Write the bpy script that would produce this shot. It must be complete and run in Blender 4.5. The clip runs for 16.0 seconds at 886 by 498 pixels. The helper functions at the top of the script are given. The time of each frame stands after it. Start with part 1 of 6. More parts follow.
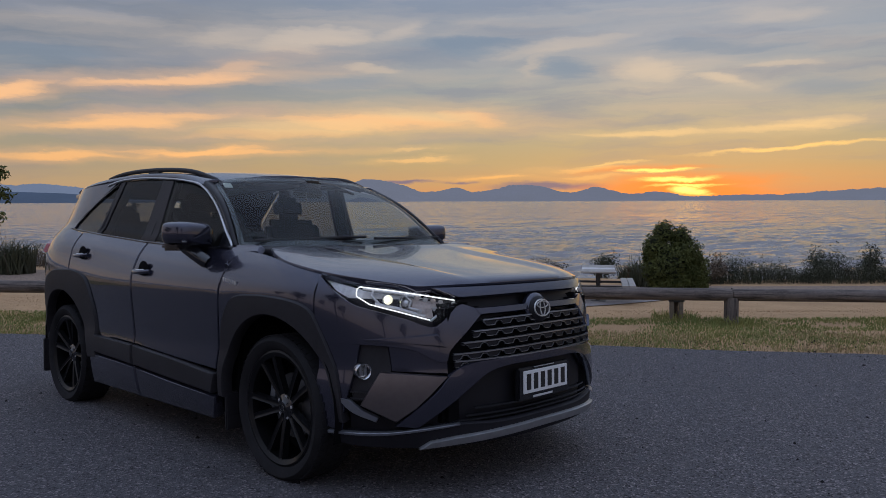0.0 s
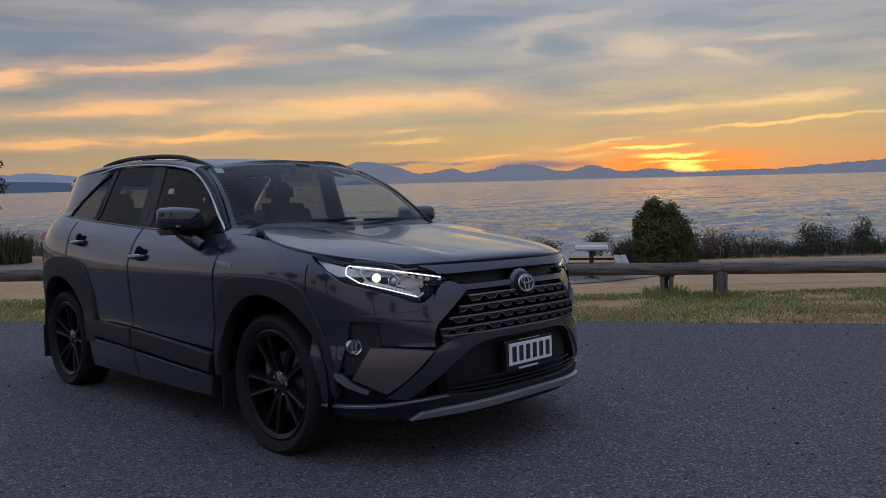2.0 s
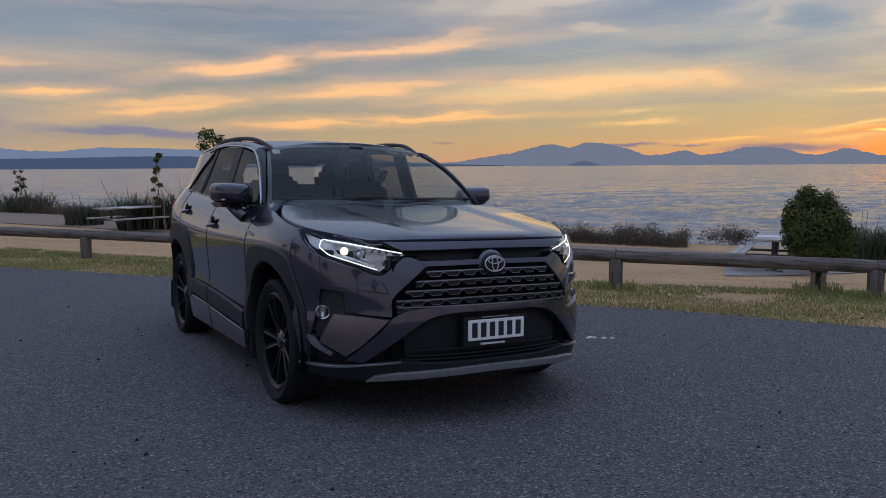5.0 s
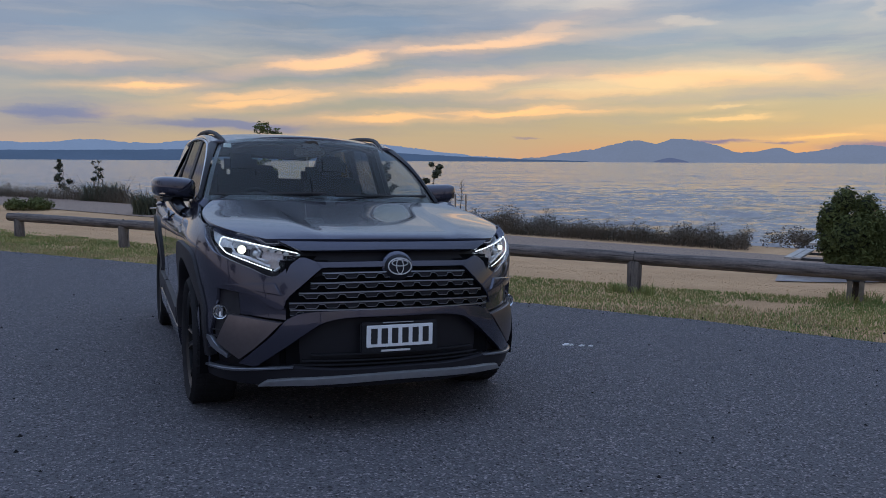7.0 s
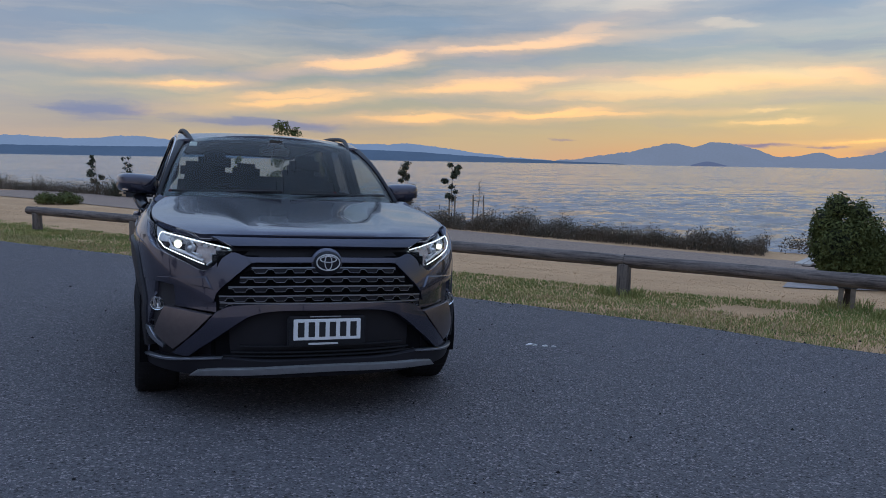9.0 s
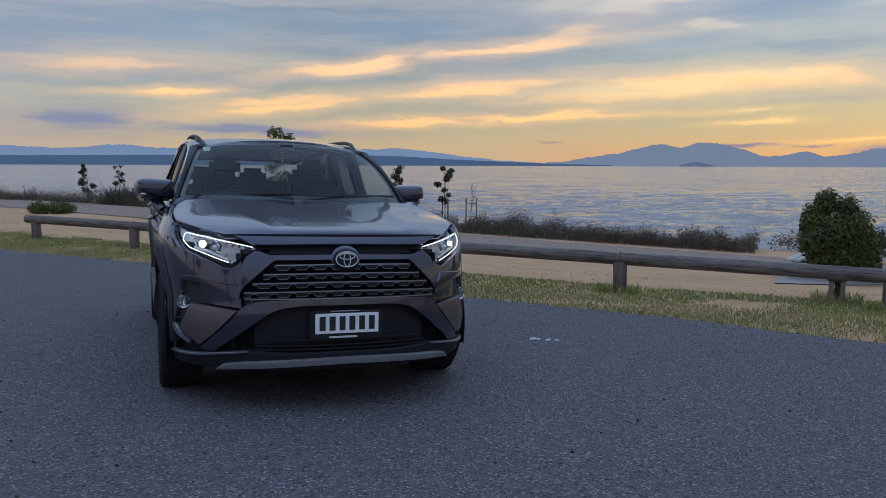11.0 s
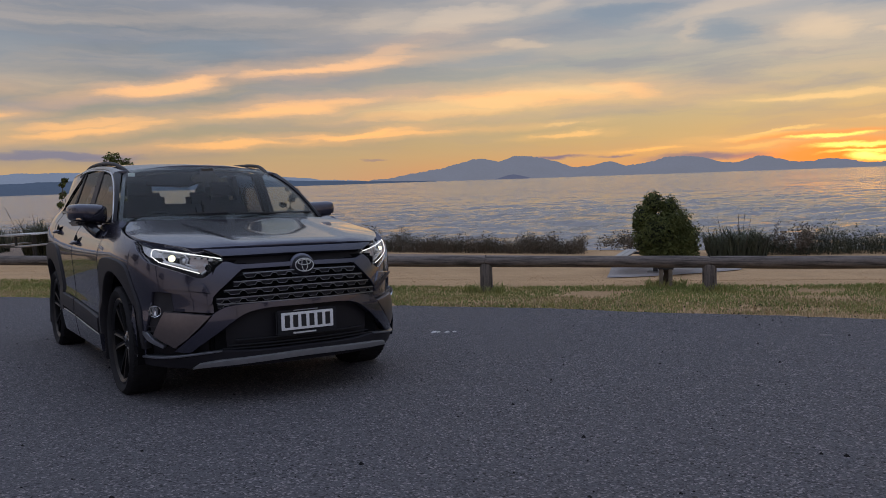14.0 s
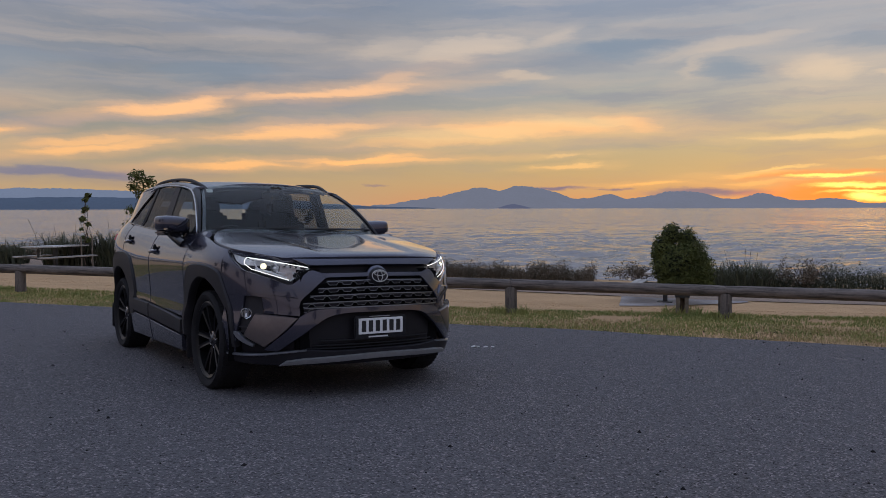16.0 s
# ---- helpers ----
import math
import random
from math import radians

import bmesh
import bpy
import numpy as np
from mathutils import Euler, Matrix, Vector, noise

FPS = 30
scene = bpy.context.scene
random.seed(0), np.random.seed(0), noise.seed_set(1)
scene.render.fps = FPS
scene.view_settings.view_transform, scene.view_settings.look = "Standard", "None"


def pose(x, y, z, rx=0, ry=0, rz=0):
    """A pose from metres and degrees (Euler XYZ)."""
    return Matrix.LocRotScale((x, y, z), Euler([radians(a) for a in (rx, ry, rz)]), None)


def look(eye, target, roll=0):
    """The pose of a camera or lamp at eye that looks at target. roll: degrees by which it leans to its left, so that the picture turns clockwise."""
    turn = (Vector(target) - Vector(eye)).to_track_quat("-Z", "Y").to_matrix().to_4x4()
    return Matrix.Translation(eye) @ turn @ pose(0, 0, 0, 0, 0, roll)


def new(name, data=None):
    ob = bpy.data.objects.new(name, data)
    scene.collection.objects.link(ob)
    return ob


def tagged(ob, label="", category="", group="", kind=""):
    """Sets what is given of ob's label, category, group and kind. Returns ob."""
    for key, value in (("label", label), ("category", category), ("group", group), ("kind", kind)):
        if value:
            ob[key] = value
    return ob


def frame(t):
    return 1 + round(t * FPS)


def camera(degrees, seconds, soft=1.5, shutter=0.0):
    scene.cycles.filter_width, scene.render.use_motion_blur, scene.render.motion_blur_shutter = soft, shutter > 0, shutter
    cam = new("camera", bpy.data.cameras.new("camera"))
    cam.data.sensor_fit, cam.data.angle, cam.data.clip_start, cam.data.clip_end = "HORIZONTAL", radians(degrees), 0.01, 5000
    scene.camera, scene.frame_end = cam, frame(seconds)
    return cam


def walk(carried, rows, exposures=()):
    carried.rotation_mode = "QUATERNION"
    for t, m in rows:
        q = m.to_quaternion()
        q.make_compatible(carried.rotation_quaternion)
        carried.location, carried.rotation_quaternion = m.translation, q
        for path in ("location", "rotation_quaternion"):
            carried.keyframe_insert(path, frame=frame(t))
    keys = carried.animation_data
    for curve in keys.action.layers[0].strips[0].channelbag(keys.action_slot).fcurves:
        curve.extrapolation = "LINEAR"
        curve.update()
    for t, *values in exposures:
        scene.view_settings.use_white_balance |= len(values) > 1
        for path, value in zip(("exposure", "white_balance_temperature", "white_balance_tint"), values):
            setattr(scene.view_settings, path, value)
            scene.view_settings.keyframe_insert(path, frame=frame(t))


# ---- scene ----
cam = camera(59.9, 16.0, soft=0.9)


def aim(x, y, z, yaw, pitch, roll):
    return pose(x, y, z, 0, 0, yaw) @ pose(0, 0, 0, 90 + pitch) @ pose(0, 0, 0, 0, 0, roll)


ROWS = [
    (0, -2.902, -3.071, 1.361, -45.71, -3.59, -0.2),
    (0.5, -2.91, -3.086, 1.346, -45.91, -4.47, -0.43),
    (1, -2.92, -3.104, 1.34, -46.14, -5.14, -0.67),
    (1.5, -2.935, -3.134, 1.343, -46.15, -5.29, -0.99),
    (2, -2.956, -3.191, 1.356, -45.97, -4.99, -1.4),
    (2.5, -2.974, -3.386, 1.365, -45.18, -4.82, -1.89),
    (3, -2.978, -3.558, 1.362, -43.47, -4.76, -2.32),
    (3.5, -2.826, -3.657, 1.346, -40.77, -5.01, -2.5),
    (4, -2.64, -3.807, 1.355, -37.22, -5.52, -1.89),
    (4.5, -2.382, -4.054, 1.342, -33.45, -5.86, -1.17),
    (5, -2.124, -4.16, 1.353, -29.37, -6.18, -0.37),
    (7.5, -1.101, -4.384, 1.368, -22.94, -6.62, 0.45),
    (8, -0.965, -4.435, 1.379, -22.07, -6.72, 0.84),
    (8.5, -0.79, -4.561, 1.376, -20.95, -6.67, 1.08),
    (11, -0.975, -4.792, 1.347, -21.62, -6.24, 0.18),
    (11.5, -1.14, -4.912, 1.359, -23.13, -5.97, -0.01),
    (12, -1.292, -5.094, 1.34, -24.81, -5.52, -0.38),
    (12.5, -1.413, -5.201, 1.35, -26.64, -5.04, -0.87),
    (13, -1.552, -5.184, 1.349, -28.96, -4.77, -1.51),
    (13.5, -1.752, -5.159, 1.334, -31.62, -4.88, -1.93),
    (14, -1.895, -5.197, 1.333, -34.34, -5.09, -1.94),
    (14.5, -2.049, -5.278, 1.31, -36.27, -5.07, -1.51),
    (15, -2.221, -5.344, 1.328, -35.5, -4.33, -1.14),
    (15.5, -2.395, -5.363, 1.332, -34.67, -3.62, -0.58),
    (16, -2.554, -5.396, 1.309, -34.48, -3.06, -0.12),
]
EXPOSURES = [(0.0, 0.15, 6300, 13), (3.0, 0.15, 6300, 13), (5.0, 0.26, 6100, 12), (7.5, 0.45, 5600, 8), (11.0, 0.50, 5620, 6), (12.5, 0.42, 6100, 8), (14.0, 0.26, 6650, 13), (16.0, 0.23, 6500, 14)]
walk(cam, [(t, aim(*row)) for t, *row in ROWS], EXPOSURES)

# ---- world: dusk sky with cloud streaks, the sun on the far ridge ----
SUN_AZ, SUN_EL = 62.6, 0.7      # degrees clockwise from +y, and up


def sky_world():
    world = bpy.data.worlds.new("dusk_sky")
    scene.world = world
    world.use_nodes = True
    nt = world.node_tree
    nodes, links = nt.nodes, nt.links
    nodes.clear()

    def node(kind, **kw):
        n = nodes.new(kind)
        for key, value in kw.items():
            setattr(n, key, value)
        return n

    def wire(source, sink):
        if isinstance(source, (int, float)):
            sink.default_value = source
        else:
            links.new(source, sink)

    def math_(op, a, b=0.0, c=0.0, clamp=False):
        n = node("ShaderNodeMath", operation=op, use_clamp=clamp)
        for k, v in enumerate((a, b, c)):
            wire(v, n.inputs[k])
        return n.outputs[0]

    def ramp(fac, stops):
        n = node("ShaderNodeValToRGB")
        wire(fac, n.inputs[0])
        els = n.color_ramp.elements
        while len(els) < len(stops):
            els.new(0.5)
        for e, (p, col) in zip(els, stops):
            e.position, e.color = p, (*col, 1)
        return n.outputs[0]

    def mix(fac, a, b, mode="MIX"):
        n = node("ShaderNodeMix", data_type="RGBA", blend_type=mode)
        wire(fac, n.inputs[0])
        for v, k in ((a, 6), (b, 7)):
            if isinstance(v, tuple):
                n.inputs[k].default_value = (*v, 1)
            else:
                links.new(v, n.inputs[k])
        return n.outputs[2]

    co = node("ShaderNodeTexCoord").outputs["Generated"]
    sep = node("ShaderNodeSeparateXYZ")
    links.new(co, sep.inputs[0])
    dx, dy, dz = sep.outputs
    el = math_("MULTIPLY", math_("ARCSINE", dz), 57.29578)
    az = math_("MULTIPLY", math_("ARCTAN2", dx, dy), 57.29578)
    flat = node("ShaderNodeCombineXYZ")
    wire(az, flat.inputs[0]), wire(el, flat.inputs[1])
    flat = flat.outputs[0]

    # angle away from the sun's azimuth, 0 at the sun, 1 behind
    sx, sy = math.sin(radians(SUN_AZ)), math.cos(radians(SUN_AZ))
    cosd = math_("ADD", math_("MULTIPLY", dx, sx), math_("MULTIPLY", dy, sy))
    away = math_("MULTIPLY_ADD", cosd, -0.5, 0.5, clamp=True)
    elf = math_("DIVIDE", el, 40.0, clamp=True)
    lift = ramp(math_("DIVIDE", el, 90.0, clamp=True), [(0.14, (1, 1, 1)), (0.30, (1.55, 1.60, 1.68)), (0.6, (2.55, 2.72, 2.95)), (1.0, (2.9, 3.12, 3.4))])
    near_sun = ramp(elf, [(0.0, (0.70, 0.26, 0.09)), (0.03, (0.60, 0.32, 0.12)), (0.065, (0.49, 0.35, 0.16)), (0.12, (0.42, 0.37, 0.22)),
                          (0.19, (0.36, 0.37, 0.32)), (0.28, (0.29, 0.34, 0.38)), (0.5, (0.225, 0.265, 0.325)), (1.0, (0.17, 0.20, 0.262))])
    side = ramp(elf, [(0.0, (0.50, 0.29, 0.16)), (0.05, (0.43, 0.31, 0.17)), (0.12, (0.30, 0.285, 0.22)), (0.20, (0.185, 0.21, 0.24)),
                      (0.35, (0.145, 0.185, 0.245)), (1.0, (0.17, 0.20, 0.262))])
    behind = ramp(elf, [(0.0, (0.32, 0.28, 0.32)), (0.10, (0.34, 0.31, 0.36)), (0.3, (0.29, 0.30, 0.37)), (1.0, (0.17, 0.20, 0.262))])
    base = mix(ramp(away, [(0.0, (0, 0, 0)), (0.02, (0.15, 0.15, 0.15)), (0.10, (1, 1, 1))]), near_sun, side)
    base = mix(ramp(away, [(0.2, (0, 0, 0)), (0.6, (1, 1, 1))]), base, behind)
    nishita = node("ShaderNodeTexSky", sky_type="NISHITA", sun_disc=False, sun_elevation=radians(SUN_EL), sun_rotation=radians(SUN_AZ))
    base = mix(0.012, base, nishita.outputs[0], "ADD")

    # warped coordinates for ragged edges
    warp = node("ShaderNodeTexNoise", noise_dimensions="3D")
    stretch = node("ShaderNodeMapping")
    stretch.inputs["Scale"].default_value = (0.10, 0.34, 1.0)
    links.new(flat, stretch.inputs[0]), links.new(stretch.outputs[0], warp.inputs["Vector"])
    warp.inputs["Scale"].default_value, warp.inputs["Detail"].default_value, warp.inputs["Roughness"].default_value = 1.6, 7, 0.62
    off = node("ShaderNodeVectorMath", operation="SUBTRACT")
    links.new(warp.outputs["Color"], off.inputs[0])
    off.inputs[1].default_value = (0.5, 0.5, 0.5)
    amp = node("ShaderNodeVectorMath", operation="MULTIPLY")
    links.new(off.outputs[0], amp.inputs[0])
    amp.inputs[1].default_value = (6.0, 1.5, 0.0)
    warped = node("ShaderNodeVectorMath", operation="ADD")
    links.new(flat, warped.inputs[0]), links.new(amp.outputs[0], warped.inputs[1])
    warped = warped.outputs[0]

    # broad veil of high cloud
    def veil(scale, turn, place, detail=6.0):
        m = node("ShaderNodeMapping")
        m.inputs["Scale"].default_value, m.inputs["Rotation"].default_value[2], m.inputs["Location"].default_value = scale, radians(turn), place
        links.new(warped, m.inputs[0])
        n = node("ShaderNodeTexNoise", noise_dimensions="3D")
        n.inputs["Scale"].default_value, n.inputs["Detail"].default_value, n.inputs["Roughness"].default_value = 1.0, detail, 0.55
        links.new(m.outputs[0], n.inputs["Vector"])
        return n.outputs["Fac"]

    high = ramp(veil((0.045, 0.20, 1), -9, (3.1, 1.7, 0)), [(0.42, (0, 0, 0)), (0.66, (1, 1, 1))])
    wisps = ramp(veil((0.07, 0.55, 1), -7, (0.4, 5.2, 2.0)), [(0.47, (0, 0, 0)), (0.62, (1, 1, 1))])
    fibre = veil((0.09, 1.3, 1), -6, (7.3, 2.2, 4.0), 8.0)
    streaks = ramp(veil((0.06, 0.75, 1), -5, (1.9, 8.1, 6.0), 8.0), [(0.46, (0, 0, 0)), (0.68, (1, 1, 1))])
    above = ramp(elf, [(0.03, (0, 0, 0)), (0.16, (1, 1, 1))])
    cloud_tint = ramp(elf, [(0.0, (0.50, 0.35, 0.17)), (0.08, (0.50, 0.40, 0.20)), (0.16, (0.52, 0.43, 0.30)), (0.26, (0.46, 0.42, 0.38)), (0.5, (0.36, 0.37, 0.40)), (1.0, (0.26, 0.29, 0.34))])
    shade_tint = ramp(elf, [(0.0, (0.30, 0.24, 0.24)), (0.15, (0.26, 0.27, 0.30)), (0.4, (0.19, 0.24, 0.32)), (1.0, (0.14, 0.18, 0.26))])
    sky = mix(math_("MULTIPLY", high, 0.36), base, cloud_tint)
    sky = mix(math_("MULTIPLY", math_("MULTIPLY", wisps, above), 0.55), sky, shade_tint)
    sky = mix(math_("MULTIPLY", math_("MULTIPLY", streaks, above), 0.26), sky, ramp(elf, [(0.1, (0.78, 0.50, 0.24)), (0.25, (0.66, 0.52, 0.38)), (0.5, (0.50, 0.46, 0.44))]))

    def strokes(rows, ragged=1.0, halo=0.4):
        """Ragged cloud streaks, each with a dense core and a thin wide veil round it."""
        total = None
        for a, e, half, thick, tilt, power in rows:
            m = node("ShaderNodeMapping", vector_type="TEXTURE")
            m.inputs["Location"].default_value = (a, e, 0)
            m.inputs["Rotation"].default_value = (0, 0, radians(tilt))
            m.inputs["Scale"].default_value = (half, thick, 1)
            links.new(warped, m.inputs[0])
            n = node("ShaderNodeVectorMath", operation="LENGTH")
            links.new(m.outputs[0], n.inputs[0])
            torn = math_("ADD", n.outputs["Value"], math_("MULTIPLY_ADD", fibre, ragged, -0.5 * ragged))
            for edge, core, strength in ((1.15, 0.2, power), (2.1, 0.3, power * halo)):
                if not strength:
                    continue
                r = node("ShaderNodeMapRange", interpolation_type="SMOOTHSTEP")
                links.new(torn, r.inputs["Value"])
                for k, v in (("From Min", edge), ("From Max", core), ("To Min", 0.0), ("To Max", strength)):
                    r.inputs[k].default_value = v
                total = r.outputs[0] if total is None else math_("MAXIMUM", total, r.outputs[0])
        return total

    # azimuth, elevation, half length, half thickness, tilt, strength
    pale = strokes([(35.7, 11.5, 7.1, 1.16, 4.6, 0.75), (44.1, 12.3, 4.4, 0.82, 4.8, 0.7), (54.5, 11.1, 7.5, 0.75, 7.0, 0.65), (60.7, 9.2, 3.6, 1.16, -3.4, 0.85), (65.3, 8.3, 3.4, 0.5, -9.0, 0.85),
                    (31.0, 11.5, 5.7, 1.06, 6.9, 0.5), (41.0, 9.6, 2.8, 0.36, -1.7, 0.6), (68.7, 12.3, 5.0, 0.75, -2.9, 0.5), (39.7, 9.7, 2.3, 0.33, -1.2, 0.6), (21.3, 12.2, 5.9, 0.85, -3.0, 0.3),
                    (69.5, 8.9, 4.0, 0.35, -2.0, 0.6), (52.5, 9.9, 1.6, 1.1, 30.0, 0.55)])
    sky = mix(pale, sky, ramp(elf, [(0.15, (0.78, 0.58, 0.34)), (0.25, (0.66, 0.53, 0.39)), (0.35, (0.56, 0.50, 0.44))]))
    dusk = strokes([(-3.4, 2.96, 5.2, 1.0, -0.2, 0.9), (7.1, 2.48, 9.3, 0.55, -1.8, 0.85), (47.7, 11.1, 4.3, 1.2, 7.0, 0.8), (54.8, 9.5, 3.5, 0.9, -1.7, 0.75), (45.6, 12.6, 2.5, 1.3, 2.6, 0.6),
                    (72.5, 7.6, 4.4, 0.76, -0.5, 0.5), (18.0, 9.7, 6.1, 1.3, 1.5, 0.45), (3.0, 9.4, 8.5, 1.2, 2.3, 0.5), (38.5, 8.5, 5.7, 0.9, 5.1, 0.45), (63.8, 10.6, 6.9, 0.6, -5.0, 0.6), (9.0, 6.0, 6.0, 0.5, 6.0, 0.4)], 1.5)
    sky = mix(dusk, sky, ramp(elf, [(0.0, (0.17, 0.16, 0.23)), (0.08, (0.18, 0.19, 0.27)), (0.2, (0.23, 0.29, 0.34)), (0.3, (0.20, 0.26, 0.33))]))
    warm = strokes([(15.2, 7.2, 6.5, 0.55, 8.7, 0.95), (26.1, 8.4, 8.9, 0.5, 5.2, 0.9), (2.7, 5.1, 4.2, 0.40, 3.5, 0.95), (10.2, 4.2, 6.6, 0.45, 6.0, 0.8), (19.1, 3.05, 5.5, 0.40, 1.2, 0.8),
                    (28.3, 3.6, 5.6, 0.42, 5.4, 0.95), (-1.5, 6.6, 6.9, 0.5, 0.8, 0.55), (23.4, 5.5, 8.6, 0.65, 4.3, 0.9), (41.0, 5.8, 10.5, 0.7, -1.0, 0.95), (29.8, 3.6, 9.5, 0.32, 1.4, 0.8),
                    (9.9, 4.6, 5.9, 0.5, 5.3, 0.7), (47.8, 6.0, 4.5, 0.8, -5.3, 0.8), (30.6, 9.2, 4.9, 0.6, 13.0, 0.5), (34.0, 4.9, 11.0, 0.5, 2.0, 0.5)])
    sky = mix(warm, sky, ramp(elf, [(0.0, (1.0, 0.46, 0.14)), (0.1, (1.0, 0.53, 0.20)), (0.2, (0.92, 0.53, 0.27)), (0.35, (0.66, 0.50, 0.38))]))
    gold = strokes([(60.0, 4.8, 5.6, 0.32, 0.0, 0.8), (70.1, 5.2, 6.2, 0.55, 3.8, 0.95), (36.0, 5.4, 9.0, 0.7, 2.0, 0.5), (43.6, 3.07, 2.8, 0.2, 2.8, 0.7), (57.0, 2.3, 3.8, 0.22, 1.8, 0.85),
                    (43.7, 3.8, 2.6, 0.22, 0.9, 0.5), (49.4, 1.68, 4.2, 0.2, 0.7, 0.85), (56.6, 1.7, 3.7, 0.22, 1.0, 0.7), (44.0, 6.1, 6.0, 0.6, -1.2, 0.6)], 1.3, 0.3)
    sky = mix(gold, sky, ramp(elf, [(0.03, (1.05, 0.50, 0.13)), (0.1, (0.95, 0.60, 0.24)), (0.2, (0.80, 0.60, 0.34))]))
    caps = strokes([(43.1, 1.55, 2.9, 0.22, -0.6, 0.9), (46.6, 1.35, 1.5, 0.15, 0.3, 0.75), (53.0, 1.05, 5.0, 0.40, -0.3, 0.8), (29.5, 1.6, 1.3, 0.12, 0.0, 0.5)], 0.8, 0.0)
    sky = mix(caps, sky, (0.21, 0.165, 0.22))
    glow = strokes([(63.0, 0.9, 7.4, 1.25, 0, 0.9), (60.5, 2.2, 6.5, 0.35, 2, 0.45)], 0.8, 0.0)
    sky = mix(glow, sky, (1.15, 0.30, 0.035))
    core = strokes([(63.1, 0.70, 1.7, 0.42, 0, 1.0), (62.6, 1.5, 3.4, 0.22, 2, 0.9), (61.5, 2.1, 3.4, 0.16, 2, 0.7), (63.2, 1.05, 3.4, 0.16, 1, 0.8)], 1.0, 0.0)
    sky = mix(core, sky, (2.4, 1.25, 0.25))
    trail = strokes([(70.0, 3.55, 7.4, 0.20, 4.0, 0.85), (58.5, 2.6, 3.2, 0.14, 3, 0.6)], 0.6, 0.0)
    sky = mix(trail, sky, (1.15, 0.68, 0.20))

    sky = mix(1.0, sky, lift, "MULTIPLY")
    lower = math_("LESS_THAN", dz, -0.001)
    sky = mix(lower, sky, (0.10, 0.10, 0.11))
    bg = node("ShaderNodeBackground")
    links.new(sky, bg.inputs[0])
    bg.inputs[1].default_value = 0.95
    links.new(bg.outputs[0], node("ShaderNodeOutputWorld").inputs[0])


sky_world()
sun = new("sun", bpy.data.lights.new("sun", "SUN"))
sun.data.energy, sun.data.angle, sun.data.color = 2.0, radians(0.5), (1.0, 0.55, 0.25)
sun.matrix_world = look((300 * math.sin(radians(SUN_AZ)), 300 * math.cos(radians(SUN_AZ)), 300 * math.tan(radians(0.1))), (0, 0, 0))


# ---- materials ----
def material(name, color, rough=0.6, metal=0.0, spread=0.0, scale=8.0, fine=0.0, bump=0.0, bump_scale=60.0, coat=0.0, per_piece=0.0, second=None, ior=1.5):
    """A node material: two scales of noise vary the colour towards second (or darker), and bump gives fine relief."""
    m = bpy.data.materials.new(name)
    m.use_nodes = True
    nt = m.node_tree
    nodes, links = nt.nodes, nt.links
    bsdf = nodes["Principled BSDF"]
    bsdf.inputs["Roughness"].default_value, bsdf.inputs["Metallic"].default_value = rough, metal
    bsdf.inputs["IOR"].default_value = ior
    bsdf.inputs["Coat Weight"].default_value, bsdf.inputs["Coat Roughness"].default_value = coat, 0.03
    second = second or tuple(c * 0.45 for c in color)
    co = nodes.new("ShaderNodeTexCoord").outputs["Object"]

    def noise_(sc, detail=5.0, rough_=0.6):
        n = nodes.new("ShaderNodeTexNoise")
        n.inputs["Scale"].default_value, n.inputs["Detail"].default_value, n.inputs["Roughness"].default_value = sc, detail, rough_
        links.new(co, n.inputs["Vector"])
        return n.outputs["Fac"]

    def blend(fac, a, b):
        n = nodes.new("ShaderNodeMix")
        n.data_type = "RGBA"
        links.new(fac, n.inputs[0])
        for v, k in ((a, 6), (b, 7)):
            if isinstance(v, tuple):
                n.inputs[k].default_value = (*v, 1)
            else:
                links.new(v, n.inputs[k])
        return n.outputs[2]

    def spanned(fac, lo, hi, top):
        n = nodes.new("ShaderNodeMapRange")
        links.new(fac, n.inputs[0])
        for k, v in zip(("From Min", "From Max", "To Min", "To Max"), (lo, hi, 0.0, top)):
            n.inputs[k].default_value = v
        return n.outputs[0]

    col = color
    if spread:
        col = blend(spanned(noise_(scale), 0.35, 0.68, spread), col, second)
    if fine:
        col = blend(spanned(noise_(scale * 14, 3.0), 0.42, 0.62, fine), col, second)
    if per_piece:
        info = nodes.new("ShaderNodeObjectInfo").outputs["Random"]
        n = nodes.new("ShaderNodeMath")
        n.operation = "MULTIPLY"
        links.new(info, n.inputs[0])
        n.inputs[1].default_value = per_piece
        col = blend(n.outputs[0], col, second)
    if isinstance(col, tuple):
        bsdf.inputs["Base Color"].default_value = (*col, 1)
    else:
        links.new(col, bsdf.inputs["Base Color"])
    if bump:
        b = nodes.new("ShaderNodeBump")
        b.inputs["Strength"].default_value, b.inputs["Distance"].default_value = 1.0, bump
        links.new(noise_(bump_scale, 6.0, 0.65), b.inputs["Height"])
        links.new(b.outputs[0], bsdf.inputs["Normal"])
    return m


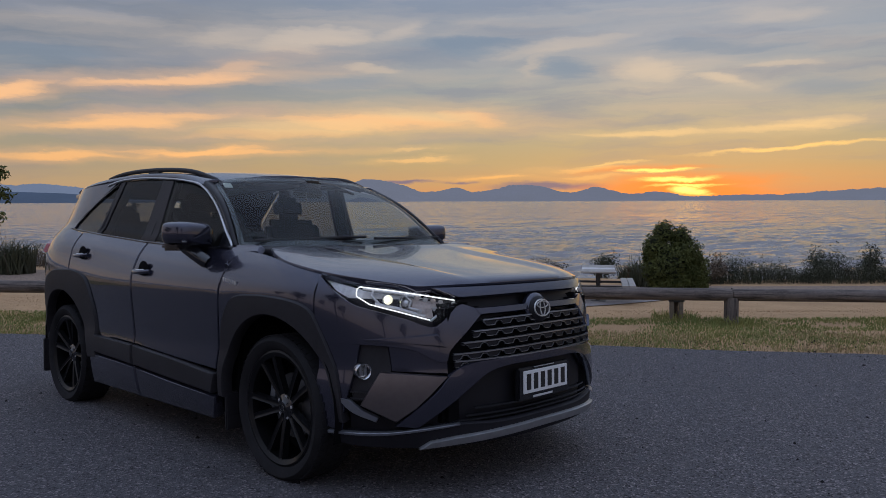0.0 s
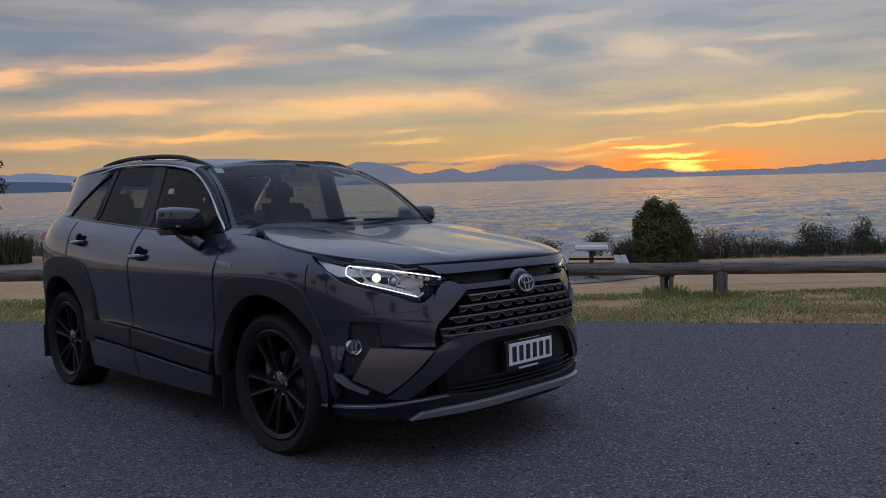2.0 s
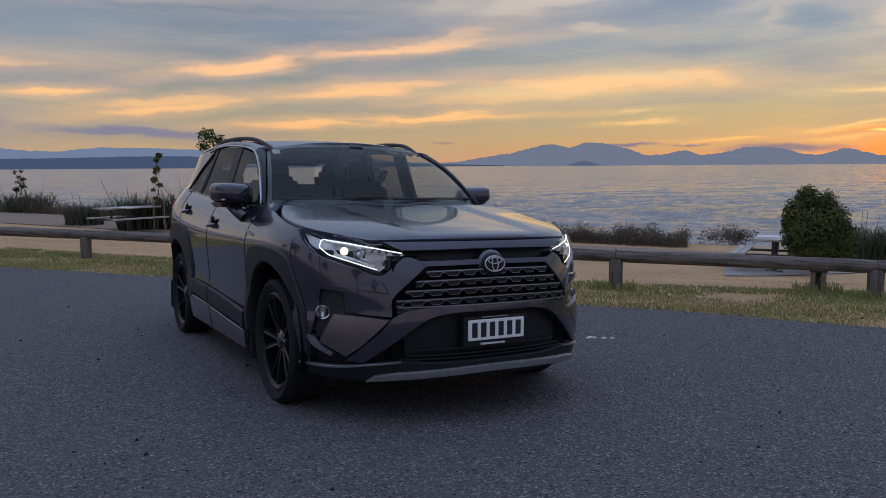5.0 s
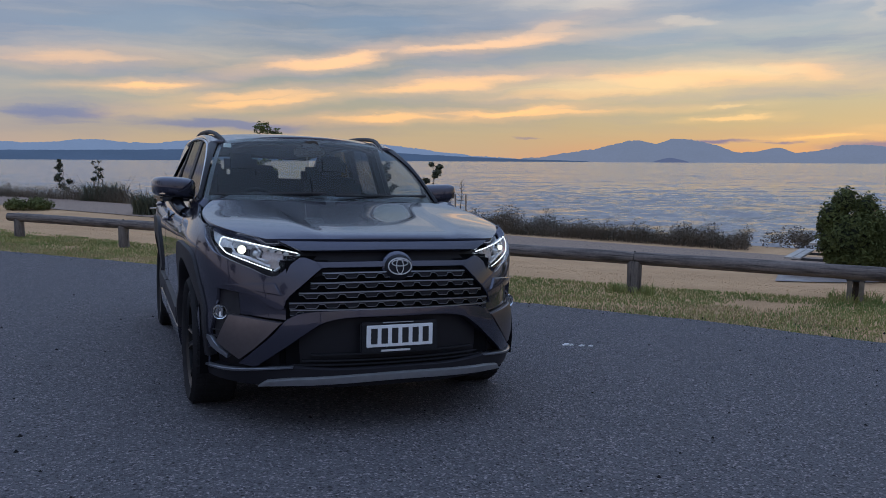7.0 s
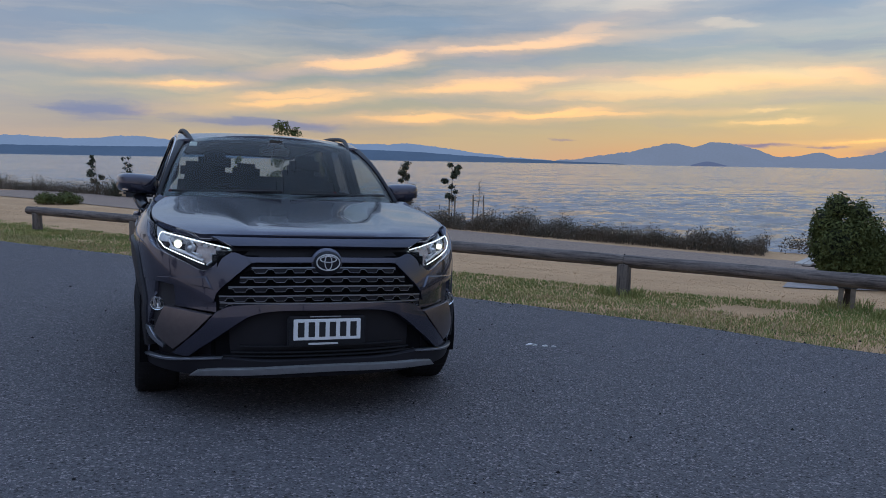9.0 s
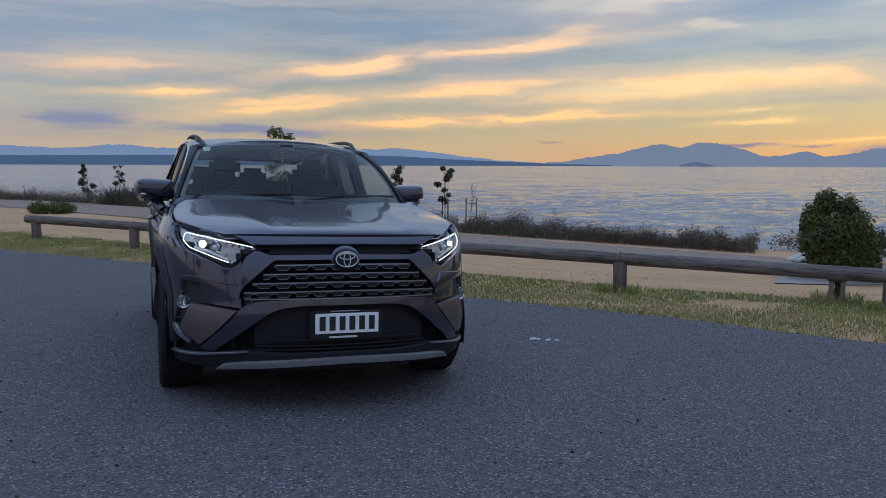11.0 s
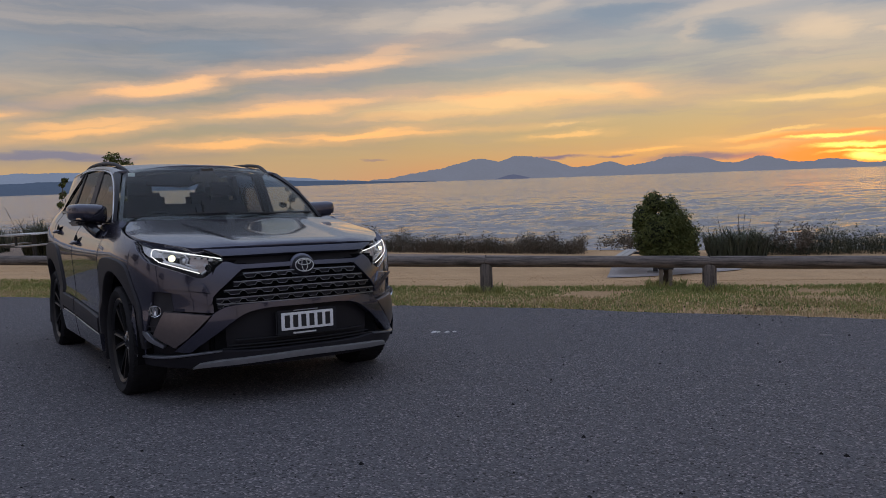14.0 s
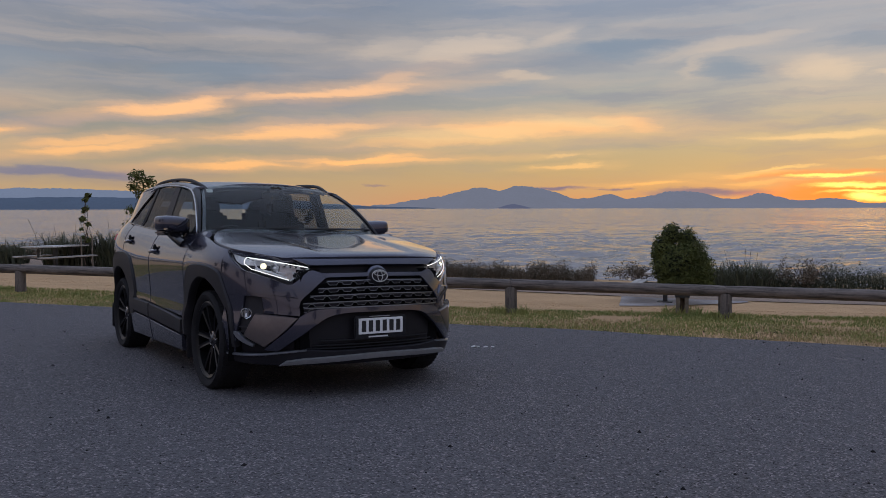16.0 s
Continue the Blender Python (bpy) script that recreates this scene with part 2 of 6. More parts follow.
def speckled(name, color, light, dark, grain, rough, bump, patch_scale, patch_color, ior=1.18):
    """Aggregate surface: pale and dark grains in a binder, worn in patches."""
    m = material(name, color, rough, 0, 0.0, ior=1.18)
    nt = m.node_tree
    nodes, links, bsdf = nt.nodes, nt.links, nt.nodes["Principled BSDF"]
    co = nodes.new("ShaderNodeTexCoord").outputs["Object"]
    vor = nodes.new("ShaderNodeTexVoronoi")
    vor.inputs["Scale"].default_value = grain
    links.new(co, vor.inputs["Vector"])
    big, mid = nodes.new("ShaderNodeTexNoise"), nodes.new("ShaderNodeTexNoise")
    for n, sc in ((big, patch_scale), (mid, patch_scale * 9)):
        n.inputs["Scale"].default_value, n.inputs["Detail"].default_value = sc, 6
        links.new(co, n.inputs["Vector"])
    sep = nodes.new("ShaderNodeSeparateColor")
    links.new(vor.outputs["Color"], sep.inputs[0])

    def ramp(fac, stops):
        n = nodes.new("ShaderNodeValToRGB")
        links.new(fac, n.inputs[0])
        els = n.color_ramp.elements
        while len(els) < len(stops):
            els.new(0.5)
        for e, (p, col) in zip(els, stops):
            e.position, e.color = p, (*col, 1)
        return n.outputs[0]

    def blend(fac, a, b):
        n = nodes.new("ShaderNodeMix")
        n.data_type = "RGBA"
        links.new(fac, n.inputs[0]), links.new(a, n.inputs[6]), links.new(b, n.inputs[7])
        return n.outputs[2]

    grains = ramp(sep.outputs[0], [(0.0, dark), (0.4, color), (0.84, color), (0.97, light)])
    patch = ramp(big.outputs["Fac"], [(0.3, color), (0.7, patch_color)])
    fade = ramp(mid.outputs["Fac"], [(0.3, (0.05, 0.05, 0.05)), (0.7, (0.40, 0.40, 0.40))])
    # scattered dark chips
    chips, split = nodes.new("ShaderNodeTexVoronoi"), nodes.new("ShaderNodeSeparateColor")
    chips.inputs["Scale"].default_value = grain * 0.28
    links.new(co, chips.inputs["Vector"]), links.new(chips.outputs["Color"], split.inputs[0])
    few = ramp(split.outputs[1], [(0.16, (1, 1, 1)), (0.19, (0, 0, 0))])
    spot = ramp(chips.outputs["Distance"], [(0.18, (1, 1, 1)), (0.34, (0, 0, 0))])
    both_ = nodes.new("ShaderNodeMath")
    both_.operation = "MULTIPLY"
    links.new(few, both_.inputs[0]), links.new(spot, both_.inputs[1])
    shade = nodes.new("ShaderNodeRGB")
    shade.outputs[0].default_value = (*dark, 1)
    links.new(blend(both_.outputs[0], blend(fade, grains, patch), shade.outputs[0]), bsdf.inputs["Base Color"])
    b = nodes.new("ShaderNodeBump")
    b.inputs["Strength"].default_value, b.inputs["Distance"].default_value = 1.0, bump
    links.new(vor.outputs["Distance"], b.inputs["Height"])
    links.new(b.outputs[0], bsdf.inputs["Normal"])
    bsdf.inputs["IOR"].default_value = ior
    return m


def glass_material(name, tint, rough=0.0, through_it=0.9):
    m = bpy.data.materials.new(name)
    m.use_nodes = True
    nt = m.node_tree
    nt.nodes.remove(nt.nodes["Principled BSDF"])
    clear, gloss, mixer, facing, power, scale = (nt.nodes.new(k) for k in ("ShaderNodeBsdfTransparent", "ShaderNodeBsdfGlossy", "ShaderNodeMixShader", "ShaderNodeLayerWeight", "ShaderNodeMath", "ShaderNodeMath"))
    clear.inputs[0].default_value = (*[c * through_it for c in tint], 1)
    gloss.inputs["Roughness"].default_value = rough
    power.operation, scale.operation = "POWER", "MULTIPLY_ADD"
    power.inputs[1].default_value, scale.inputs[1].default_value, scale.inputs[2].default_value = 5.0, 0.6, 0.032
    nt.links.new(facing.outputs["Facing"], power.inputs[0]), nt.links.new(power.outputs[0], scale.inputs[0])
    nt.links.new(scale.outputs[0], mixer.inputs[0])
    nt.links.new(clear.outputs[0], mixer.inputs[1]), nt.links.new(gloss.outputs[0], mixer.inputs[2])
    nt.links.new(mixer.outputs[0], nt.nodes["Material Output"].inputs[0])
    return m


def glowing(name, color, strength):
    m = bpy.data.materials.new(name)
    m.use_nodes = True
    b = m.node_tree.nodes["Principled BSDF"]
    b.inputs["Base Color"].default_value = (*[min(c, 0.9) * 0.8 for c in color], 1)
    b.inputs["Emission Color"].default_value, b.inputs["Emission Strength"].default_value = (*color, 1), strength
    return m


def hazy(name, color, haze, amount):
    """Far land whose evening haze is put in as emission of the haze colour."""
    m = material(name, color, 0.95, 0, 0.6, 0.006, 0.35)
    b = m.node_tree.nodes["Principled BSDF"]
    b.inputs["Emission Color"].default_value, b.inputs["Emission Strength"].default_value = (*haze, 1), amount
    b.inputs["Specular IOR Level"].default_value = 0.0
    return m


ASPHALT = speckled("asphalt", (0.112, 0.105, 0.115), (0.37, 0.32, 0.32), (0.012, 0.011, 0.011), 110, 0.76, 0.012, 0.55, (0.088, 0.083, 0.088), 1.45)
PATH = speckled("worn_path", (0.31, 0.225, 0.17), (0.36, 0.29, 0.24), (0.08, 0.075, 0.07), 60, 0.9, 0.004, 0.35, (0.27, 0.20, 0.155))
CONCRETE = material("concrete", (0.37, 0.33, 0.31), 0.9, 0, 0.5, 1.4, 0.3, 0.002, 90, ior=1.2)
DRY = material("dry_turf", (0.56, 0.36, 0.20), 0.95, 0, 0.8, 0.8, 0.55, 0.02, 40, second=(0.43, 0.275, 0.15), ior=1.2)
BLADE_GREEN = material("green_grass", (0.135, 0.20, 0.055), 0.8, 0, 0.9, 1.6, 0.5, second=(0.33, 0.30, 0.11), ior=1.25)
BLADE_DRY = material("dry_grass", (0.50, 0.36, 0.19), 0.85, 0, 0.8, 1.3, 0.5, second=(0.30, 0.23, 0.12))
TURF = material("turf_straw", (0.56, 0.37, 0.21), 0.95, 0, 0.7, 0.8, 0.3, second=(0.44, 0.29, 0.16), ior=1.2)


def grained(name, color, second, along):
    """Weathered timber with long cracks and streaks along one axis (0 x, 2 z)."""
    m = material(name, color, 0.9, 0, 0.7, 3.0, 0.4, second=second)
    nodes, links, bsdf = m.node_tree.nodes, m.node_tree.links, m.node_tree.nodes["Principled BSDF"]
    co, mp = nodes.new("ShaderNodeTexCoord"), nodes.new("ShaderNodeMapping")
    mp.inputs["Scale"].default_value = [1.6 if k == along else 26 for k in range(3)]
    links.new(co.outputs["Object"], mp.inputs[0])
    n, r, mix, b = (nodes.new(k) for k in ("ShaderNodeTexNoise", "ShaderNodeMapRange", "ShaderNodeMix", "ShaderNodeBump"))
    n.inputs["Scale"].default_value, n.inputs["Detail"].default_value, n.inputs["Roughness"].default_value = 1.0, 6, 0.7
    links.new(mp.outputs[0], n.inputs["Vector"]), links.new(n.outputs["Fac"], r.inputs[0])
    for key, value in (("From Min", 0.38), ("From Max", 0.52), ("To Min", 1.0), ("To Max", 0.0)):
        r.inputs[key].default_value = value
    mix.data_type = "RGBA"
    links.new(r.outputs[0], mix.inputs[0])
    links.new(bsdf.inputs["Base Color"].links[0].from_socket, mix.inputs[6])
    mix.inputs[7].default_value = (*[c * 0.45 for c in second], 1)
    links.new(mix.outputs[2], bsdf.inputs["Base Color"])
    b.inputs["Strength"].default_value, b.inputs["Distance"].default_value = 1.0, 0.008
    links.new(n.outputs["Fac"], b.inputs["Height"]), links.new(b.outputs[0], bsdf.inputs["Normal"])
    return m


LOG = grained("weathered_log", (0.20, 0.165, 0.145), (0.10, 0.082, 0.075), 0)
LOG_UPRIGHT = grained("weathered_post", (0.19, 0.160, 0.140), (0.10, 0.082, 0.075), 2)
BOARD = material("pale_board", (0.50, 0.46, 0.42), 0.7, 0, 0.6, 5, 0.3, 0.001, 50, per_piece=0.35)
WHITE_BOARD = material("white_board", (0.74, 0.72, 0.70), 0.7, 0, 0.3, 5, 0.2)
STEEL = material("painted_steel", (0.05, 0.05, 0.052), 0.5, 0.2, 0.4, 12)
BARK = material("bark", (0.13, 0.095, 0.07), 0.95, 0, 0.8, 9, 0.4, 0.004, 60)
STAKE = material("stake_wood", (0.27, 0.22, 0.17), 0.9, 0, 0.6, 12)
LEAF = material("leaf_olive", (0.145, 0.155, 0.045), 0.75, 0, 0.9, 5.0, 0.7, second=(0.05, 0.06, 0.018), ior=1.3)
LEAF_DUSK = material("leaf_dull", (0.075, 0.080, 0.045), 0.7, 0, 0.9, 2.5, 0.6, second=(0.032, 0.036, 0.024), ior=1.3)
SCRUB = material("scrub_brown", (0.175, 0.125, 0.085), 0.85, 0, 0.9, 1.6, 0.6, second=(0.062, 0.055, 0.036))
FLAX = material("flax_leaf", (0.085, 0.092, 0.046), 0.6, 0, 0.9, 1.4, 0.6, second=(0.042, 0.042, 0.025))
LITTER = material("crumpled_paper", (0.75, 0.74, 0.72), 0.8, 0, 0.3, 40)
PEBBLE = material("loose_stone", (0.022, 0.020, 0.020), 0.9, 0, 0.6, 20, per_piece=0.7, ior=1.25)


# ---- the lie of the land ----
NX, NY = 0.7507, 0.6606         # towards the lake, square to the fence


def uv(u, v):
    """World x, y of a place u along the fence and v towards the lake."""
    return -NY * u + NX * v, NX * u + NY * v


def lie(x, y):
    """Height of the ground: a car park that falls to the lake and levels out along the shore."""
    gx = x if x > -5 else -5 - 3 * (1 - math.exp((x + 5) / 3))
    fy = y if y < 3 else 3 + 2.6 * (1 - math.exp(-(y - 3) / 2.6))
    if fy < -14:
        fy = -14 - 4 * (1 - math.exp((fy + 14) / 4))
    return -0.03304 * gx - 0.03915 * fy


def ground_height(x, y):
    v = NX * x + NY * y
    h = lie(*uv(-NY * x + NX * y, min(v, 14.0)))
    q = min(max((v - 6.5) / 6.5, 0.0), 1.0)
    h -= 0.36 * q * q * (3 - 2 * q)
    rise = min(max((v - 3.6) / 1.6, 0.0), 1.0) * min(max((9.0 - v) / 2.0, 0.0), 1.0)
    h += 0.035 * rise
    if v > 19.4:
        h -= min((v - 19.4) * 0.5, 6.0)
    return h


def link_mesh(name, verts, faces, mat, smooth=False):
    me = bpy.data.meshes.new(name)
    me.from_pydata(verts, [], faces)
    me.materials.append(mat)
    if smooth:
        me.polygons.foreach_set("use_smooth", [True] * len(me.polygons))
    me.update()
    return me


def sheet(name, us, vs, lift, mat, wobble=None):
    verts, faces = [], []
    for j, v in enumerate(vs):
        for i, u in enumerate(us):
            vv = v + (wobble(u, j == len(vs) - 1, j == 0) if wobble else 0.0)
            x, y = uv(u, vv)
            verts.append((x, y, ground_height(x, y) + lift))
    n = len(us)
    for j in range(len(vs) - 1):
        for i in range(n - 1):
            k = j * n + i
            faces.append((k, k + n, k + n + 1, k + 1))
    return new(name, link_mesh(name, verts, faces, mat, True))


def steps(a, b, count, power=1.0):
    return [a + (b - a) * (k / count) ** power for k in range(count + 1)]


FAR_U = [-400, -200, -120, -80, -60, -45, -36] + steps(-30, 34, 64) + [38, 45, 60, 80, 120, 200, 400]
ground = sheet("ground", FAR_U, [-400, -200, -100, -60, -40, -30, -22, -16, -11, -7, -3, 0, 2, 3] + steps(3.5, 20, 33) + [21, 22, 24, 28, 34], 0.0, DRY)
tagged(ground, "dry brown turf falling gently to the lake shore", "ground", kind="structure")


def edge_wave(u, far, near):
    if not far:
        return 0.0
    edge = float(np.interp(u, (-20, -5, -4, -2.8, -1.5, 0, 3, 6, 9, 20), (2.3, 3.08, 3.3, 3.6, 3.88, 4.1, 4.28, 4.4, 4.15, 3.8)))
    return edge - 4.18 + 0.07 * noise.noise((u * 0.9, 3.1, 0)) + 0.05 * noise.noise((u * 4.3, 1.0, 0)) + 0.03 * noise.noise((u * 13.0, 4.0, 0))


lot = sheet("road", [-60, -40, -30, -24] + steps(-20, 20, 260) + [24, 30, 40, 60], [-45, -30, -20, -14, -10, -7, -5, -3, -1, 0.5, 1.2, 1.6, 1.9, 4.18], 0.012, ASPHALT, edge_wave)
tagged(lot, "dark coarse asphalt of the lakeside car park", "car park", kind="structure")
footpath = sheet("pavement", steps(-30, 60, 90), [14.5, 15.3, 16.2, 17.0], 0.02, PATH,
                 lambda u, far, near: 0.05 * noise.noise((u * 1.3, 7, 0)) + min(max(0.0, u - 4) * (0.09 if far else 0.035 if near else 0.06), 3.0))
tagged(footpath, "grey footpath along the lake shore", "footpath", kind="structure")

# ---- lake and far shore ----
WATER_Z = -1.75


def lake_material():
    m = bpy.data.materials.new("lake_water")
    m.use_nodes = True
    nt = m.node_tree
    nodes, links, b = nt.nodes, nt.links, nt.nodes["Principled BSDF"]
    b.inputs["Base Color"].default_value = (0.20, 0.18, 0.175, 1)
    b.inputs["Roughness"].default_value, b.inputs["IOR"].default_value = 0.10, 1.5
    co = nodes.new("ShaderNodeTexCoord").outputs["Object"]
    # wind chop: slopes from noise at five scales, crests along the shore
    slope = None
    for sc, squash, turn, amount in ((2.2, 2.0, 49, 0.60), (0.8, 2.4, 45, 0.95), (0.28, 3.0, 53, 1.0), (0.09, 3.6, 47, 0.75), (0.028, 4.0, 50, 0.45)):
        mp = nodes.new("ShaderNodeMapping")
        mp.inputs["Rotation"].default_value[2] = radians(turn)
        mp.inputs["Scale"].default_value = (sc, sc * squash, sc)
        links.new(co, mp.inputs[0])
        n, off, k = nodes.new("ShaderNodeTexNoise"), nodes.new("ShaderNodeVectorMath"), nodes.new("ShaderNodeVectorMath")
        n.inputs["Scale"].default_value, n.inputs["Detail"].default_value, n.inputs["Roughness"].default_value = 1.0, 3, 0.5
        off.operation, k.operation = "SUBTRACT", "MULTIPLY_ADD"
        off.inputs[1].default_value, k.inputs[1].default_value = (0.5, 0.5, 0.5), (amount, amount, 0.0)
        links.new(mp.outputs[0], n.inputs["Vector"]), links.new(n.outputs["Color"], off.inputs[0]), links.new(off.outputs[0], k.inputs[0])
        if slope is not None:
            links.new(slope, k.inputs[2])
        slope = k.outputs[0]
    # gusts leave rougher and smoother patches
    mp = nodes.new("ShaderNodeMapping")
    mp.inputs["Rotation"].default_value[2] = radians(-41)
    mp.inputs["Scale"].default_value = (0.16, 0.05, 1)
    gust, span = nodes.new("ShaderNodeTexNoise"), nodes.new("ShaderNodeMapRange")
    gust.inputs["Scale"].default_value, gust.inputs["Detail"].default_value, gust.inputs["Roughness"].default_value = 1.0, 8, 0.75
    links.new(co, mp.inputs[0]), links.new(mp.outputs[0], gust.inputs["Vector"]), links.new(gust.outputs["Fac"], span.inputs[0])
    for key, value in (("From Min", 0.35), ("From Max", 0.65), ("To Min", 0.10), ("To Max", 0.18)):
        span.inputs[key].default_value = value
    links.new(span.outputs[0], b.inputs["Roughness"])
    face = nodes.new("ShaderNodeNewGeometry")
    tilt, unit = nodes.new("ShaderNodeVectorMath"), nodes.new("ShaderNodeVectorMath")
    tilt.operation, unit.operation = "ADD", "NORMALIZE"
    links.new(face.outputs["Normal"], tilt.inputs[0]), links.new(slope, tilt.inputs[1]), links.new(tilt.outputs[0], unit.inputs[0])
    links.new(unit.outputs[0], b.inputs["Normal"])
    return m


WAVES = ((0.55, 0.20), (1.1, 0.27), (2.1, 0.20), (4.5, 0.05), (12.0, 0.03), (36.0, 0.012))    # length, steepness


def wave(u, v, r):
    """Wind chop with short crests along the shore, coarser on open water."""
    h = 0.0
    for k, (length, steep) in enumerate(WAVES):
        fade = max(0.0, min(1.0, length / (0.0105 * r + 0.04) - 0.6))
        if fade > 0:
            n = noise.noise((u / length * 0.65 + 3.7 * k, v / length + 0.2 * u / length, k * 5.3))
            h += 0.5 * fade * max(0.0, min(1.0, (130 - r) / 70)) * steep * length * (n if k > 2 else 0.42 - abs(n))
    return h


def lake():
    verts, faces = [], []
    rings = [12.0]
    while rings[-1] < 4700:
        rings.append(rings[-1] * (1.004 if 22 < rings[-1] < 130 else 1.014) + 0.02)
    spokes = [-60, -45, -32, -20] + [-13 + 96 * k / 440 for k in range(441)] + [90, 100, 115, 130]
    n = len(spokes)
    for r in rings:
        for d in spokes:
            x, y = r * math.sin(radians(d)), r * math.cos(radians(d))
            h = wave(-NY * x + NX * y, NX * x + NY * y, r) if -20 <= d <= 90 and r < 1500 else 0.0
            verts.append((x, y, WATER_Z + h))
    for j in range(len(rings) - 1):
        for k in range(n - 1):
            i = j * n + k
            faces.append((i, i + 1, i + n + 1, i + n))
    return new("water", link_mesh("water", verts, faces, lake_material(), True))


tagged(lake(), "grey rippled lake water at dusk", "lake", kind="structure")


def curve_at(points, x):
    """Smooth interpolation through (x, value) pairs."""
    xs, ys = [p[0] for p in points], [p[1] for p in points]
    if x <= xs[0]:
        return ys[0]
    if x >= xs[-1]:
        return ys[-1]
    k = max(i for i in range(len(xs) - 1) if xs[i] <= x)
    slope = lambda i: (ys[min(i + 1, len(xs) - 1)] - ys[max(i - 1, 0)]) / (xs[min(i + 1, len(xs) - 1)] - xs[max(i - 1, 0)])
    h = xs[k + 1] - xs[k]
    t = (x - xs[k]) / h
    return ((2 * t ** 3 - 3 * t * t + 1) * ys[k] + (t ** 3 - 2 * t * t + t) * h * slope(k)
            + (-2 * t ** 3 + 3 * t * t) * ys[k + 1] + (t ** 3 - t * t) * h * slope(k + 1))


def ridge(name, distance, crest, rough, mat, label, seed):
    a0, a1 = crest[0][0], crest[-1][0]
    n = int((a1 - a0) / 0.14)
    verts, faces = [], []
    for k in range(n + 1):
        a = a0 + (a1 - a0) * k / n
        e = curve_at(crest, a) + rough * (noise.noise((a * 0.8, seed, 0)) * 0.6 + noise.noise((a * 2.6, seed, 5)) * 0.35 + noise.noise((a * 7.0, seed, 9)) * 0.3 + noise.noise((a * 17.0, seed, 3)) * 0.15)
        top = max(1.3 + distance * math.tan(radians(max(e, 0.0))), WATER_Z + 0.5)
        for d, z in ((distance - 60, WATER_Z - 3), (distance, WATER_Z + (top - WATER_Z) * 0.42), (distance + 120, top), (distance + 400, WATER_Z - 3)):
            scale = d / distance if z == top else 1.0
            verts.append((d * math.sin(radians(a)), d * math.cos(radians(a)), z * scale))
    for k in range(n):
        for j in range(3):
            i = k * 4 + j
            faces.append((i, i + 1, i + 5, i + 4))
    ob = new(name, link_mesh(name, verts, faces, mat, True))
    return tagged(ob, label, "mountains", kind="structure")


# these ridges emit their haze colour; no mist stands before them
HAZE_GLOW_FAR = hazy("far_hills", (0.05, 0.06, 0.08), (0.120, 0.152, 0.215), 1.0)
HAZE_GLOW_NEAR = hazy("near_hills", (0.03, 0.04, 0.055), (0.040, 0.058, 0.095), 1.0)
HAZE_GLOW_MASSIF = hazy("volcano_haze", (0.05, 0.05, 0.07), (0.120, 0.134, 0.166), 1.0)
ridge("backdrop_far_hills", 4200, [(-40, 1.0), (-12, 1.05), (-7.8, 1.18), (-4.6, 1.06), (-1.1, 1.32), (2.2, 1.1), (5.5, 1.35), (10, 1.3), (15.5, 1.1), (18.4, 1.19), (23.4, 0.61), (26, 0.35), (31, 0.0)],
      0.14, HAZE_GLOW_FAR, "blue hills beyond the lake, their haze put in as glow", 2.0)
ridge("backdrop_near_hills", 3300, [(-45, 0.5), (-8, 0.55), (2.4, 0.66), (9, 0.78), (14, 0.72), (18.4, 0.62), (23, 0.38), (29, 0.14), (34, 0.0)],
      0.05, HAZE_GLOW_NEAR, "dark wooded shore hills across the lake", 4.0)
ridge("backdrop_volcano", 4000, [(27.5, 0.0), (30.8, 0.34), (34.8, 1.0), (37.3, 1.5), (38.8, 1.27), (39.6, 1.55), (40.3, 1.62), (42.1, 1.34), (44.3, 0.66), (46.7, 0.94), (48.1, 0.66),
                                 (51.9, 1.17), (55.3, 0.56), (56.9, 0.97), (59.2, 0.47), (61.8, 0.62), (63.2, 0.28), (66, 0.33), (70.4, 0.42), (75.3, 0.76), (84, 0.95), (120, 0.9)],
      0.17, HAZE_GLOW_MASSIF, "volcanic mountains with purple evening haze put in as glow", 6.0)
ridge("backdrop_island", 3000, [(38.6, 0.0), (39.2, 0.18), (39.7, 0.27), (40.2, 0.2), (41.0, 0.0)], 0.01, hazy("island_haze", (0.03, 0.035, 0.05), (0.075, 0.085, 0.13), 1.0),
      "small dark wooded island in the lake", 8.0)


# ---- part helper ----
def part(name, bm, mat, parent, label=""):
    """Links a bmesh as one mesh object under a thing or a part."""
    me = bpy.data.meshes.new(name)
    bm.normal_update()
    bm.to_mesh(me)
    bm.free()
    me.materials.append(mat)
    ob = new(name, me)
    if parent is not None:
        ob.parent = parent
    if label:
        ob["label"] = label
    return ob


def smooth(ob, angle=40):
    ob.data.polygons.foreach_set("use_smooth", [True] * len(ob.data.polygons))
    ob.data.set_sharp_from_angle(angle=radians(angle))
    return ob


def box(bm, size, at=(0, 0, 0), bevel=0.0, turn=None):
    made = bmesh.ops.create_cube(bm, size=1.0)["verts"]
    bmesh.ops.scale(bm, vec=size, verts=made)
    if bevel:
        edges = list({e for v in made for e in v.link_edges})
        made = list({v for f in bmesh.ops.bevel(bm, geom=edges, offset=bevel, segments=2, affect="EDGES")["faces"] for v in f.verts} | {v for v in made if v.is_valid})
    m = Matrix.Translation(at) @ (turn or Matrix())
    bmesh.ops.transform(bm, matrix=m, verts=made)
    return made


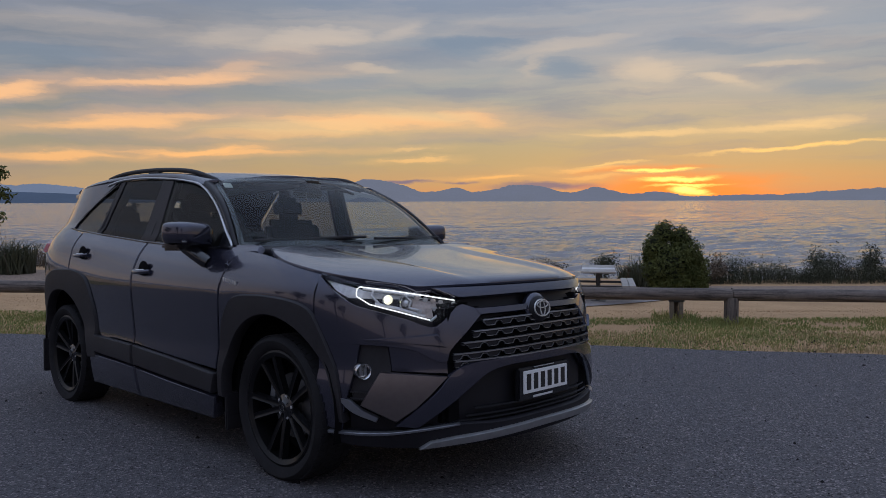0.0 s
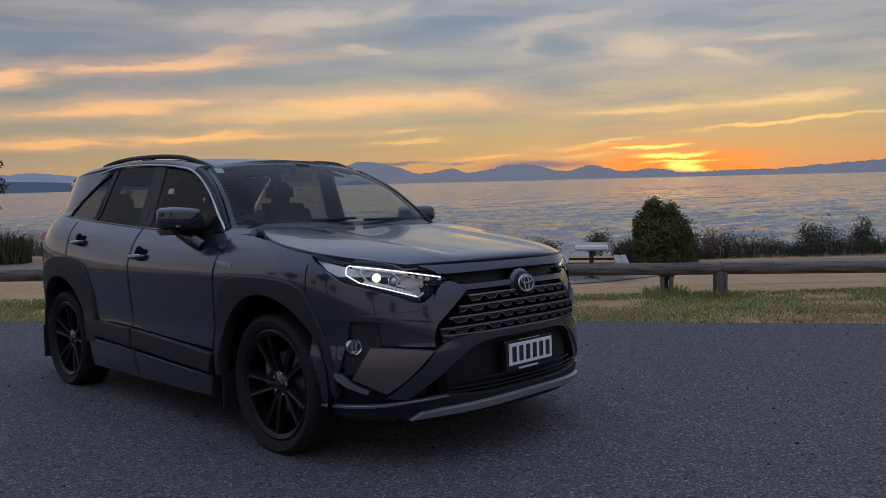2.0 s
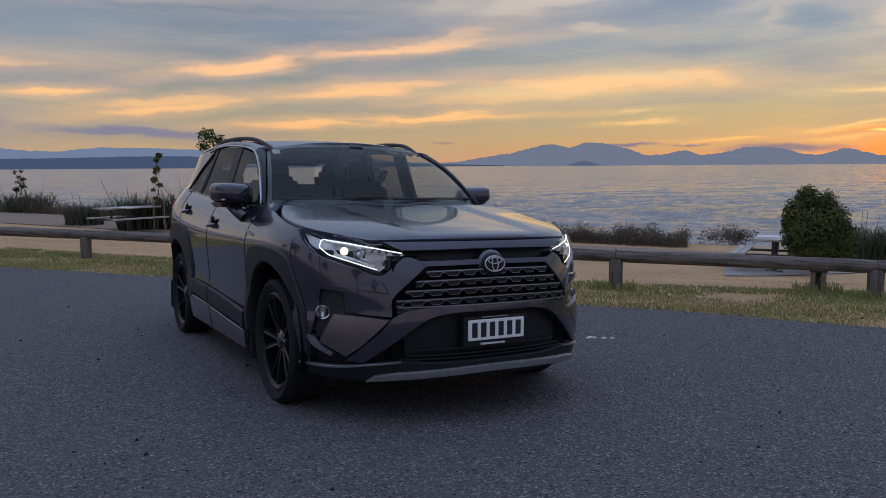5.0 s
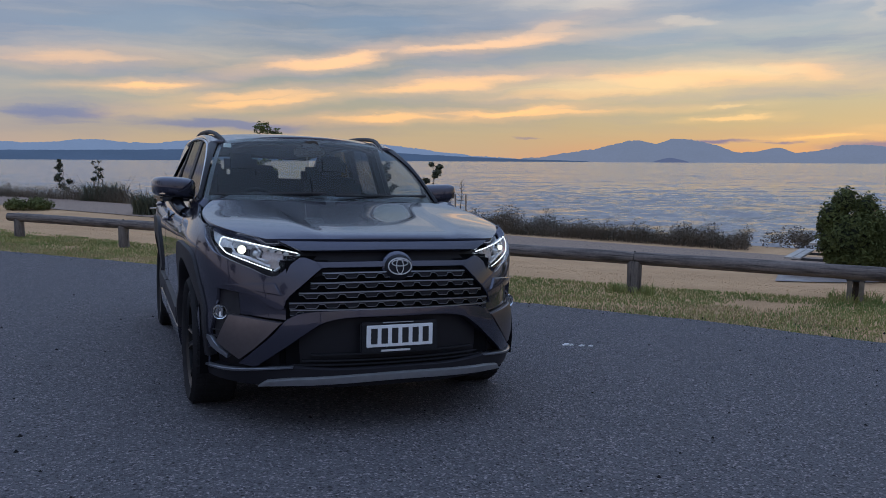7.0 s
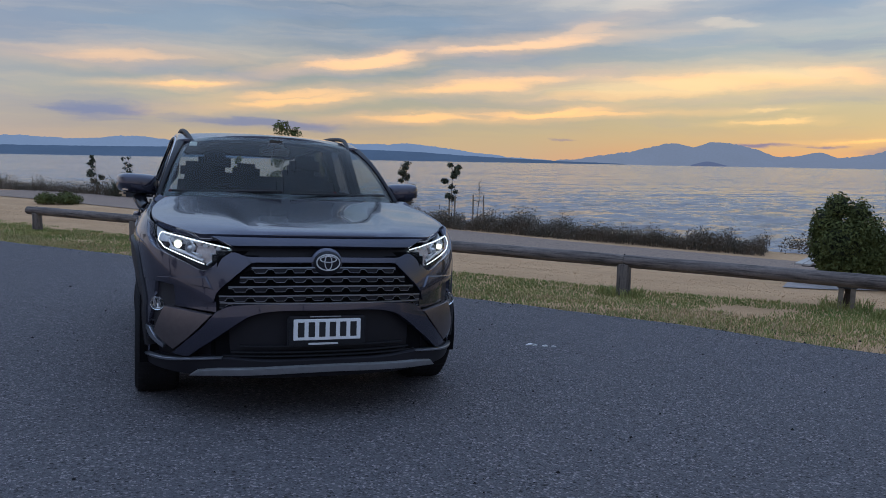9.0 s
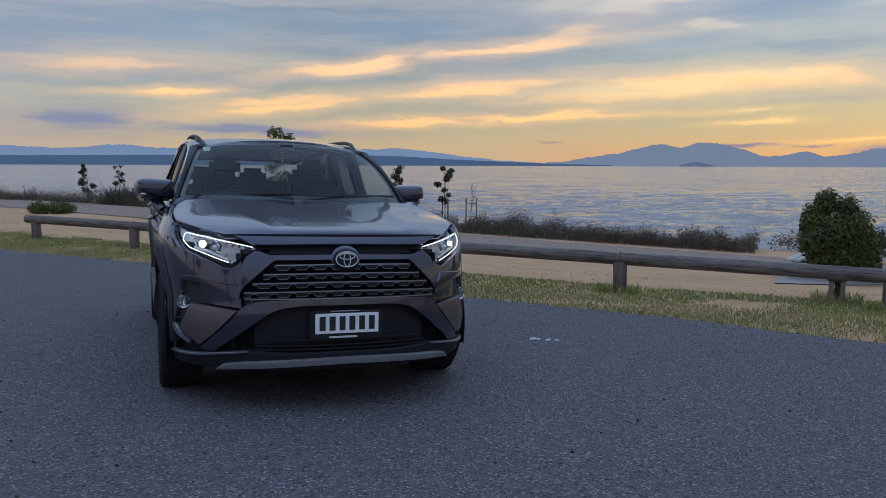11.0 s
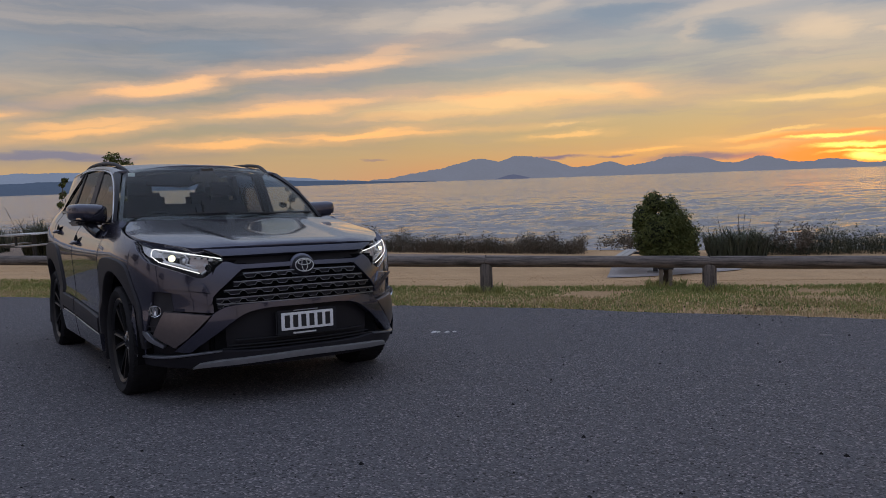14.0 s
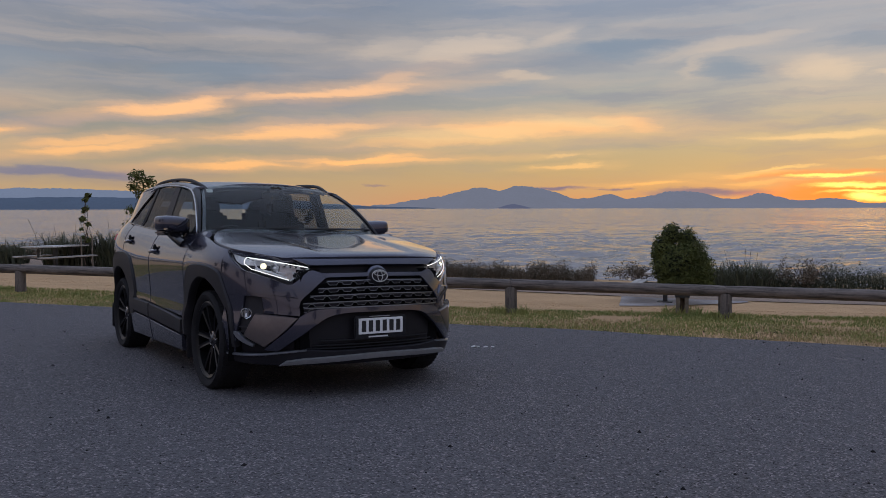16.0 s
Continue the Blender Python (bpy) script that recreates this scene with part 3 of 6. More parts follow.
def lathe(bm, profile, count, axis="z", start=None):
    """Turns (radius, height) pairs about the axis."""
    rings = []
    for r, h in profile:
        ring = []
        for k in range(count):
            a = 2 * math.pi * k / count
            p = (r * math.cos(a), r * math.sin(a), h)
            if axis == "x":
                p = (h, p[0], p[1])
            elif axis == "y":
                p = (p[0], h, p[1])
            ring.append(bm.verts.new(p))
        rings.append(ring)
    for a, b in zip(rings, rings[1:]):
        for k in range(count):
            bm.faces.new((a[k], a[(k + 1) % count], b[(k + 1) % count], b[k]))
    return rings


def tube(bm, points, radius, count=8, cap=True):
    """A round bar through points; radius may be a function of 0..1."""
    pts = [Vector(p) for p in points]
    rings = []
    for k, p in enumerate(pts):
        d = (pts[min(k + 1, len(pts) - 1)] - pts[max(k - 1, 0)]).normalized()
        side = d.cross(Vector((0, 0, 1)))
        side = side.normalized() if side.length > 1e-4 else Vector((1, 0, 0))
        up = side.cross(d)
        r = radius(k / (len(pts) - 1)) if callable(radius) else radius
        rings.append([bm.verts.new(p + r * (math.cos(2 * math.pi * i / count) * side + math.sin(2 * math.pi * i / count) * up)) for i in range(count)])
    for a, b in zip(rings, rings[1:]):
        for i in range(count):
            bm.faces.new((a[i], a[(i + 1) % count], b[(i + 1) % count], b[i]))
    if cap:
        bm.faces.new(rings[0][::-1]), bm.faces.new(rings[-1])
    return rings


def thing(name, m, label, category, group=""):
    ob = new(name)
    ob.matrix_world = m
    ob.empty_display_size = 0.2
    return tagged(ob, label, category, group)


def on_ground(u, v, turn=0.0, lift=0.0):
    x, y = uv(u, v)
    return pose(x, y, ground_height(x, y) + lift, 0, 0, turn)


FENCE_TURN = math.degrees(math.atan2(NX, -NY))      # heading of the fence line


# ---- log barrier ----
def rough_log(bm, length, radius, seed):
    rings = []
    n, count = 18, 14
    for k in range(n + 1):
        x = (k / n - 0.5) * length
        ring = []
        for i in range(count):
            a = 2 * math.pi * i / count
            r = radius * (1 + 0.06 * noise.noise((math.cos(a) * 0.8, math.sin(a) * 0.8, x * 1.6 + seed * 7)) + 0.035 * noise.noise((math.cos(a) * 2.4 + seed, math.sin(a) * 2.4, x * 0.7)))
            if k in (0, n):
                r *= 0.93
            ring.append(bm.verts.new((x + (0.006 if 0 < k < n else 0.0), r * math.cos(a), r * math.sin(a))))
        rings.append(ring)
    for a, b in zip(rings, rings[1:]):
        for i in range(count):
            bm.faces.new((a[i], a[(i + 1) % count], b[(i + 1) % count], b[i]))
    bm.faces.new(rings[0]), bm.faces.new(rings[-1][::-1])


FENCE_V = 5.68
POST_US = [-15.4, -12.45, -9.5, -6.5, -3.55, -0.575, 2.3, 5.18, 8.06, 10.72]
RAIL_R = 0.080


def rail_height(u):
    """Height of the rails' middle, which falls gently along the fence."""
    return 0.2685 + 0.0088 * u - RAIL_R


def log_fence():
    for k, u in enumerate(POST_US):
        x, y = uv(u, FENCE_V)
        foot, top = ground_height(x, y), rail_height(u)
        post = thing("fence_post", pose(x, y, foot, 0, 0, 37 * k), "weathered round timber post of the log barrier", "post", "posts of the log barrier")
        tall = top - foot - 0.035
        bm = bmesh.new()
        lathe(bm, [(0.0, -0.25), (0.090, -0.25), (0.092, 0.0), (0.087, tall * 0.5), (0.089, tall - 0.02), (0.084, tall), (0.0, tall + 0.002)], 14)
        for vert in bm.verts:
            vert.co += Vector((vert.co.x, vert.co.y, 0)) * 0.10 * noise.noise(vert.co * 6 + Vector((k * 5, 0, 0)))
        smooth(part("post_body", bm, LOG_UPRIGHT, post), 50)
        bm = bmesh.new()
        tube(bm, [(0, 0, tall + 0.10), (0, 0, tall + 0.122)], 0.011, 6)
        part("bolt_head", bm, STEEL, post, "rusty steel bolt head")
        if k + 1 < len(POST_US):
            x1, y1 = uv(POST_US[k + 1], FENCE_V)
            a, b = Vector((x, y, top)), Vector((x1, y1, rail_height(POST_US[k + 1])))
            if k + 2 == len(POST_US):
                b = b + (b - a).normalized() * 0.26
            d = b - a
            rail = new("fence_rail")
            rail.matrix_world = Matrix.Translation((a + b) / 2) @ d.to_track_quat("X", "Z").to_matrix().to_4x4()
            tagged(rail, "weathered grey timber log laid along short posts", "log rail", "rails of the log barrier")
            bm = bmesh.new()
            rough_log(bm, d.length - 0.006, RAIL_R, k)
            smooth(part("log", bm, LOG, rail), 50)


log_fence()


# ---- the car: frame of its own, origin under the middle of the front axle, nose towards -y ----
PAINT = material("graphite_paint", (0.048, 0.048, 0.074), 0.20, 0.7, 0.12, 900, 0.0, coat=1.0, second=(0.09, 0.09, 0.10))
PLASTIC = material("black_plastic", (0.030, 0.028, 0.032), 0.5, 0, 0.5, 4, 0.3, 0.0004, 900, ior=1.36)
GLOSS = material("gloss_black", (0.010, 0.010, 0.012), 0.12, 0, 0.2, 4, coat=0.6)
# near-black for hollows and gaps, their shade put into the colour
DARK = material("dark_cavity", (0.006, 0.006, 0.007), 0.9, 0, 0.3, 5, ior=1.15)
CORE = material("bumper_core_black", (0.017, 0.016, 0.020), 0.5, 0, 0.3, 5, ior=1.3)
SATIN = material("satin_silver", (0.68, 0.68, 0.69), 0.38, 0.7, 0.25, 30)
SKID = material("skid_silver", (0.44, 0.44, 0.45), 0.36, 0.8, 0.25, 30)
GREYTRIM = material("smoked_metal_trim", (0.29, 0.30, 0.33), 0.32, 0.8, 0.25, 30)
CHROME = material("chrome", (0.72, 0.72, 0.72), 0.10, 1.0, 0.15, 20)
RUBBER = material("tyre_rubber", (0.024, 0.023, 0.025), 0.8, 0, 0.5, 9, 0.3, 0.0006, 300, ior=1.25)
RIM = material("black_alloy", (0.007, 0.007, 0.008), 0.28, 0.0, 0.2, 8, ior=1.32)
CABIN = material("cabin_fabric", (0.020, 0.020, 0.022), 0.9, 0, 0.5, 12, 0.3)
CABIN_PALE = material("headlining", (0.30, 0.29, 0.28), 0.95, 0, 0.3, 12)
PLATE = material("plate_white", (0.78, 0.78, 0.78), 0.45, 0, 0.15, 30)
INK = material("plate_ink", (0.012, 0.012, 0.014), 0.5)
RED = material("tail_lamp_red", (0.35, 0.012, 0.015), 0.15, 0, 0.3, 30, coat=1.0)
REFLECTOR = material("pale_reflector", (0.66, 0.58, 0.54), 0.3, 0.15, 0.6, 70, second=(0.35, 0.28, 0.25))
GLASS = glass_material("windscreen_glass", (0.78, 0.83, 0.82), 0.0, 0.88)
PRIVACY = glass_material("privacy_glass", (0.26, 0.27, 0.28), 0.0, 0.9)
LENS = glass_material("lamp_lens", (0.95, 0.96, 0.97), 0.0, 0.97)
LED = glowing("led_white", (1.0, 1.0, 0.95), 1.0)
BEAM = glowing("projector_beam", (1.0, 0.96, 0.70), 1.3)
LAMPSHELL = material("lamp_shell", (0.80, 0.79, 0.78), 0.35, 0.1, 0.6, 40, second=(0.45, 0.44, 0.43))
DISC = material("brake_disc", (0.30, 0.30, 0.31), 0.35, 0.9, 0.4, 20)

car = thing("car", pose(0.012, 0, 0, -2.243, 1.89, -0.074), "dark graphite suv parked with lit headlamps on the asphalt", "car")

P_NOSE, D_NOSE = 2.5, 0.9
NOSE = [(0.15, -0.84), (0.22, -0.875), (0.30, -0.90), (0.45, -0.905), (0.60, -0.90), (0.75, -0.882), (0.88, -0.848), (0.94, -0.82), (1.0, -0.77), (1.1, -0.6)]
FLANK = [(0.15, 0.86), (0.22, 0.885), (0.33, 0.905), (0.45, 0.915), (0.53, 0.912), (0.58, 0.905), (0.70, 0.914), (0.85, 0.926), (0.92, 0.924), (0.97, 0.908),
         (1.05, 0.870), (1.12, 0.815), (1.15, 0.788), (1.30, 0.738), (1.45, 0.690), (1.53, 0.662), (1.58, 0.63), (1.62, 0.58)]
BELT = [(-1.0, 1.10), (0.5, 1.11), (1.5, 1.146), (2.3, 1.208), (2.8, 1.255), (3.7, 1.29)]
P_TAIL, D_TAIL, TAIL_Y = 2.6, 0.95, 3.68


def flank(y, z):
    """Half width of the body at y along it and height z, with nose and tail rounded in plan."""
    rise = max(0.0, min(1.0, (z - 0.85) / 0.25))
    w = curve_at(FLANK, z - (curve_at(BELT, y) - 1.13) * rise)
    front = curve_at(NOSE, z)
    if y < front + D_NOSE:
        k = max(0.0, 1 - max(0.0, min(1.0, 1 - (y - front) / D_NOSE)) ** P_NOSE)
        return w * k ** (1 / P_NOSE)
    back = TAIL_Y - 0.42 * max(0.0, z - 1.05) - 0.25 * max(0.0, 0.5 - z)
    if y > back - D_TAIL:
        k = max(0.0, 1 - max(0.0, min(1.0, (y - back + D_TAIL) / D_TAIL)) ** P_TAIL)
        return w * k ** (1 / P_TAIL)
    return w


def nose_y(x, z, inset=0.0):
    r = min(abs(x) / curve_at(FLANK, z), 1.0)
    return curve_at(NOSE, z) + inset + D_NOSE * (1 - max(0.0, 1 - r ** P_NOSE) ** (1 / P_NOSE))


def at_x(x, z):
    """Wrap coordinate (0 at the nose's middle, 1 at the axle) of a front place."""
    return 2 / math.pi * math.asin(min(1.0, abs(x) / curve_at(FLANK, z)) ** (P_NOSE / 2)), z


def at_y(y, z):
    """Wrap coordinate of a place on the side."""
    f = curve_at(NOSE, z) + D_NOSE
    if y >= f:
        return 1 + y - f, z
    return 2 / math.pi * math.acos(max(0.0, min(1.0, (f - y) / D_NOSE)) ** (P_NOSE / 2)), z


def wrap(t, z):
    """Place on the body of a wrap coordinate and a height, for the +x side."""
    s, t = (1, t) if t >= 0 else (-1, -t)
    f = curve_at(NOSE, z)
    if t >= 1:
        y = f + D_NOSE + t - 1
        return Vector((s * flank(y, z), y, z))
    a = t * math.pi / 2
    return Vector((s * curve_at(FLANK, z) * math.sin(a) ** (2 / P_NOSE), f + D_NOSE * (1 - math.cos(a) ** (2 / P_NOSE)), z))


def side(y, z):
    return Vector((flank(y, z), y, z))


def along(points, s):
    """A smooth line through 2D or 3D points at 0..1, by their lengths."""
    ds = [0.0]
    for a, b in zip(points, points[1:]):
        ds.append(ds[-1] + math.dist(a, b))
    total = ds[-1] or 1.0
    return tuple(curve_at([(d / total, p[k]) for d, p in zip(ds, points)], s) for k in range(len(points[0])))


def straight(points, s):
    ds = [0.0]
    for a, b in zip(points, points[1:]):
        ds.append(ds[-1] + math.dist(a, b))
    total = ds[-1] or 1.0
    s *= total
    k = max(i for i in range(len(points) - 1) if ds[i] <= s + 1e-9)
    f = (s - ds[k]) / max(ds[k + 1] - ds[k], 1e-9)
    return tuple(a + (b - a) * f for a, b in zip(points[k], points[k + 1]))


def panel(name, low, high, place, parent, mat, n=16, m=8, thick=0.018, lift=0.0, roll=0.006, mirror=1, label="", line=along):
    """A pressed panel between two lines in the plane of place(), with rolled edges and depth. mirror -1 builds it on the -x side."""
    def at(s, t):
        a, b = line(low, s), line(high, s)
        return place(a[0] + (b[0] - a[0]) * t, a[1] + (b[1] - a[1]) * t)

    lo_hi = [(k / n) for k in range(n + 1)]
    ss = [0.0] + lo_hi + [1.0]
    ts = [0.0] + [k / m for k in range(m + 1)] + [1.0]
    grid = []
    for i, s in enumerate(ss):
        col = []
        for j, t in enumerate(ts):
            e = 1e-3
            p = at(s, t)
            du = at(min(s + e, 1), t) - at(max(s - e, 0), t)
            dv = at(s, min(t + e, 1)) - at(s, max(t - e, 0))
            nrm = du.cross(dv)
            nrm = nrm.normalized() if nrm.length > 1e-12 else Vector((1, 0, 0))
            col.append((p, nrm))
        grid.append(col)
    mid = grid[len(ss) // 2][len(ts) // 2]
    outward = 1 if mid[1].dot(Vector((mid[0].x, (mid[0].y - 1.35) * 0.6, mid[0].z - 0.6))) > 0 else -1
    bm = bmesh.new()
    outer = []
    for i, col in enumerate(grid):
        line_v = []
        for j, (p, nrm) in enumerate(col):
            edge = i in (0, len(ss) - 1) or j in (0, len(ts) - 1)
            q = p + nrm * outward * (lift - (roll if edge else 0.0))
            if not edge:
                c = grid[min(max(i, 2), len(ss) - 3)][min(max(j, 2), len(ts) - 3)][0]
                if i in (1, len(ss) - 2) or j in (1, len(ts) - 2):
                    d = c - p
                    if d.length > 1e-9:
                        q = q + d.normalized() * min(roll * 0.8, d.length * 0.5)
            line_v.append(bm.verts.new((q.x * mirror, q.y, q.z)))
        outer.append(line_v)
    flip = (outward * mirror) < 0
    for i in range(len(ss) - 1):
        for j in range(len(ts) - 1):
            f = (outer[i][j], outer[i + 1][j], outer[i + 1][j + 1], outer[i][j + 1])
            bm.faces.new(f[::-1] if flip else f)
    ring = [outer[i][0] for i in range(len(ss))] + [outer[-1][j] for j in range(1, len(ts))] + [outer[i][-1] for i in range(len(ss) - 2, -1, -1)] + [outer[0][j] for j in range(len(ts) - 2, 0, -1)]
    norms = [grid[i][0][1] for i in range(len(ss))] + [grid[-1][j][1] for j in range(1, len(ts))] + [grid[i][-1][1] for i in range(len(ss) - 2, -1, -1)] + [grid[0][j][1] for j in range(len(ts) - 2, 0, -1)]
    inner = []
    for v, nrm in zip(ring, norms):
        q = Vector((nrm.x * mirror, nrm.y, nrm.z)) * outward * thick
        inner.append(bm.verts.new(v.co - q))
    k = len(ring)
    for a in range(k):
        b = (a + 1) % k
        f = (ring[a], inner[a], inner[b], ring[b])
        bm.faces.new(f[::-1] if flip else f)
    bmesh.ops.remove_doubles(bm, verts=bm.verts, dist=1e-5)
    return smooth(part(name, bm, mat, parent, label), 50)


def both(name, low, high, place, mat, label="", **kw):
    return [panel(name, low, high, place, car, mat, mirror=s, label=label, **kw) for s in (-1, 1)]


def frontal(x, z):
    return Vector((x, nose_y(x, z), z))


# ---- inner body: dark tub with wheel housings, so that gaps show black ----
def tub():
    bm = bmesh.new()
    for y0, y1, half, z0, z1 in ((-0.78, -0.45, 0.55, 0.26, 0.86), (-0.46, 0.45, 0.60, 0.24, 0.92), (0.43, 2.24, 0.83, 0.22, 0.90), (2.22, 3.14, 0.62, 0.26, 0.95), (3.12, 3.52, 0.70, 0.30, 0.98)):
        box(bm, (2 * half, y1 - y0, z1 - z0), (0, (y0 + y1) / 2, (z0 + z1) / 2), 0.02)
    part("underbody", bm, DARK, car, "black underbody and wheel housings")
    for cy in (0.03, 2.70):
        for s in (-1, 1):
            bm = bmesh.new()
            rings = []
            for k in range(17):
                a = math.pi * (-0.08 + 1.16 * k / 16)
                rings.append([bm.verts.new((s * x, cy + 0.46 * math.cos(a), 0.36 + 0.46 * math.sin(a))) for x in (0.60, 0.885)])
            for a, b in zip(rings, rings[1:]):
                bm.faces.new((a[0], a[1], b[1], b[0]))
            part("wheel_liner", bm, DARK, car, "black plastic wheel arch liner")


tub()

# ---- bonnet ----
HOOD_MID = [(0.0, -0.822, 0.942), (0.07, -0.80, 0.968), (0.2, -0.67, 1.000), (0.4, -0.43, 1.034), (0.65, -0.10, 1.074), (0.85, 0.14, 1.104), (1.0, 0.292, 1.124)]
HOOD_EDGE = [(0.0, 0.610, -0.672, 0.938), (0.2, 0.735, -0.49, 0.968), (0.4, 0.820, -0.285, 1.000), (0.65, 0.832, 0.0, 1.046), (0.85, 0.800, 0.15, 1.082), (1.0, 0.752, 0.262, 1.112)]


def hood_at(a, s):
    cy, cz = (curve_at([(p[0], p[k]) for p in HOOD_MID], s) for k in (1, 2))
    ex, ey, ez = (curve_at([(p[0], p[k]) for p in HOOD_EDGE], s) for k in (1, 2, 3))
    x = a * ex
    f = abs(a)
    z = cz + (ez - cz) * f ** 3.2
    inner = max(0.0, min(1.0, (0.40 + 0.12 * s - abs(x)) / 0.09))
    inner = inner * inner * (3 - 2 * inner)
    z -= 0.016 * inner * math.sin(math.pi * min(1.0, 0.15 + 0.85 * s)) ** 0.7 * min(1.0, s * 5)
    return Vector((x, cy + (ey - cy) * f ** 2.3, z))


panel("bonnet", [(-1, 0), (1, 0)], [(-1, 1), (1, 1)], hood_at, car, PAINT, n=44, m=24, thick=0.03, label="graphite bonnet with two raised ribs")
panel("cowl", [(-0.98, 0.0), (0.98, 0.0)], [(-0.98, 1), (0.98, 1)],
      lambda a, t: Vector((a * 0.74, 0.285 - 0.03 * abs(a) ** 2.3 + t * (0.09 + 0.12 * abs(a) ** 2), 1.108 - 0.008 * abs(a) ** 3 + 0.016 * t)), car, PLASTIC, n=20, m=4, label="black cowl under the windscreen")

# ---- nose ----
def across(points):
    """A line on one half of the nose carried over to the other half."""
    return [(-t, z) for t, z in points[:0:-1]] + list(points)


T_END = at_y(-0.37, 0.6)[0]
panel("bumper_cover", across([(T_END * k / 10, 0.235) for k in range(11)]), across([(T_END * k / 10, 0.90) for k in range(11)]), wrap, car, CORE, n=60, m=12, lift=-0.05,
      label="black plastic bumper core")
panel("bonnet_lip", [(-0.465, 0.886), (0, 0.890), (0.465, 0.886)], [(-0.56, 0.931), (0, 0.934), (0.56, 0.931)], frontal, car, PAINT, n=24, m=4, lift=0.004, thick=0.04)
panel("grille_top_bar", [(-0.375, 0.806), (0, 0.810), (0.375, 0.806)], [(-0.40, 0.838), (0, 0.843), (0.40, 0.838)], frontal, car, PAINT, n=24, m=4, lift=0.004, thick=0.04)
both("bumper_wing", [at_x(0.37, 0.806), at_x(0.45, 0.735), at_x(0.530, 0.655), at_x(0.548, 0.606), at_x(0.60, 0.622), at_x(0.66, 0.662), at_x(0.75, 0.682), at_x(0.83, 0.688), at_y(-0.275, 0.690)],
     [at_x(0.395, 0.838), at_x(0.455, 0.858), at_x(0.50, 0.832), at_x(0.585, 0.764), at_x(0.68, 0.800), at_x(0.77, 0.838), at_x(0.825, 0.868), at_y(-0.40, 0.912), at_y(-0.277, 0.992)], wrap, PAINT,
     "graphite bumper wing beside the grille", n=44, m=10, lift=0.002, thick=0.04, roll=0.003)
both("bumper_corner", [at_y(-0.425, 0.30), at_y(-0.445, 0.40), at_y(-0.475, 0.50), at_y(-0.495, 0.60), at_y(-0.515, 0.692)],
     [at_y(-0.30, 0.32), at_y(-0.30, 0.40), at_y(-0.30, 0.50), at_y(-0.31, 0.60), at_y(-0.31, 0.692)], wrap, PAINT, "graphite bumper corner", n=12, m=6, lift=0.0, thick=0.05, roll=0.003)
both("bumper_recess", [at_x(0.535, 0.555), at_x(0.62, 0.562), at_x(0.68, 0.568), at_x(0.735, 0.572)], [at_x(0.540, 0.640), at_x(0.62, 0.668), at_x(0.68, 0.682), at_x(0.745, 0.692)], wrap, PAINT, "graphite recess beside the fog lamp", n=16, m=6, lift=-0.020, thick=0.02)
both("fog_pocket", [at_x(0.733, 0.575), at_x(0.775, 0.47), at_x(0.80, 0.44), at_x(0.835, 0.435)], [at_x(0.742, 0.690), at_x(0.79, 0.690), at_x(0.83, 0.688), at_x(0.852, 0.66)], wrap, PLASTIC, "black fog lamp pocket", n=10, m=8, lift=-0.022, thick=0.03)
both("bumper_crease", [at_x(0.545, 0.672), at_x(0.66, 0.690), at_x(0.75, 0.702)], [at_x(0.575, 0.735), at_x(0.66, 0.728), at_x(0.80, 0.712)], wrap, PAINT, n=14, m=4, lift=0.012, thick=0.02, roll=0.010)
panel("bumper_bar", across([(0.0, 0.572), at_x(0.25, 0.570), at_x(0.36, 0.549), at_x(0.44, 0.50), at_x(0.53, 0.43), at_x(0.655, 0.328)]),
      across([(0.0, 0.612), at_x(0.30, 0.609), at_x(0.46, 0.597), at_x(0.525, 0.566), at_x(0.60, 0.478), at_x(0.725, 0.338)]), wrap, car, PAINT, n=80, m=5, lift=0.012, thick=0.05, label="graphite bar under the grille")
both("bumper_blade", [at_x(0.815, 0.425), at_x(0.775, 0.392), at_x(0.722, 0.354), at_x(0.665, 0.412), at_x(0.612, 0.474)],
     [at_x(0.762, 0.572), at_x(0.71, 0.568), at_x(0.65, 0.561), at_x(0.60, 0.555), at_x(0.545, 0.547)], wrap, material("blade_metal", (0.19, 0.165, 0.165), 0.32, 0.85, 0.2, 40), "pale metallic corner blade", n=24, m=8, lift=0.010, thick=0.045, line=straight)
both("fog_edge", [at_x(0.838, 0.445), at_x(0.815, 0.408), at_x(0.77, 0.372)], [at_x(0.862, 0.455), at_x(0.835, 0.395), at_x(0.775, 0.352)], wrap, GREYTRIM, n=10, m=2, lift=0.004, thick=0.02, roll=0.003)
panel("lower_lip", across([at_x(0.0, 0.236), at_x(0.3, 0.236), at_x(0.6, 0.236), at_x(0.8, 0.240), at_y(-0.40, 0.25)]),
      across([at_x(0.0, 0.330), at_x(0.3, 0.328), at_x(0.52, 0.338), at_x(0.76, 0.302), at_y(-0.36, 0.300)]), wrap, car, CORE, n=60, m=6, lift=0.008, thick=0.05, label="black lower bumper lip")
both("lip_line", [at_x(0.50, 0.333), at_x(0.62, 0.318), at_x(0.76, 0.296), at_y(-0.36, 0.292)], [at_x(0.50, 0.342), at_x(0.62, 0.330), at_x(0.76, 0.310), at_y(-0.36, 0.304)], wrap, GREYTRIM,
     n=24, m=2, lift=0.016, thick=0.02, roll=0.003)
panel("skid_plate", [(-0.638, 0.242), (-0.5, 0.254), (0, 0.270), (0.5, 0.254), (0.638, 0.242)], [(-0.606, 0.272), (-0.5, 0.288), (0, 0.304), (0.5, 0.288), (0.606, 0.272)],
      frontal, car, SKID, n=40, m=5, lift=0.028, thick=0.06, roll=0.009, label="satin silver skid plate")

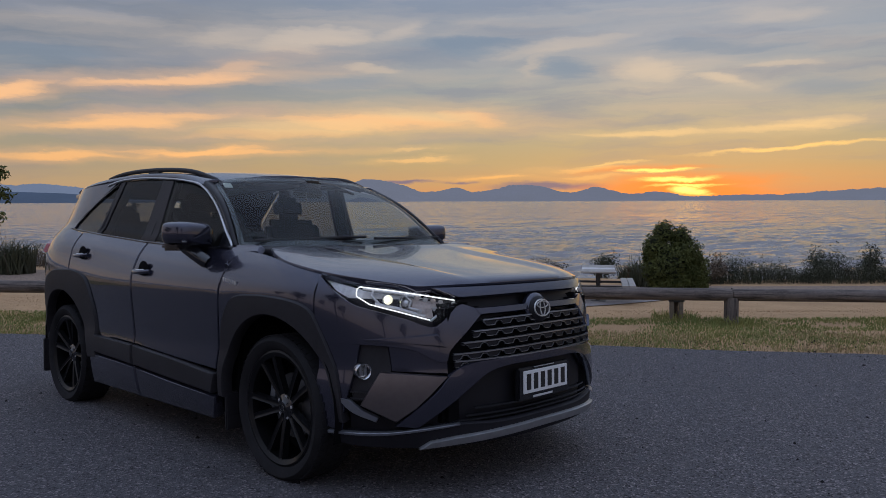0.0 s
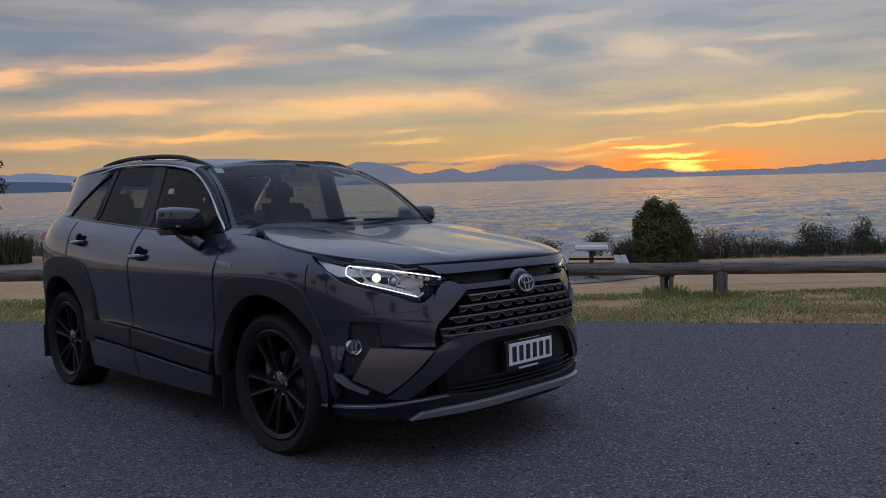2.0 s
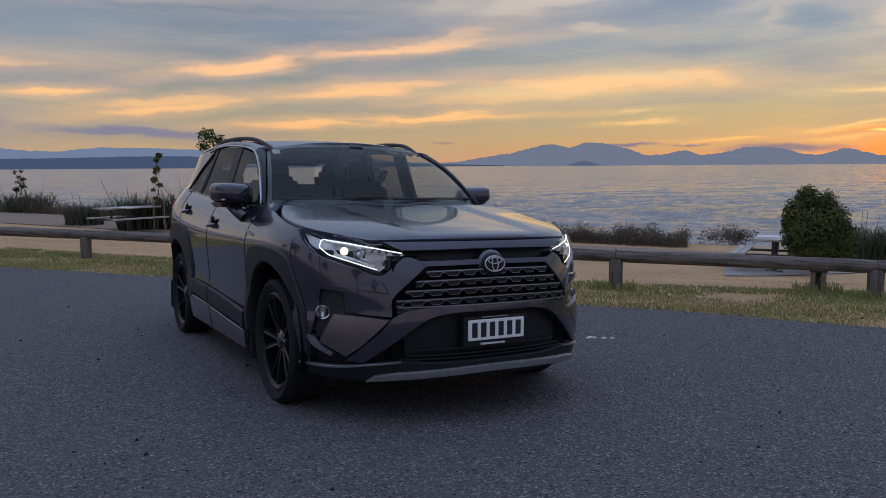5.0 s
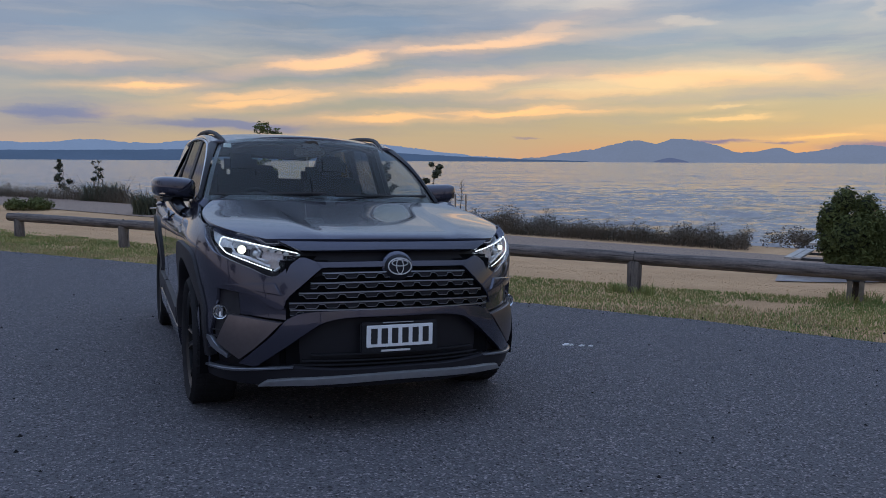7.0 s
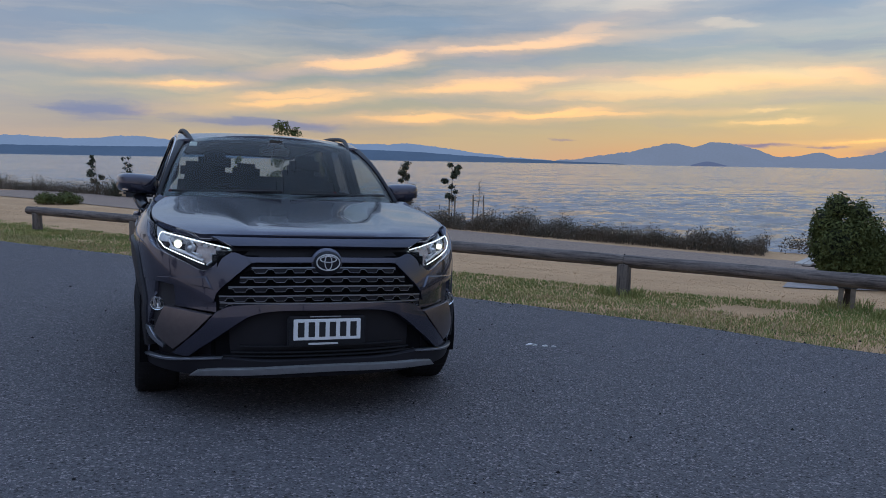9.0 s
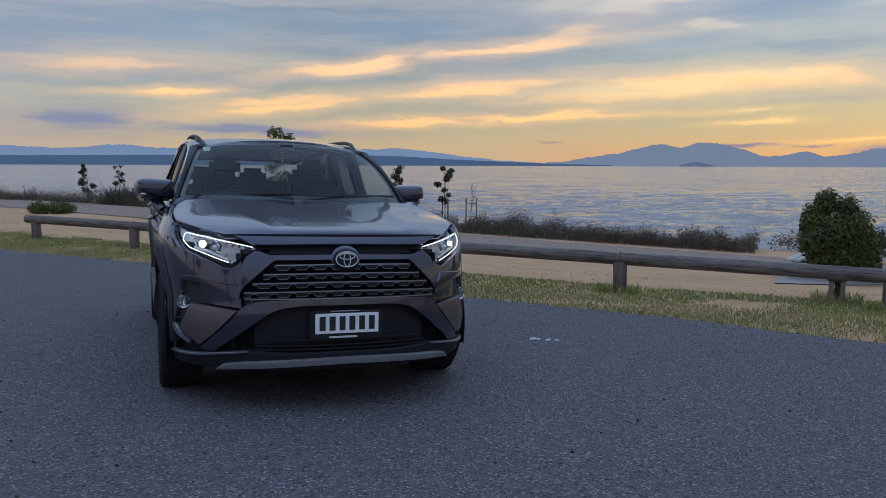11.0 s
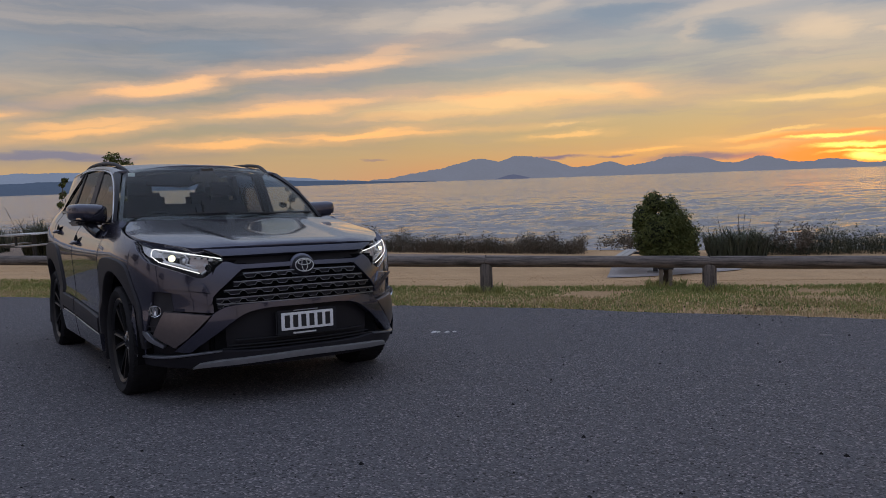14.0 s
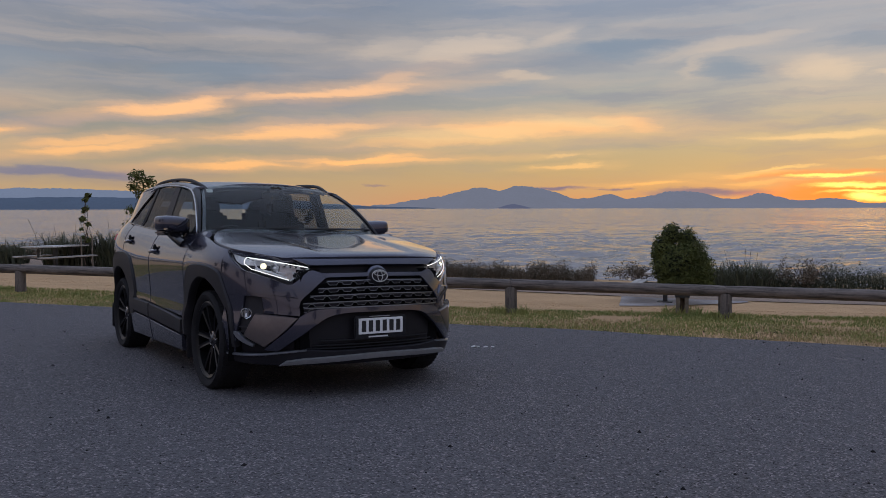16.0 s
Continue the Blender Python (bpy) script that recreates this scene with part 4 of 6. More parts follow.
# ---- grille: black recess behind honeycomb bars ----
GR_TOP = [(-0.53, 0.660), (-0.365, 0.806), (0, 0.808), (0.365, 0.806), (0.53, 0.660)]
grille = panel("grille", [(-0.51, 0.585), (-0.46, 0.600), (0, 0.614), (0.46, 0.600), (0.51, 0.585)], [(-0.53, 0.655), (-0.40, 0.770), (0, 0.808), (0.40, 0.770), (0.53, 0.655)],
               frontal, car, DARK, n=30, m=6, lift=-0.028, thick=0.02, label="black honeycomb grille with satin bars")


def grille_half(z):
    return curve_at([(0.585, 0.505), (0.62, 0.532), (0.655, 0.530), (0.73, 0.452), (0.806, 0.362)], z)


def grille_bars():
    pitch = 0.094
    for row, z in enumerate((0.789, 0.743, 0.697, 0.651, 0.613)):
        half = grille_half(z) - 0.012
        droop = 0.010 if row < 4 else 0.004
        for kind, mat, lift, label in (("grille_bar", GREYTRIM, 0.006, "smoked metal grille bar"), ("grille_mesh", CORE, -0.002, "")):
            bm = bmesh.new()
            n = int(2 * half / 0.0078)
            prev = None
            for k in range(n + 1):
                x = -half + 2 * half * k / n
                zz = z - droop * (x / 0.5) ** 2
                ph = (x / pitch + 0.5) % 1.0
                hexa = max(0.0, min(1.0, (abs(ph - 0.5) - 0.14) / 0.10))
                if kind == "grille_bar":
                    a, b = zz + 0.0030, zz - 0.0035
                else:
                    a, b = zz - 0.0050, zz - 0.0075 - 0.017 * hexa
                ring = []
                for h, d in ((a, -0.012), (a - 0.001, 0.004), (b + 0.001, 0.004), (b, -0.012)):
                    ring.append(bm.verts.new((x, nose_y(x, h) - lift - d, h)))
                if prev:
                    for i in range(3):
                        bm.faces.new((prev[i], prev[i + 1], ring[i + 1], ring[i]))
                prev = ring
            bmesh.ops.recalc_face_normals(bm, faces=bm.faces)
            smooth(part(kind, bm, mat, grille, label), 35)
            if kind == "grille_mesh":
                bm = bmesh.new()
                prev = None
                for k in range(n + 1):
                    x = -half + 2 * half * k / n
                    zz = z - droop * (x / 0.5) ** 2
                    ph = (x / pitch + 0.5) % 1.0
                    hexa = max(0.0, min(1.0, (abs(ph - 0.5) - 0.14) / 0.10))
                    b = zz - 0.0085 - 0.017 * hexa
                    ring = [bm.verts.new((x, nose_y(x, h) - 0.004 - d, h)) for h, d in ((b + 0.001, -0.006), (b + 0.0005, 0.002), (b - 0.001, 0.002), (b - 0.0015, -0.006))]
                    if prev:
                        for i in range(3):
                            bm.faces.new((prev[i], prev[i + 1], ring[i + 1], ring[i]))
                    prev = ring
                bmesh.ops.recalc_face_normals(bm, faces=bm.faces)
                smooth(part("honeycomb_edge", bm, GREYTRIM, grille, "thin metal honeycomb edge"), 35)


grille_bars()


def oval(name, rx, rz, at, mat, parent, ring=0.0, depth=0.012, label="", tilt=8.0):
    bm = bmesh.new()
    n = 40
    if ring:
        rings = []
        for k in range(n):
            a = 2 * math.pi * k / n
            rings.append([bm.verts.new(((rx + dr) * math.cos(a), dy, (rz + dr) * math.sin(a))) for dr, dy in ((0, 0), (-ring * 0.25, -depth * 0.8), (-ring * 0.75, -depth * 0.8), (-ring, 0))])
        for a, b in zip(rings, rings[1:] + rings[:1]):
            for i in range(3):
                bm.faces.new((a[i], a[i + 1], b[i + 1], b[i]))
    else:
        prev, first = None, None
        for f, dy in ((1.0, depth), (1.0, 0.0), (0.93, -depth * 0.5), (0.6, -depth), (0.0, -depth * 1.1)):
            r = [bm.verts.new((rx * f * math.cos(2 * math.pi * k / n), dy, rz * f * math.sin(2 * math.pi * k / n))) for k in range(n)]
            if prev:
                for k in range(n):
                    bm.faces.new((prev[k], prev[(k + 1) % n], r[(k + 1) % n], r[k]))
            prev = r
        bmesh.ops.remove_doubles(bm, verts=bm.verts, dist=1e-5)
    bmesh.ops.recalc_face_normals(bm, faces=bm.faces)
    bmesh.ops.transform(bm, matrix=pose(*at, -tilt, 0, 0), verts=bm.verts)
    return smooth(part(name, bm, mat, parent, label), 50)


badge = oval("nose_badge", 0.071, 0.063, (0, -0.874, 0.810), CORE, car, depth=0.022, label="gloss black oval badge with a metal rim")
oval("badge_shroud", 0.084, 0.074, (0, -0.858, 0.815), PAINT, car, depth=0.02)
oval("badge_rim", 0.062, 0.043, (0, -0.894, 0.816), SATIN, badge, ring=0.007, depth=0.006)
oval("badge_mark", 0.021, 0.039, (0, -0.895, 0.816), SATIN, badge, ring=0.006, depth=0.006)
oval("badge_mark", 0.044, 0.018, (0, -0.895, 0.832), SATIN, badge, ring=0.006, depth=0.006)

# ---- number plate with plain bars ----
plate = new("number_plate")
plate.parent = car
plate["label"] = "white number plate with dark bars"
bm = bmesh.new()
box(bm, (0.342, 0.006, 0.106), (0, -0.9135, 0.481), 0.0025)
plate_body = part("plate_body", bm, PLATE, plate)
bm = bmesh.new()
box(bm, (0.40, 0.03, 0.15), (0, -0.895, 0.474), 0.008)
part("plate_holder", bm, GLOSS, plate, "gloss black plate holder")
for k in range(6):
    bm = bmesh.new()
    box(bm, (0.034, 0.004, 0.076), (-0.133 + 0.0532 * k, -0.9155, 0.481), 0.001)
    part("plate_bar", bm, INK, plate)
bm = bmesh.new()
box(bm, (0.15, 0.003, 0.010), (-0.02, -0.9115, 0.4085), 0.001)
part("holder_strip", bm, material("pale_print", (0.55, 0.55, 0.55), 0.6), plate)
bm = bmesh.new()
box(bm, (0.16, 0.003, 0.005), (-0.01, -0.9115, 0.5455), 0.001)
part("holder_strip", bm, material("dim_print", (0.30, 0.30, 0.30), 0.6), plate)

# lower intake: slats in the opening
for k, (z, half) in enumerate(((0.395, 0.42), (0.365, 0.46), (0.345, 0.50))):
    bm = bmesh.new()
    prev = None
    for i in range(25):
        x = -half + 2 * half * i / 24
        ring = [bm.verts.new((x, nose_y(x, zz) + d, zz)) for zz, d in ((z + 0.006, 0.03), (z + 0.004, 0.012), (z - 0.004, 0.012), (z - 0.006, 0.03))]
        if prev:
            for j in range(3):
                bm.faces.new((prev[j], prev[j + 1], ring[j + 1], ring[j]))
        prev = ring
    bmesh.ops.recalc_face_normals(bm, faces=bm.faces)
    smooth(part("intake_slat", bm, GLOSS, car, "black intake slat"), 35)


# ---- lamps ----
def bar_on(name, pts, radius, inset, mat, parent, s, label="", count=7):
    bm = bmesh.new()
    line = []
    for k in range(25):
        t, z = straight([at_x(*p) if len(p) == 2 else at_y(p[1], p[2]) for p in pts], k / 24)
        p = wrap(t, z)
        p.y += inset
        p.x -= inset * 0.35
        line.append((p.x * s, p.y, p.z))
    tube(bm, line, radius, count)
    return smooth(part(name, bm, mat, parent, label), 60)


LAMP_LOW = [at_x(0.46, 0.868), at_x(0.52, 0.822), at_x(0.588, 0.776), at_x(0.69, 0.815), at_x(0.80, 0.862), at_y(-0.395, 0.918), at_y(-0.29, 0.995)]
LAMP_TOP = [at_x(0.462, 0.874), at_x(0.53, 0.892), at_x(0.60, 0.908), at_x(0.70, 0.930), at_x(0.78, 0.952), at_y(-0.40, 0.975), at_y(-0.285, 1.000)]
SHELL_LOW = [at_x(0.425, 0.872), at_x(0.48, 0.815), at_x(0.570, 0.762)] + LAMP_LOW[3:]
SHELL_TOP = [at_x(0.430, 0.885), at_x(0.51, 0.900)] + LAMP_TOP[2:]
for s in (-1, 1):
    lamp = panel("headlamp", SHELL_LOW, SHELL_TOP, wrap, car, LAMPSHELL, n=30, m=8, lift=-0.055, thick=0.03, mirror=s, label="lit led headlamp behind a clear lens")
    lens = panel("lamp_lens", LAMP_LOW, LAMP_TOP, wrap, lamp, LENS, n=30, m=8, lift=0.003, thick=0.004, roll=0.003, mirror=s, label="clear lamp lens")
    lens.visible_shadow = False
    bar_on("daylight_strip", [(0.475, 0.874), (0.60, 0.900), (0.70, 0.922), (0.79, 0.940), (0.806, 0.900), (0.775, 0.862)], 0.0030, 0.014, LED, lamp, s, "glowing white daylight strip")
    bar_on("daylight_strip", [(0.775, 0.862), (0.70, 0.832), (0.592, 0.792)], 0.0030, 0.014, LED, lamp, s, "glowing white daylight strip")
    bar_on("lamp_trim", [(0.47, 0.866), (0.585, 0.786)], 0.006, 0.03, SATIN, lamp, s)
    bar_on("lamp_trim", [(0.66, 0.905), (0.64, 0.872), (0.655, 0.845), (0.61, 0.83)], 0.006, 0.034, SATIN, lamp, s)
    bar_on("lamp_trim", [(0.745, 0.93), (0.76, 0.90), (0.745, 0.865)], 0.006, 0.036, SATIN, lamp, s)
    for row in range(2):
        for k in range(4):
            x, z = 0.520 + 0.030 * k, 0.868 - 0.026 * row - 0.010 * k * (1 if row else 0) + 0.006 * k
            bm = bmesh.new()
            box(bm, (0.024, 0.012, 0.018), (s * x, nose_y(x, z) + 0.034, z), 0.004, pose(0, 0, 0, 0, 0, s * 16))
            part("lamp_facet", bm, REFLECTOR if (k + row) % 2 else SATIN, lamp)
    bar_on("lamp_trim", [(0.60, 0.892), (0.70, 0.912), (0.775, 0.928)], 0.008, 0.040, SATIN, lamp, s)
    bar_on("lamp_trim", [(0.60, 0.805), (0.68, 0.838), (0.755, 0.862)], 0.010, 0.040, SATIN, lamp, s)
    panel("lamp_bowl", [at_x(0.49, 0.862), at_x(0.59, 0.800), at_x(0.66, 0.826)], [at_x(0.50, 0.874), at_x(0.57, 0.884), at_x(0.64, 0.900)], wrap, lamp, REFLECTOR, n=10, m=5, lift=-0.045, mirror=s, label="faceted pale indicator bowl")
    for x, z, r, mat, nm in ((0.705, 0.882, 0.0115, BEAM, "projector"), (0.648, 0.866, 0.017, SATIN, "projector")):
        y = nose_y(x, z) + 0.045
        bm = bmesh.new()
        lathe(bm, [(0.0, -0.020), (r * 0.6, -0.016), (r * 0.92, -0.004), (r, 0.01), (r, 0.03)], 20, "y")
        bmesh.ops.transform(bm, matrix=pose(s * x, y, z, 0, 0, s * 22), verts=bm.verts)
        bmesh.ops.recalc_face_normals(bm, faces=bm.faces)
        smooth(part(nm, bm, mat, lamp, "glowing projector lens" if mat is BEAM else "round metal lamp bowl"), 60)
        bm = bmesh.new()
        lathe(bm, [(r * 1.02, 0.012), (r + 0.010, -0.006), (r + 0.014, 0.004), (r + 0.006, 0.035)], 20, "y")
        bmesh.ops.transform(bm, matrix=pose(s * x, y, z, 0, 0, s * 22), verts=bm.verts)
        bmesh.ops.recalc_face_normals(bm, faces=bm.faces)
        smooth(part("projector_ring", bm, CHROME, lamp), 60)
    # fog lamp in its pocket
    fx, fz = 0.800, 0.572
    fy = nose_y(fx, fz) + 0.012
    fog = new("fog_lamp")
    fog.parent = car
    fog.matrix_local = pose(s * fx, fy - 0.006, fz, 0, 0, s * 16) @ Matrix.Scale(0.76, 4)
    fog["label"] = "round chrome fog lamp"
    bm = bmesh.new()
    lathe(bm, [(0.0, 0.02), (0.034, 0.012), (0.040, -0.006), (0.046, -0.010), (0.050, 0.0), (0.050, 0.03)], 24, "y")
    bmesh.ops.recalc_face_normals(bm, faces=bm.faces)
    smooth(part("fog_bowl", bm, CHROME, fog), 50)
    for dx in (-0.015, 0.012):
        bm = bmesh.new()
        box(bm, (0.012, 0.01, 0.05), (dx, 0.0, 0), 0.002)
        part("fog_rib", bm, GREYTRIM, fog)
    bm = bmesh.new()
    lathe(bm, [(0.0, -0.014), (0.030, -0.012), (0.045, -0.008)], 24, "y")
    g = smooth(part("fog_lens", bm, LENS, fog), 50)
    g.visible_shadow = False
    for k in range(2):
        bm = bmesh.new()
        z = 0.48 - 0.030 * k
        ring = []
        for i in range(7):
            x = 0.785 + 0.045 * i / 6
            ring.append((s * x, nose_y(x, z) + 0.024, z))
        tube(bm, ring, 0.004, 5)
        part("pocket_slat", bm, PLASTIC, car, "black fog pocket slat")


# ---- sides ----
def arch(cy, r, a):
    return cy + r * math.cos(a), 0.355 + r * math.sin(a)


both("front_fender", [(0.532, 0.46), (0.490, 0.62), (0.44, 0.74), (0.33, 0.845), (0.14, 0.868), (-0.05, 0.865), (-0.17, 0.85), (-0.292, 0.80)],
     [(0.468, 1.00), (0.455, 1.060), (0.40, 1.090), (0.30, 1.090), (0.12, 1.068), (-0.05, 1.035), (-0.16, 1.014), (-0.290, 0.992)], side, PAINT, "graphite front wing", n=40, m=10, roll=0.003)
both("wing_seam", [(-0.37, 0.80), (-0.30, 0.80), (-0.235, 0.82)], [(-0.37, 0.915), (-0.30, 0.970), (-0.235, 0.990)], side, PAINT, n=10, m=6, lift=-0.006, roll=0.002)
both("a_panel", [(0.478, 1.035), (0.455, 1.060), (0.395, 1.086), (0.28, 1.092)], [(0.64, 1.112), (0.56, 1.122), (0.45, 1.130), (0.30, 1.124)], side, PAINT, n=14, m=4, thick=0.03)
both("front_door", [(0.545, 0.475), (0.8, 0.485), (1.1, 0.50), (1.525, 0.525)], [(0.478, 1.02), (0.56, 1.108), (1.0, 1.124), (1.53, 1.142)], side, PAINT,
     "graphite front door", n=26, m=16)
both("rear_door", [(1.545, 0.525), (1.80, 0.533), (2.05, 0.545), (2.12, 0.72), (2.22, 0.89), (2.40, 0.935), (2.545, 0.942)], [(1.548, 1.144), (1.75, 1.158), (1.95, 1.175), (2.15, 1.192), (2.30, 1.205), (2.45, 1.216), (2.545, 1.222)], side, PAINT, "graphite rear door", n=34, m=16)
both("quarter_panel", [(2.56, 0.935), (2.69, 0.935), (2.84, 0.925), (2.96, 0.88), (3.07, 0.78), (3.14, 0.66), (3.20, 0.55)],
     [(2.56, 1.217), (2.66, 1.232), (2.76, 1.246), (2.95, 1.262), (3.12, 1.25), (3.28, 1.21), (3.40, 1.15)], side, PAINT, "graphite rear quarter panel", n=34, m=12)
FLARES = (([arch(0.03, 0.437, radians(-2 + 184 * k / 16)) for k in range(17)],
           [(0.515, 0.34), (0.505, 0.52), (0.475, 0.70), (0.415, 0.805), (0.335, 0.868), (0.15, 0.887), (-0.05, 0.884), (-0.19, 0.868), (-0.275, 0.835), (-0.33, 0.75), (-0.372, 0.66), (-0.425, 0.52), (-0.445, 0.34)]),
          ([arch(2.70, 0.455, radians(178 - 176 * k / 16)) for k in range(17)],
           [(2.10, 0.38), (2.105, 0.60), (2.13, 0.74), (2.225, 0.90), (2.36, 0.947), (2.50, 0.960), (2.82, 0.953), (2.95, 0.91), (3.06, 0.83), (3.16, 0.68), (3.21, 0.40)]))
for inner_line, outer_line in FLARES:
    both("arch_flare", inner_line, outer_line, side, PLASTIC, "black plastic wheel arch flare", n=48, m=5, lift=0.014, thick=0.05, roll=0.010)
both("door_cladding", [(0.58, 0.345), (1.0, 0.365), (1.52, 0.395)], [(0.53, 0.455), (1.0, 0.490), (1.525, 0.518)], side, PLASTIC, "black door cladding", n=18, m=6, lift=0.016, thick=0.03, roll=0.012)
both("door_cladding", [(1.545, 0.395), (1.9, 0.41), (2.14, 0.42)], [(1.545, 0.519), (1.9, 0.530), (2.13, 0.535)], side, PLASTIC, "black door cladding", n=14, m=6, lift=0.016, thick=0.03, roll=0.012)
both("sill_skirt", [(0.60, 0.205), (1.0, 0.205), (1.48, 0.205)], [(0.545, 0.335), (1.0, 0.355), (1.50, 0.385)], side, PAINT, "graphite side skirt", n=18, m=6, lift=0.012, thick=0.05, roll=0.010)
both("sill_skirt", [(1.50, 0.205), (1.9, 0.205), (2.20, 0.205)], [(1.52, 0.387), (1.9, 0.402), (2.20, 0.41)], side, PAINT, "graphite side skirt", n=18, m=6, lift=0.012, thick=0.05, roll=0.010)
for s in (-1, 1):
    for y, z0, z1 in ((0.475, 0.165, 0.36), (3.15, 0.17, 0.42)):
        bm = bmesh.new()
        box(bm, (0.20, 0.02, z1 - z0), (s * 0.80, y, (z0 + z1) / 2), 0.006)
        part("mud_flap", bm, PLASTIC, car, "black mud flap")
# rear
both("rear_bumper", [(3.10, 0.33), (3.25, 0.33), (3.45, 0.34), (3.55, 0.35)], [(3.20, 0.66), (3.32, 0.70), (3.45, 0.74), (3.62, 0.76)], side, PLASTIC, "black rear bumper corner", n=16, m=6)
panel("rear_bumper", [(-0.6, 0.34), (0.6, 0.34)], [(-0.6, 0.76), (0.6, 0.76)], lambda x, z: Vector((x, 3.655 - 0.16 * abs(x) ** 3 - 0.2 * max(0, 0.5 - z), z)), car, PLASTIC, n=16, m=6, label="black rear bumper")
tailgate = panel("tailgate", [(-0.72, 0.77), (0.72, 0.77)], [(-0.70, 1.14), (0.70, 1.14)], lambda x, z: Vector((x, 3.63 - 0.14 * abs(x) ** 2.5 - 0.10 * max(0, z - 0.9), z)), car, PAINT, n=20, m=8, label="graphite tailgate")
both("tail_lamp", [(3.18, 1.075), (3.30, 1.06), (3.44, 1.04), (3.53, 1.02)], [(3.20, 1.135), (3.30, 1.165), (3.42, 1.17), (3.48, 1.16)], side, RED, "red tail lamp", n=14, m=5, lift=0.022, thick=0.04, roll=0.012)
panel("rear_screen", [(-0.64, 1.16), (0.64, 1.16)], [(-0.56, 1.50), (0.56, 1.50)], lambda x, z: Vector((x, 3.58 - 0.12 * abs(x) ** 2.5 - 0.62 * (z - 1.16), z)), car, GLASS, n=14, m=6, thick=0.004, roll=0.002, label="clear rear window").visible_shadow = False
both("d_pillar", [(2.760, 1.256), (2.748, 1.300), (2.62, 1.382), (2.46, 1.472), (2.27, 1.574)], [(3.40, 1.155), (3.37, 1.27), (3.30, 1.38), (3.22, 1.47), (3.12, 1.55)], side, PAINT, "graphite rear pillar", n=18, m=10)

# ---- glasshouse ----
F_LOW = [(0.60, 1.118), (0.85, 1.126), (1.15, 1.136), (1.475, 1.146)]
F_TOP = [(0.625, 1.142), (0.86, 1.335), (1.10, 1.462), (1.475, 1.528)]
R_LOW, R_TOP = [(1.67, 1.155), (1.98, 1.182), (2.285, 1.206)], [(1.625, 1.543), (1.90, 1.558), (2.165, 1.562)]
Q_LOW, Q_TOP = [(2.36, 1.214), (2.55, 1.232), (2.725, 1.250)], [(2.235, 1.556), (2.49, 1.440), (2.735, 1.290)]
for nm, lo, hi, mat, lab in (("front_side_window", F_LOW, F_TOP, GLASS, "front side window glass"), ("rear_side_window", R_LOW, R_TOP, PRIVACY, "dark rear side window"), ("quarter_window", Q_LOW, Q_TOP, PRIVACY, "dark quarter window")):
    for ob in both(nm, lo, hi, side, mat, lab, n=18, m=8, thick=0.004, lift=-0.006, roll=0.001):
        ob.visible_shadow = False
both("b_pillar", [(1.475, 1.146), (1.57, 1.150), (1.67, 1.155)], [(1.475, 1.530), (1.55, 1.536), (1.625, 1.543)], side, PLASTIC, "satin black pillar cover", n=6, m=8, thick=0.03, roll=0.002)
both("c_pillar", [(2.285, 1.206), (2.32, 1.210), (2.36, 1.214)], [(2.165, 1.562), (2.20, 1.562), (2.235, 1.558)], side, PLASTIC, "satin black window divider", n=4, m=8, thick=0.03, roll=0.002)
both("mirror_triangle", [(0.565, 1.112), (0.60, 1.115), (0.70, 1.12)], [(0.57, 1.118), (0.63, 1.15), (0.72, 1.225)], side, GLOSS, n=5, m=4, thick=0.02, roll=0.002, lift=0.001)
TOP_LINE = [(0.555, 1.118), (0.64, 1.172), (0.86, 1.352), (1.09, 1.476), (1.30, 1.520), (1.55, 1.548), (1.90, 1.572), (2.18, 1.576), (2.32, 1.566), (2.42, 1.548)]
LOW_LINE = [(0.555, 1.108), (1.0, 1.122), (1.5, 1.143), (2.0, 1.180), (2.3, 1.205), (2.76, 1.248)]
for s in (-1, 1):
    for line, mat, nm, r in ((TOP_LINE, SATIN, "window_trim", 0.0075), (LOW_LINE, GLOSS, "waist_seal", 0.007), (Q_TOP[::-1] + [], GLOSS, "waist_seal", 0.006)):
        bm = bmesh.new()
        pts = []
        for k in range(33):
            y, z = along(line, k / 32)
            pts.append((s * (flank(y, z) + 0.002), y, z))
        tube(bm, pts, r, 6)
        smooth(part(nm, bm, mat, car, "satin metal trim over the side windows" if mat is SATIN else "black window seal"), 60)

WS_LOW = [(0.0, 0.335, 1.124), (0.35, 0.348, 1.124), (0.61, 0.400, 1.122), (0.778, 0.535, 1.118)]
WS_TOP = [(0.0, 0.995, 1.556), (0.25, 1.005, 1.549), (0.45, 1.030, 1.537), (0.603, 1.125, 1.514)]


def screen_at(a, t):
    s, a = (1, a) if a >= 0 else (-1, -a)
    p, q = Vector(along(WS_LOW, a)), Vector(along(WS_TOP, a))
    r = p.lerp(q, t)
    bow = 0.040 * math.sin(math.pi * t)
    return Vector((s * r.x, r.y - bow * 0.6, r.z + bow))


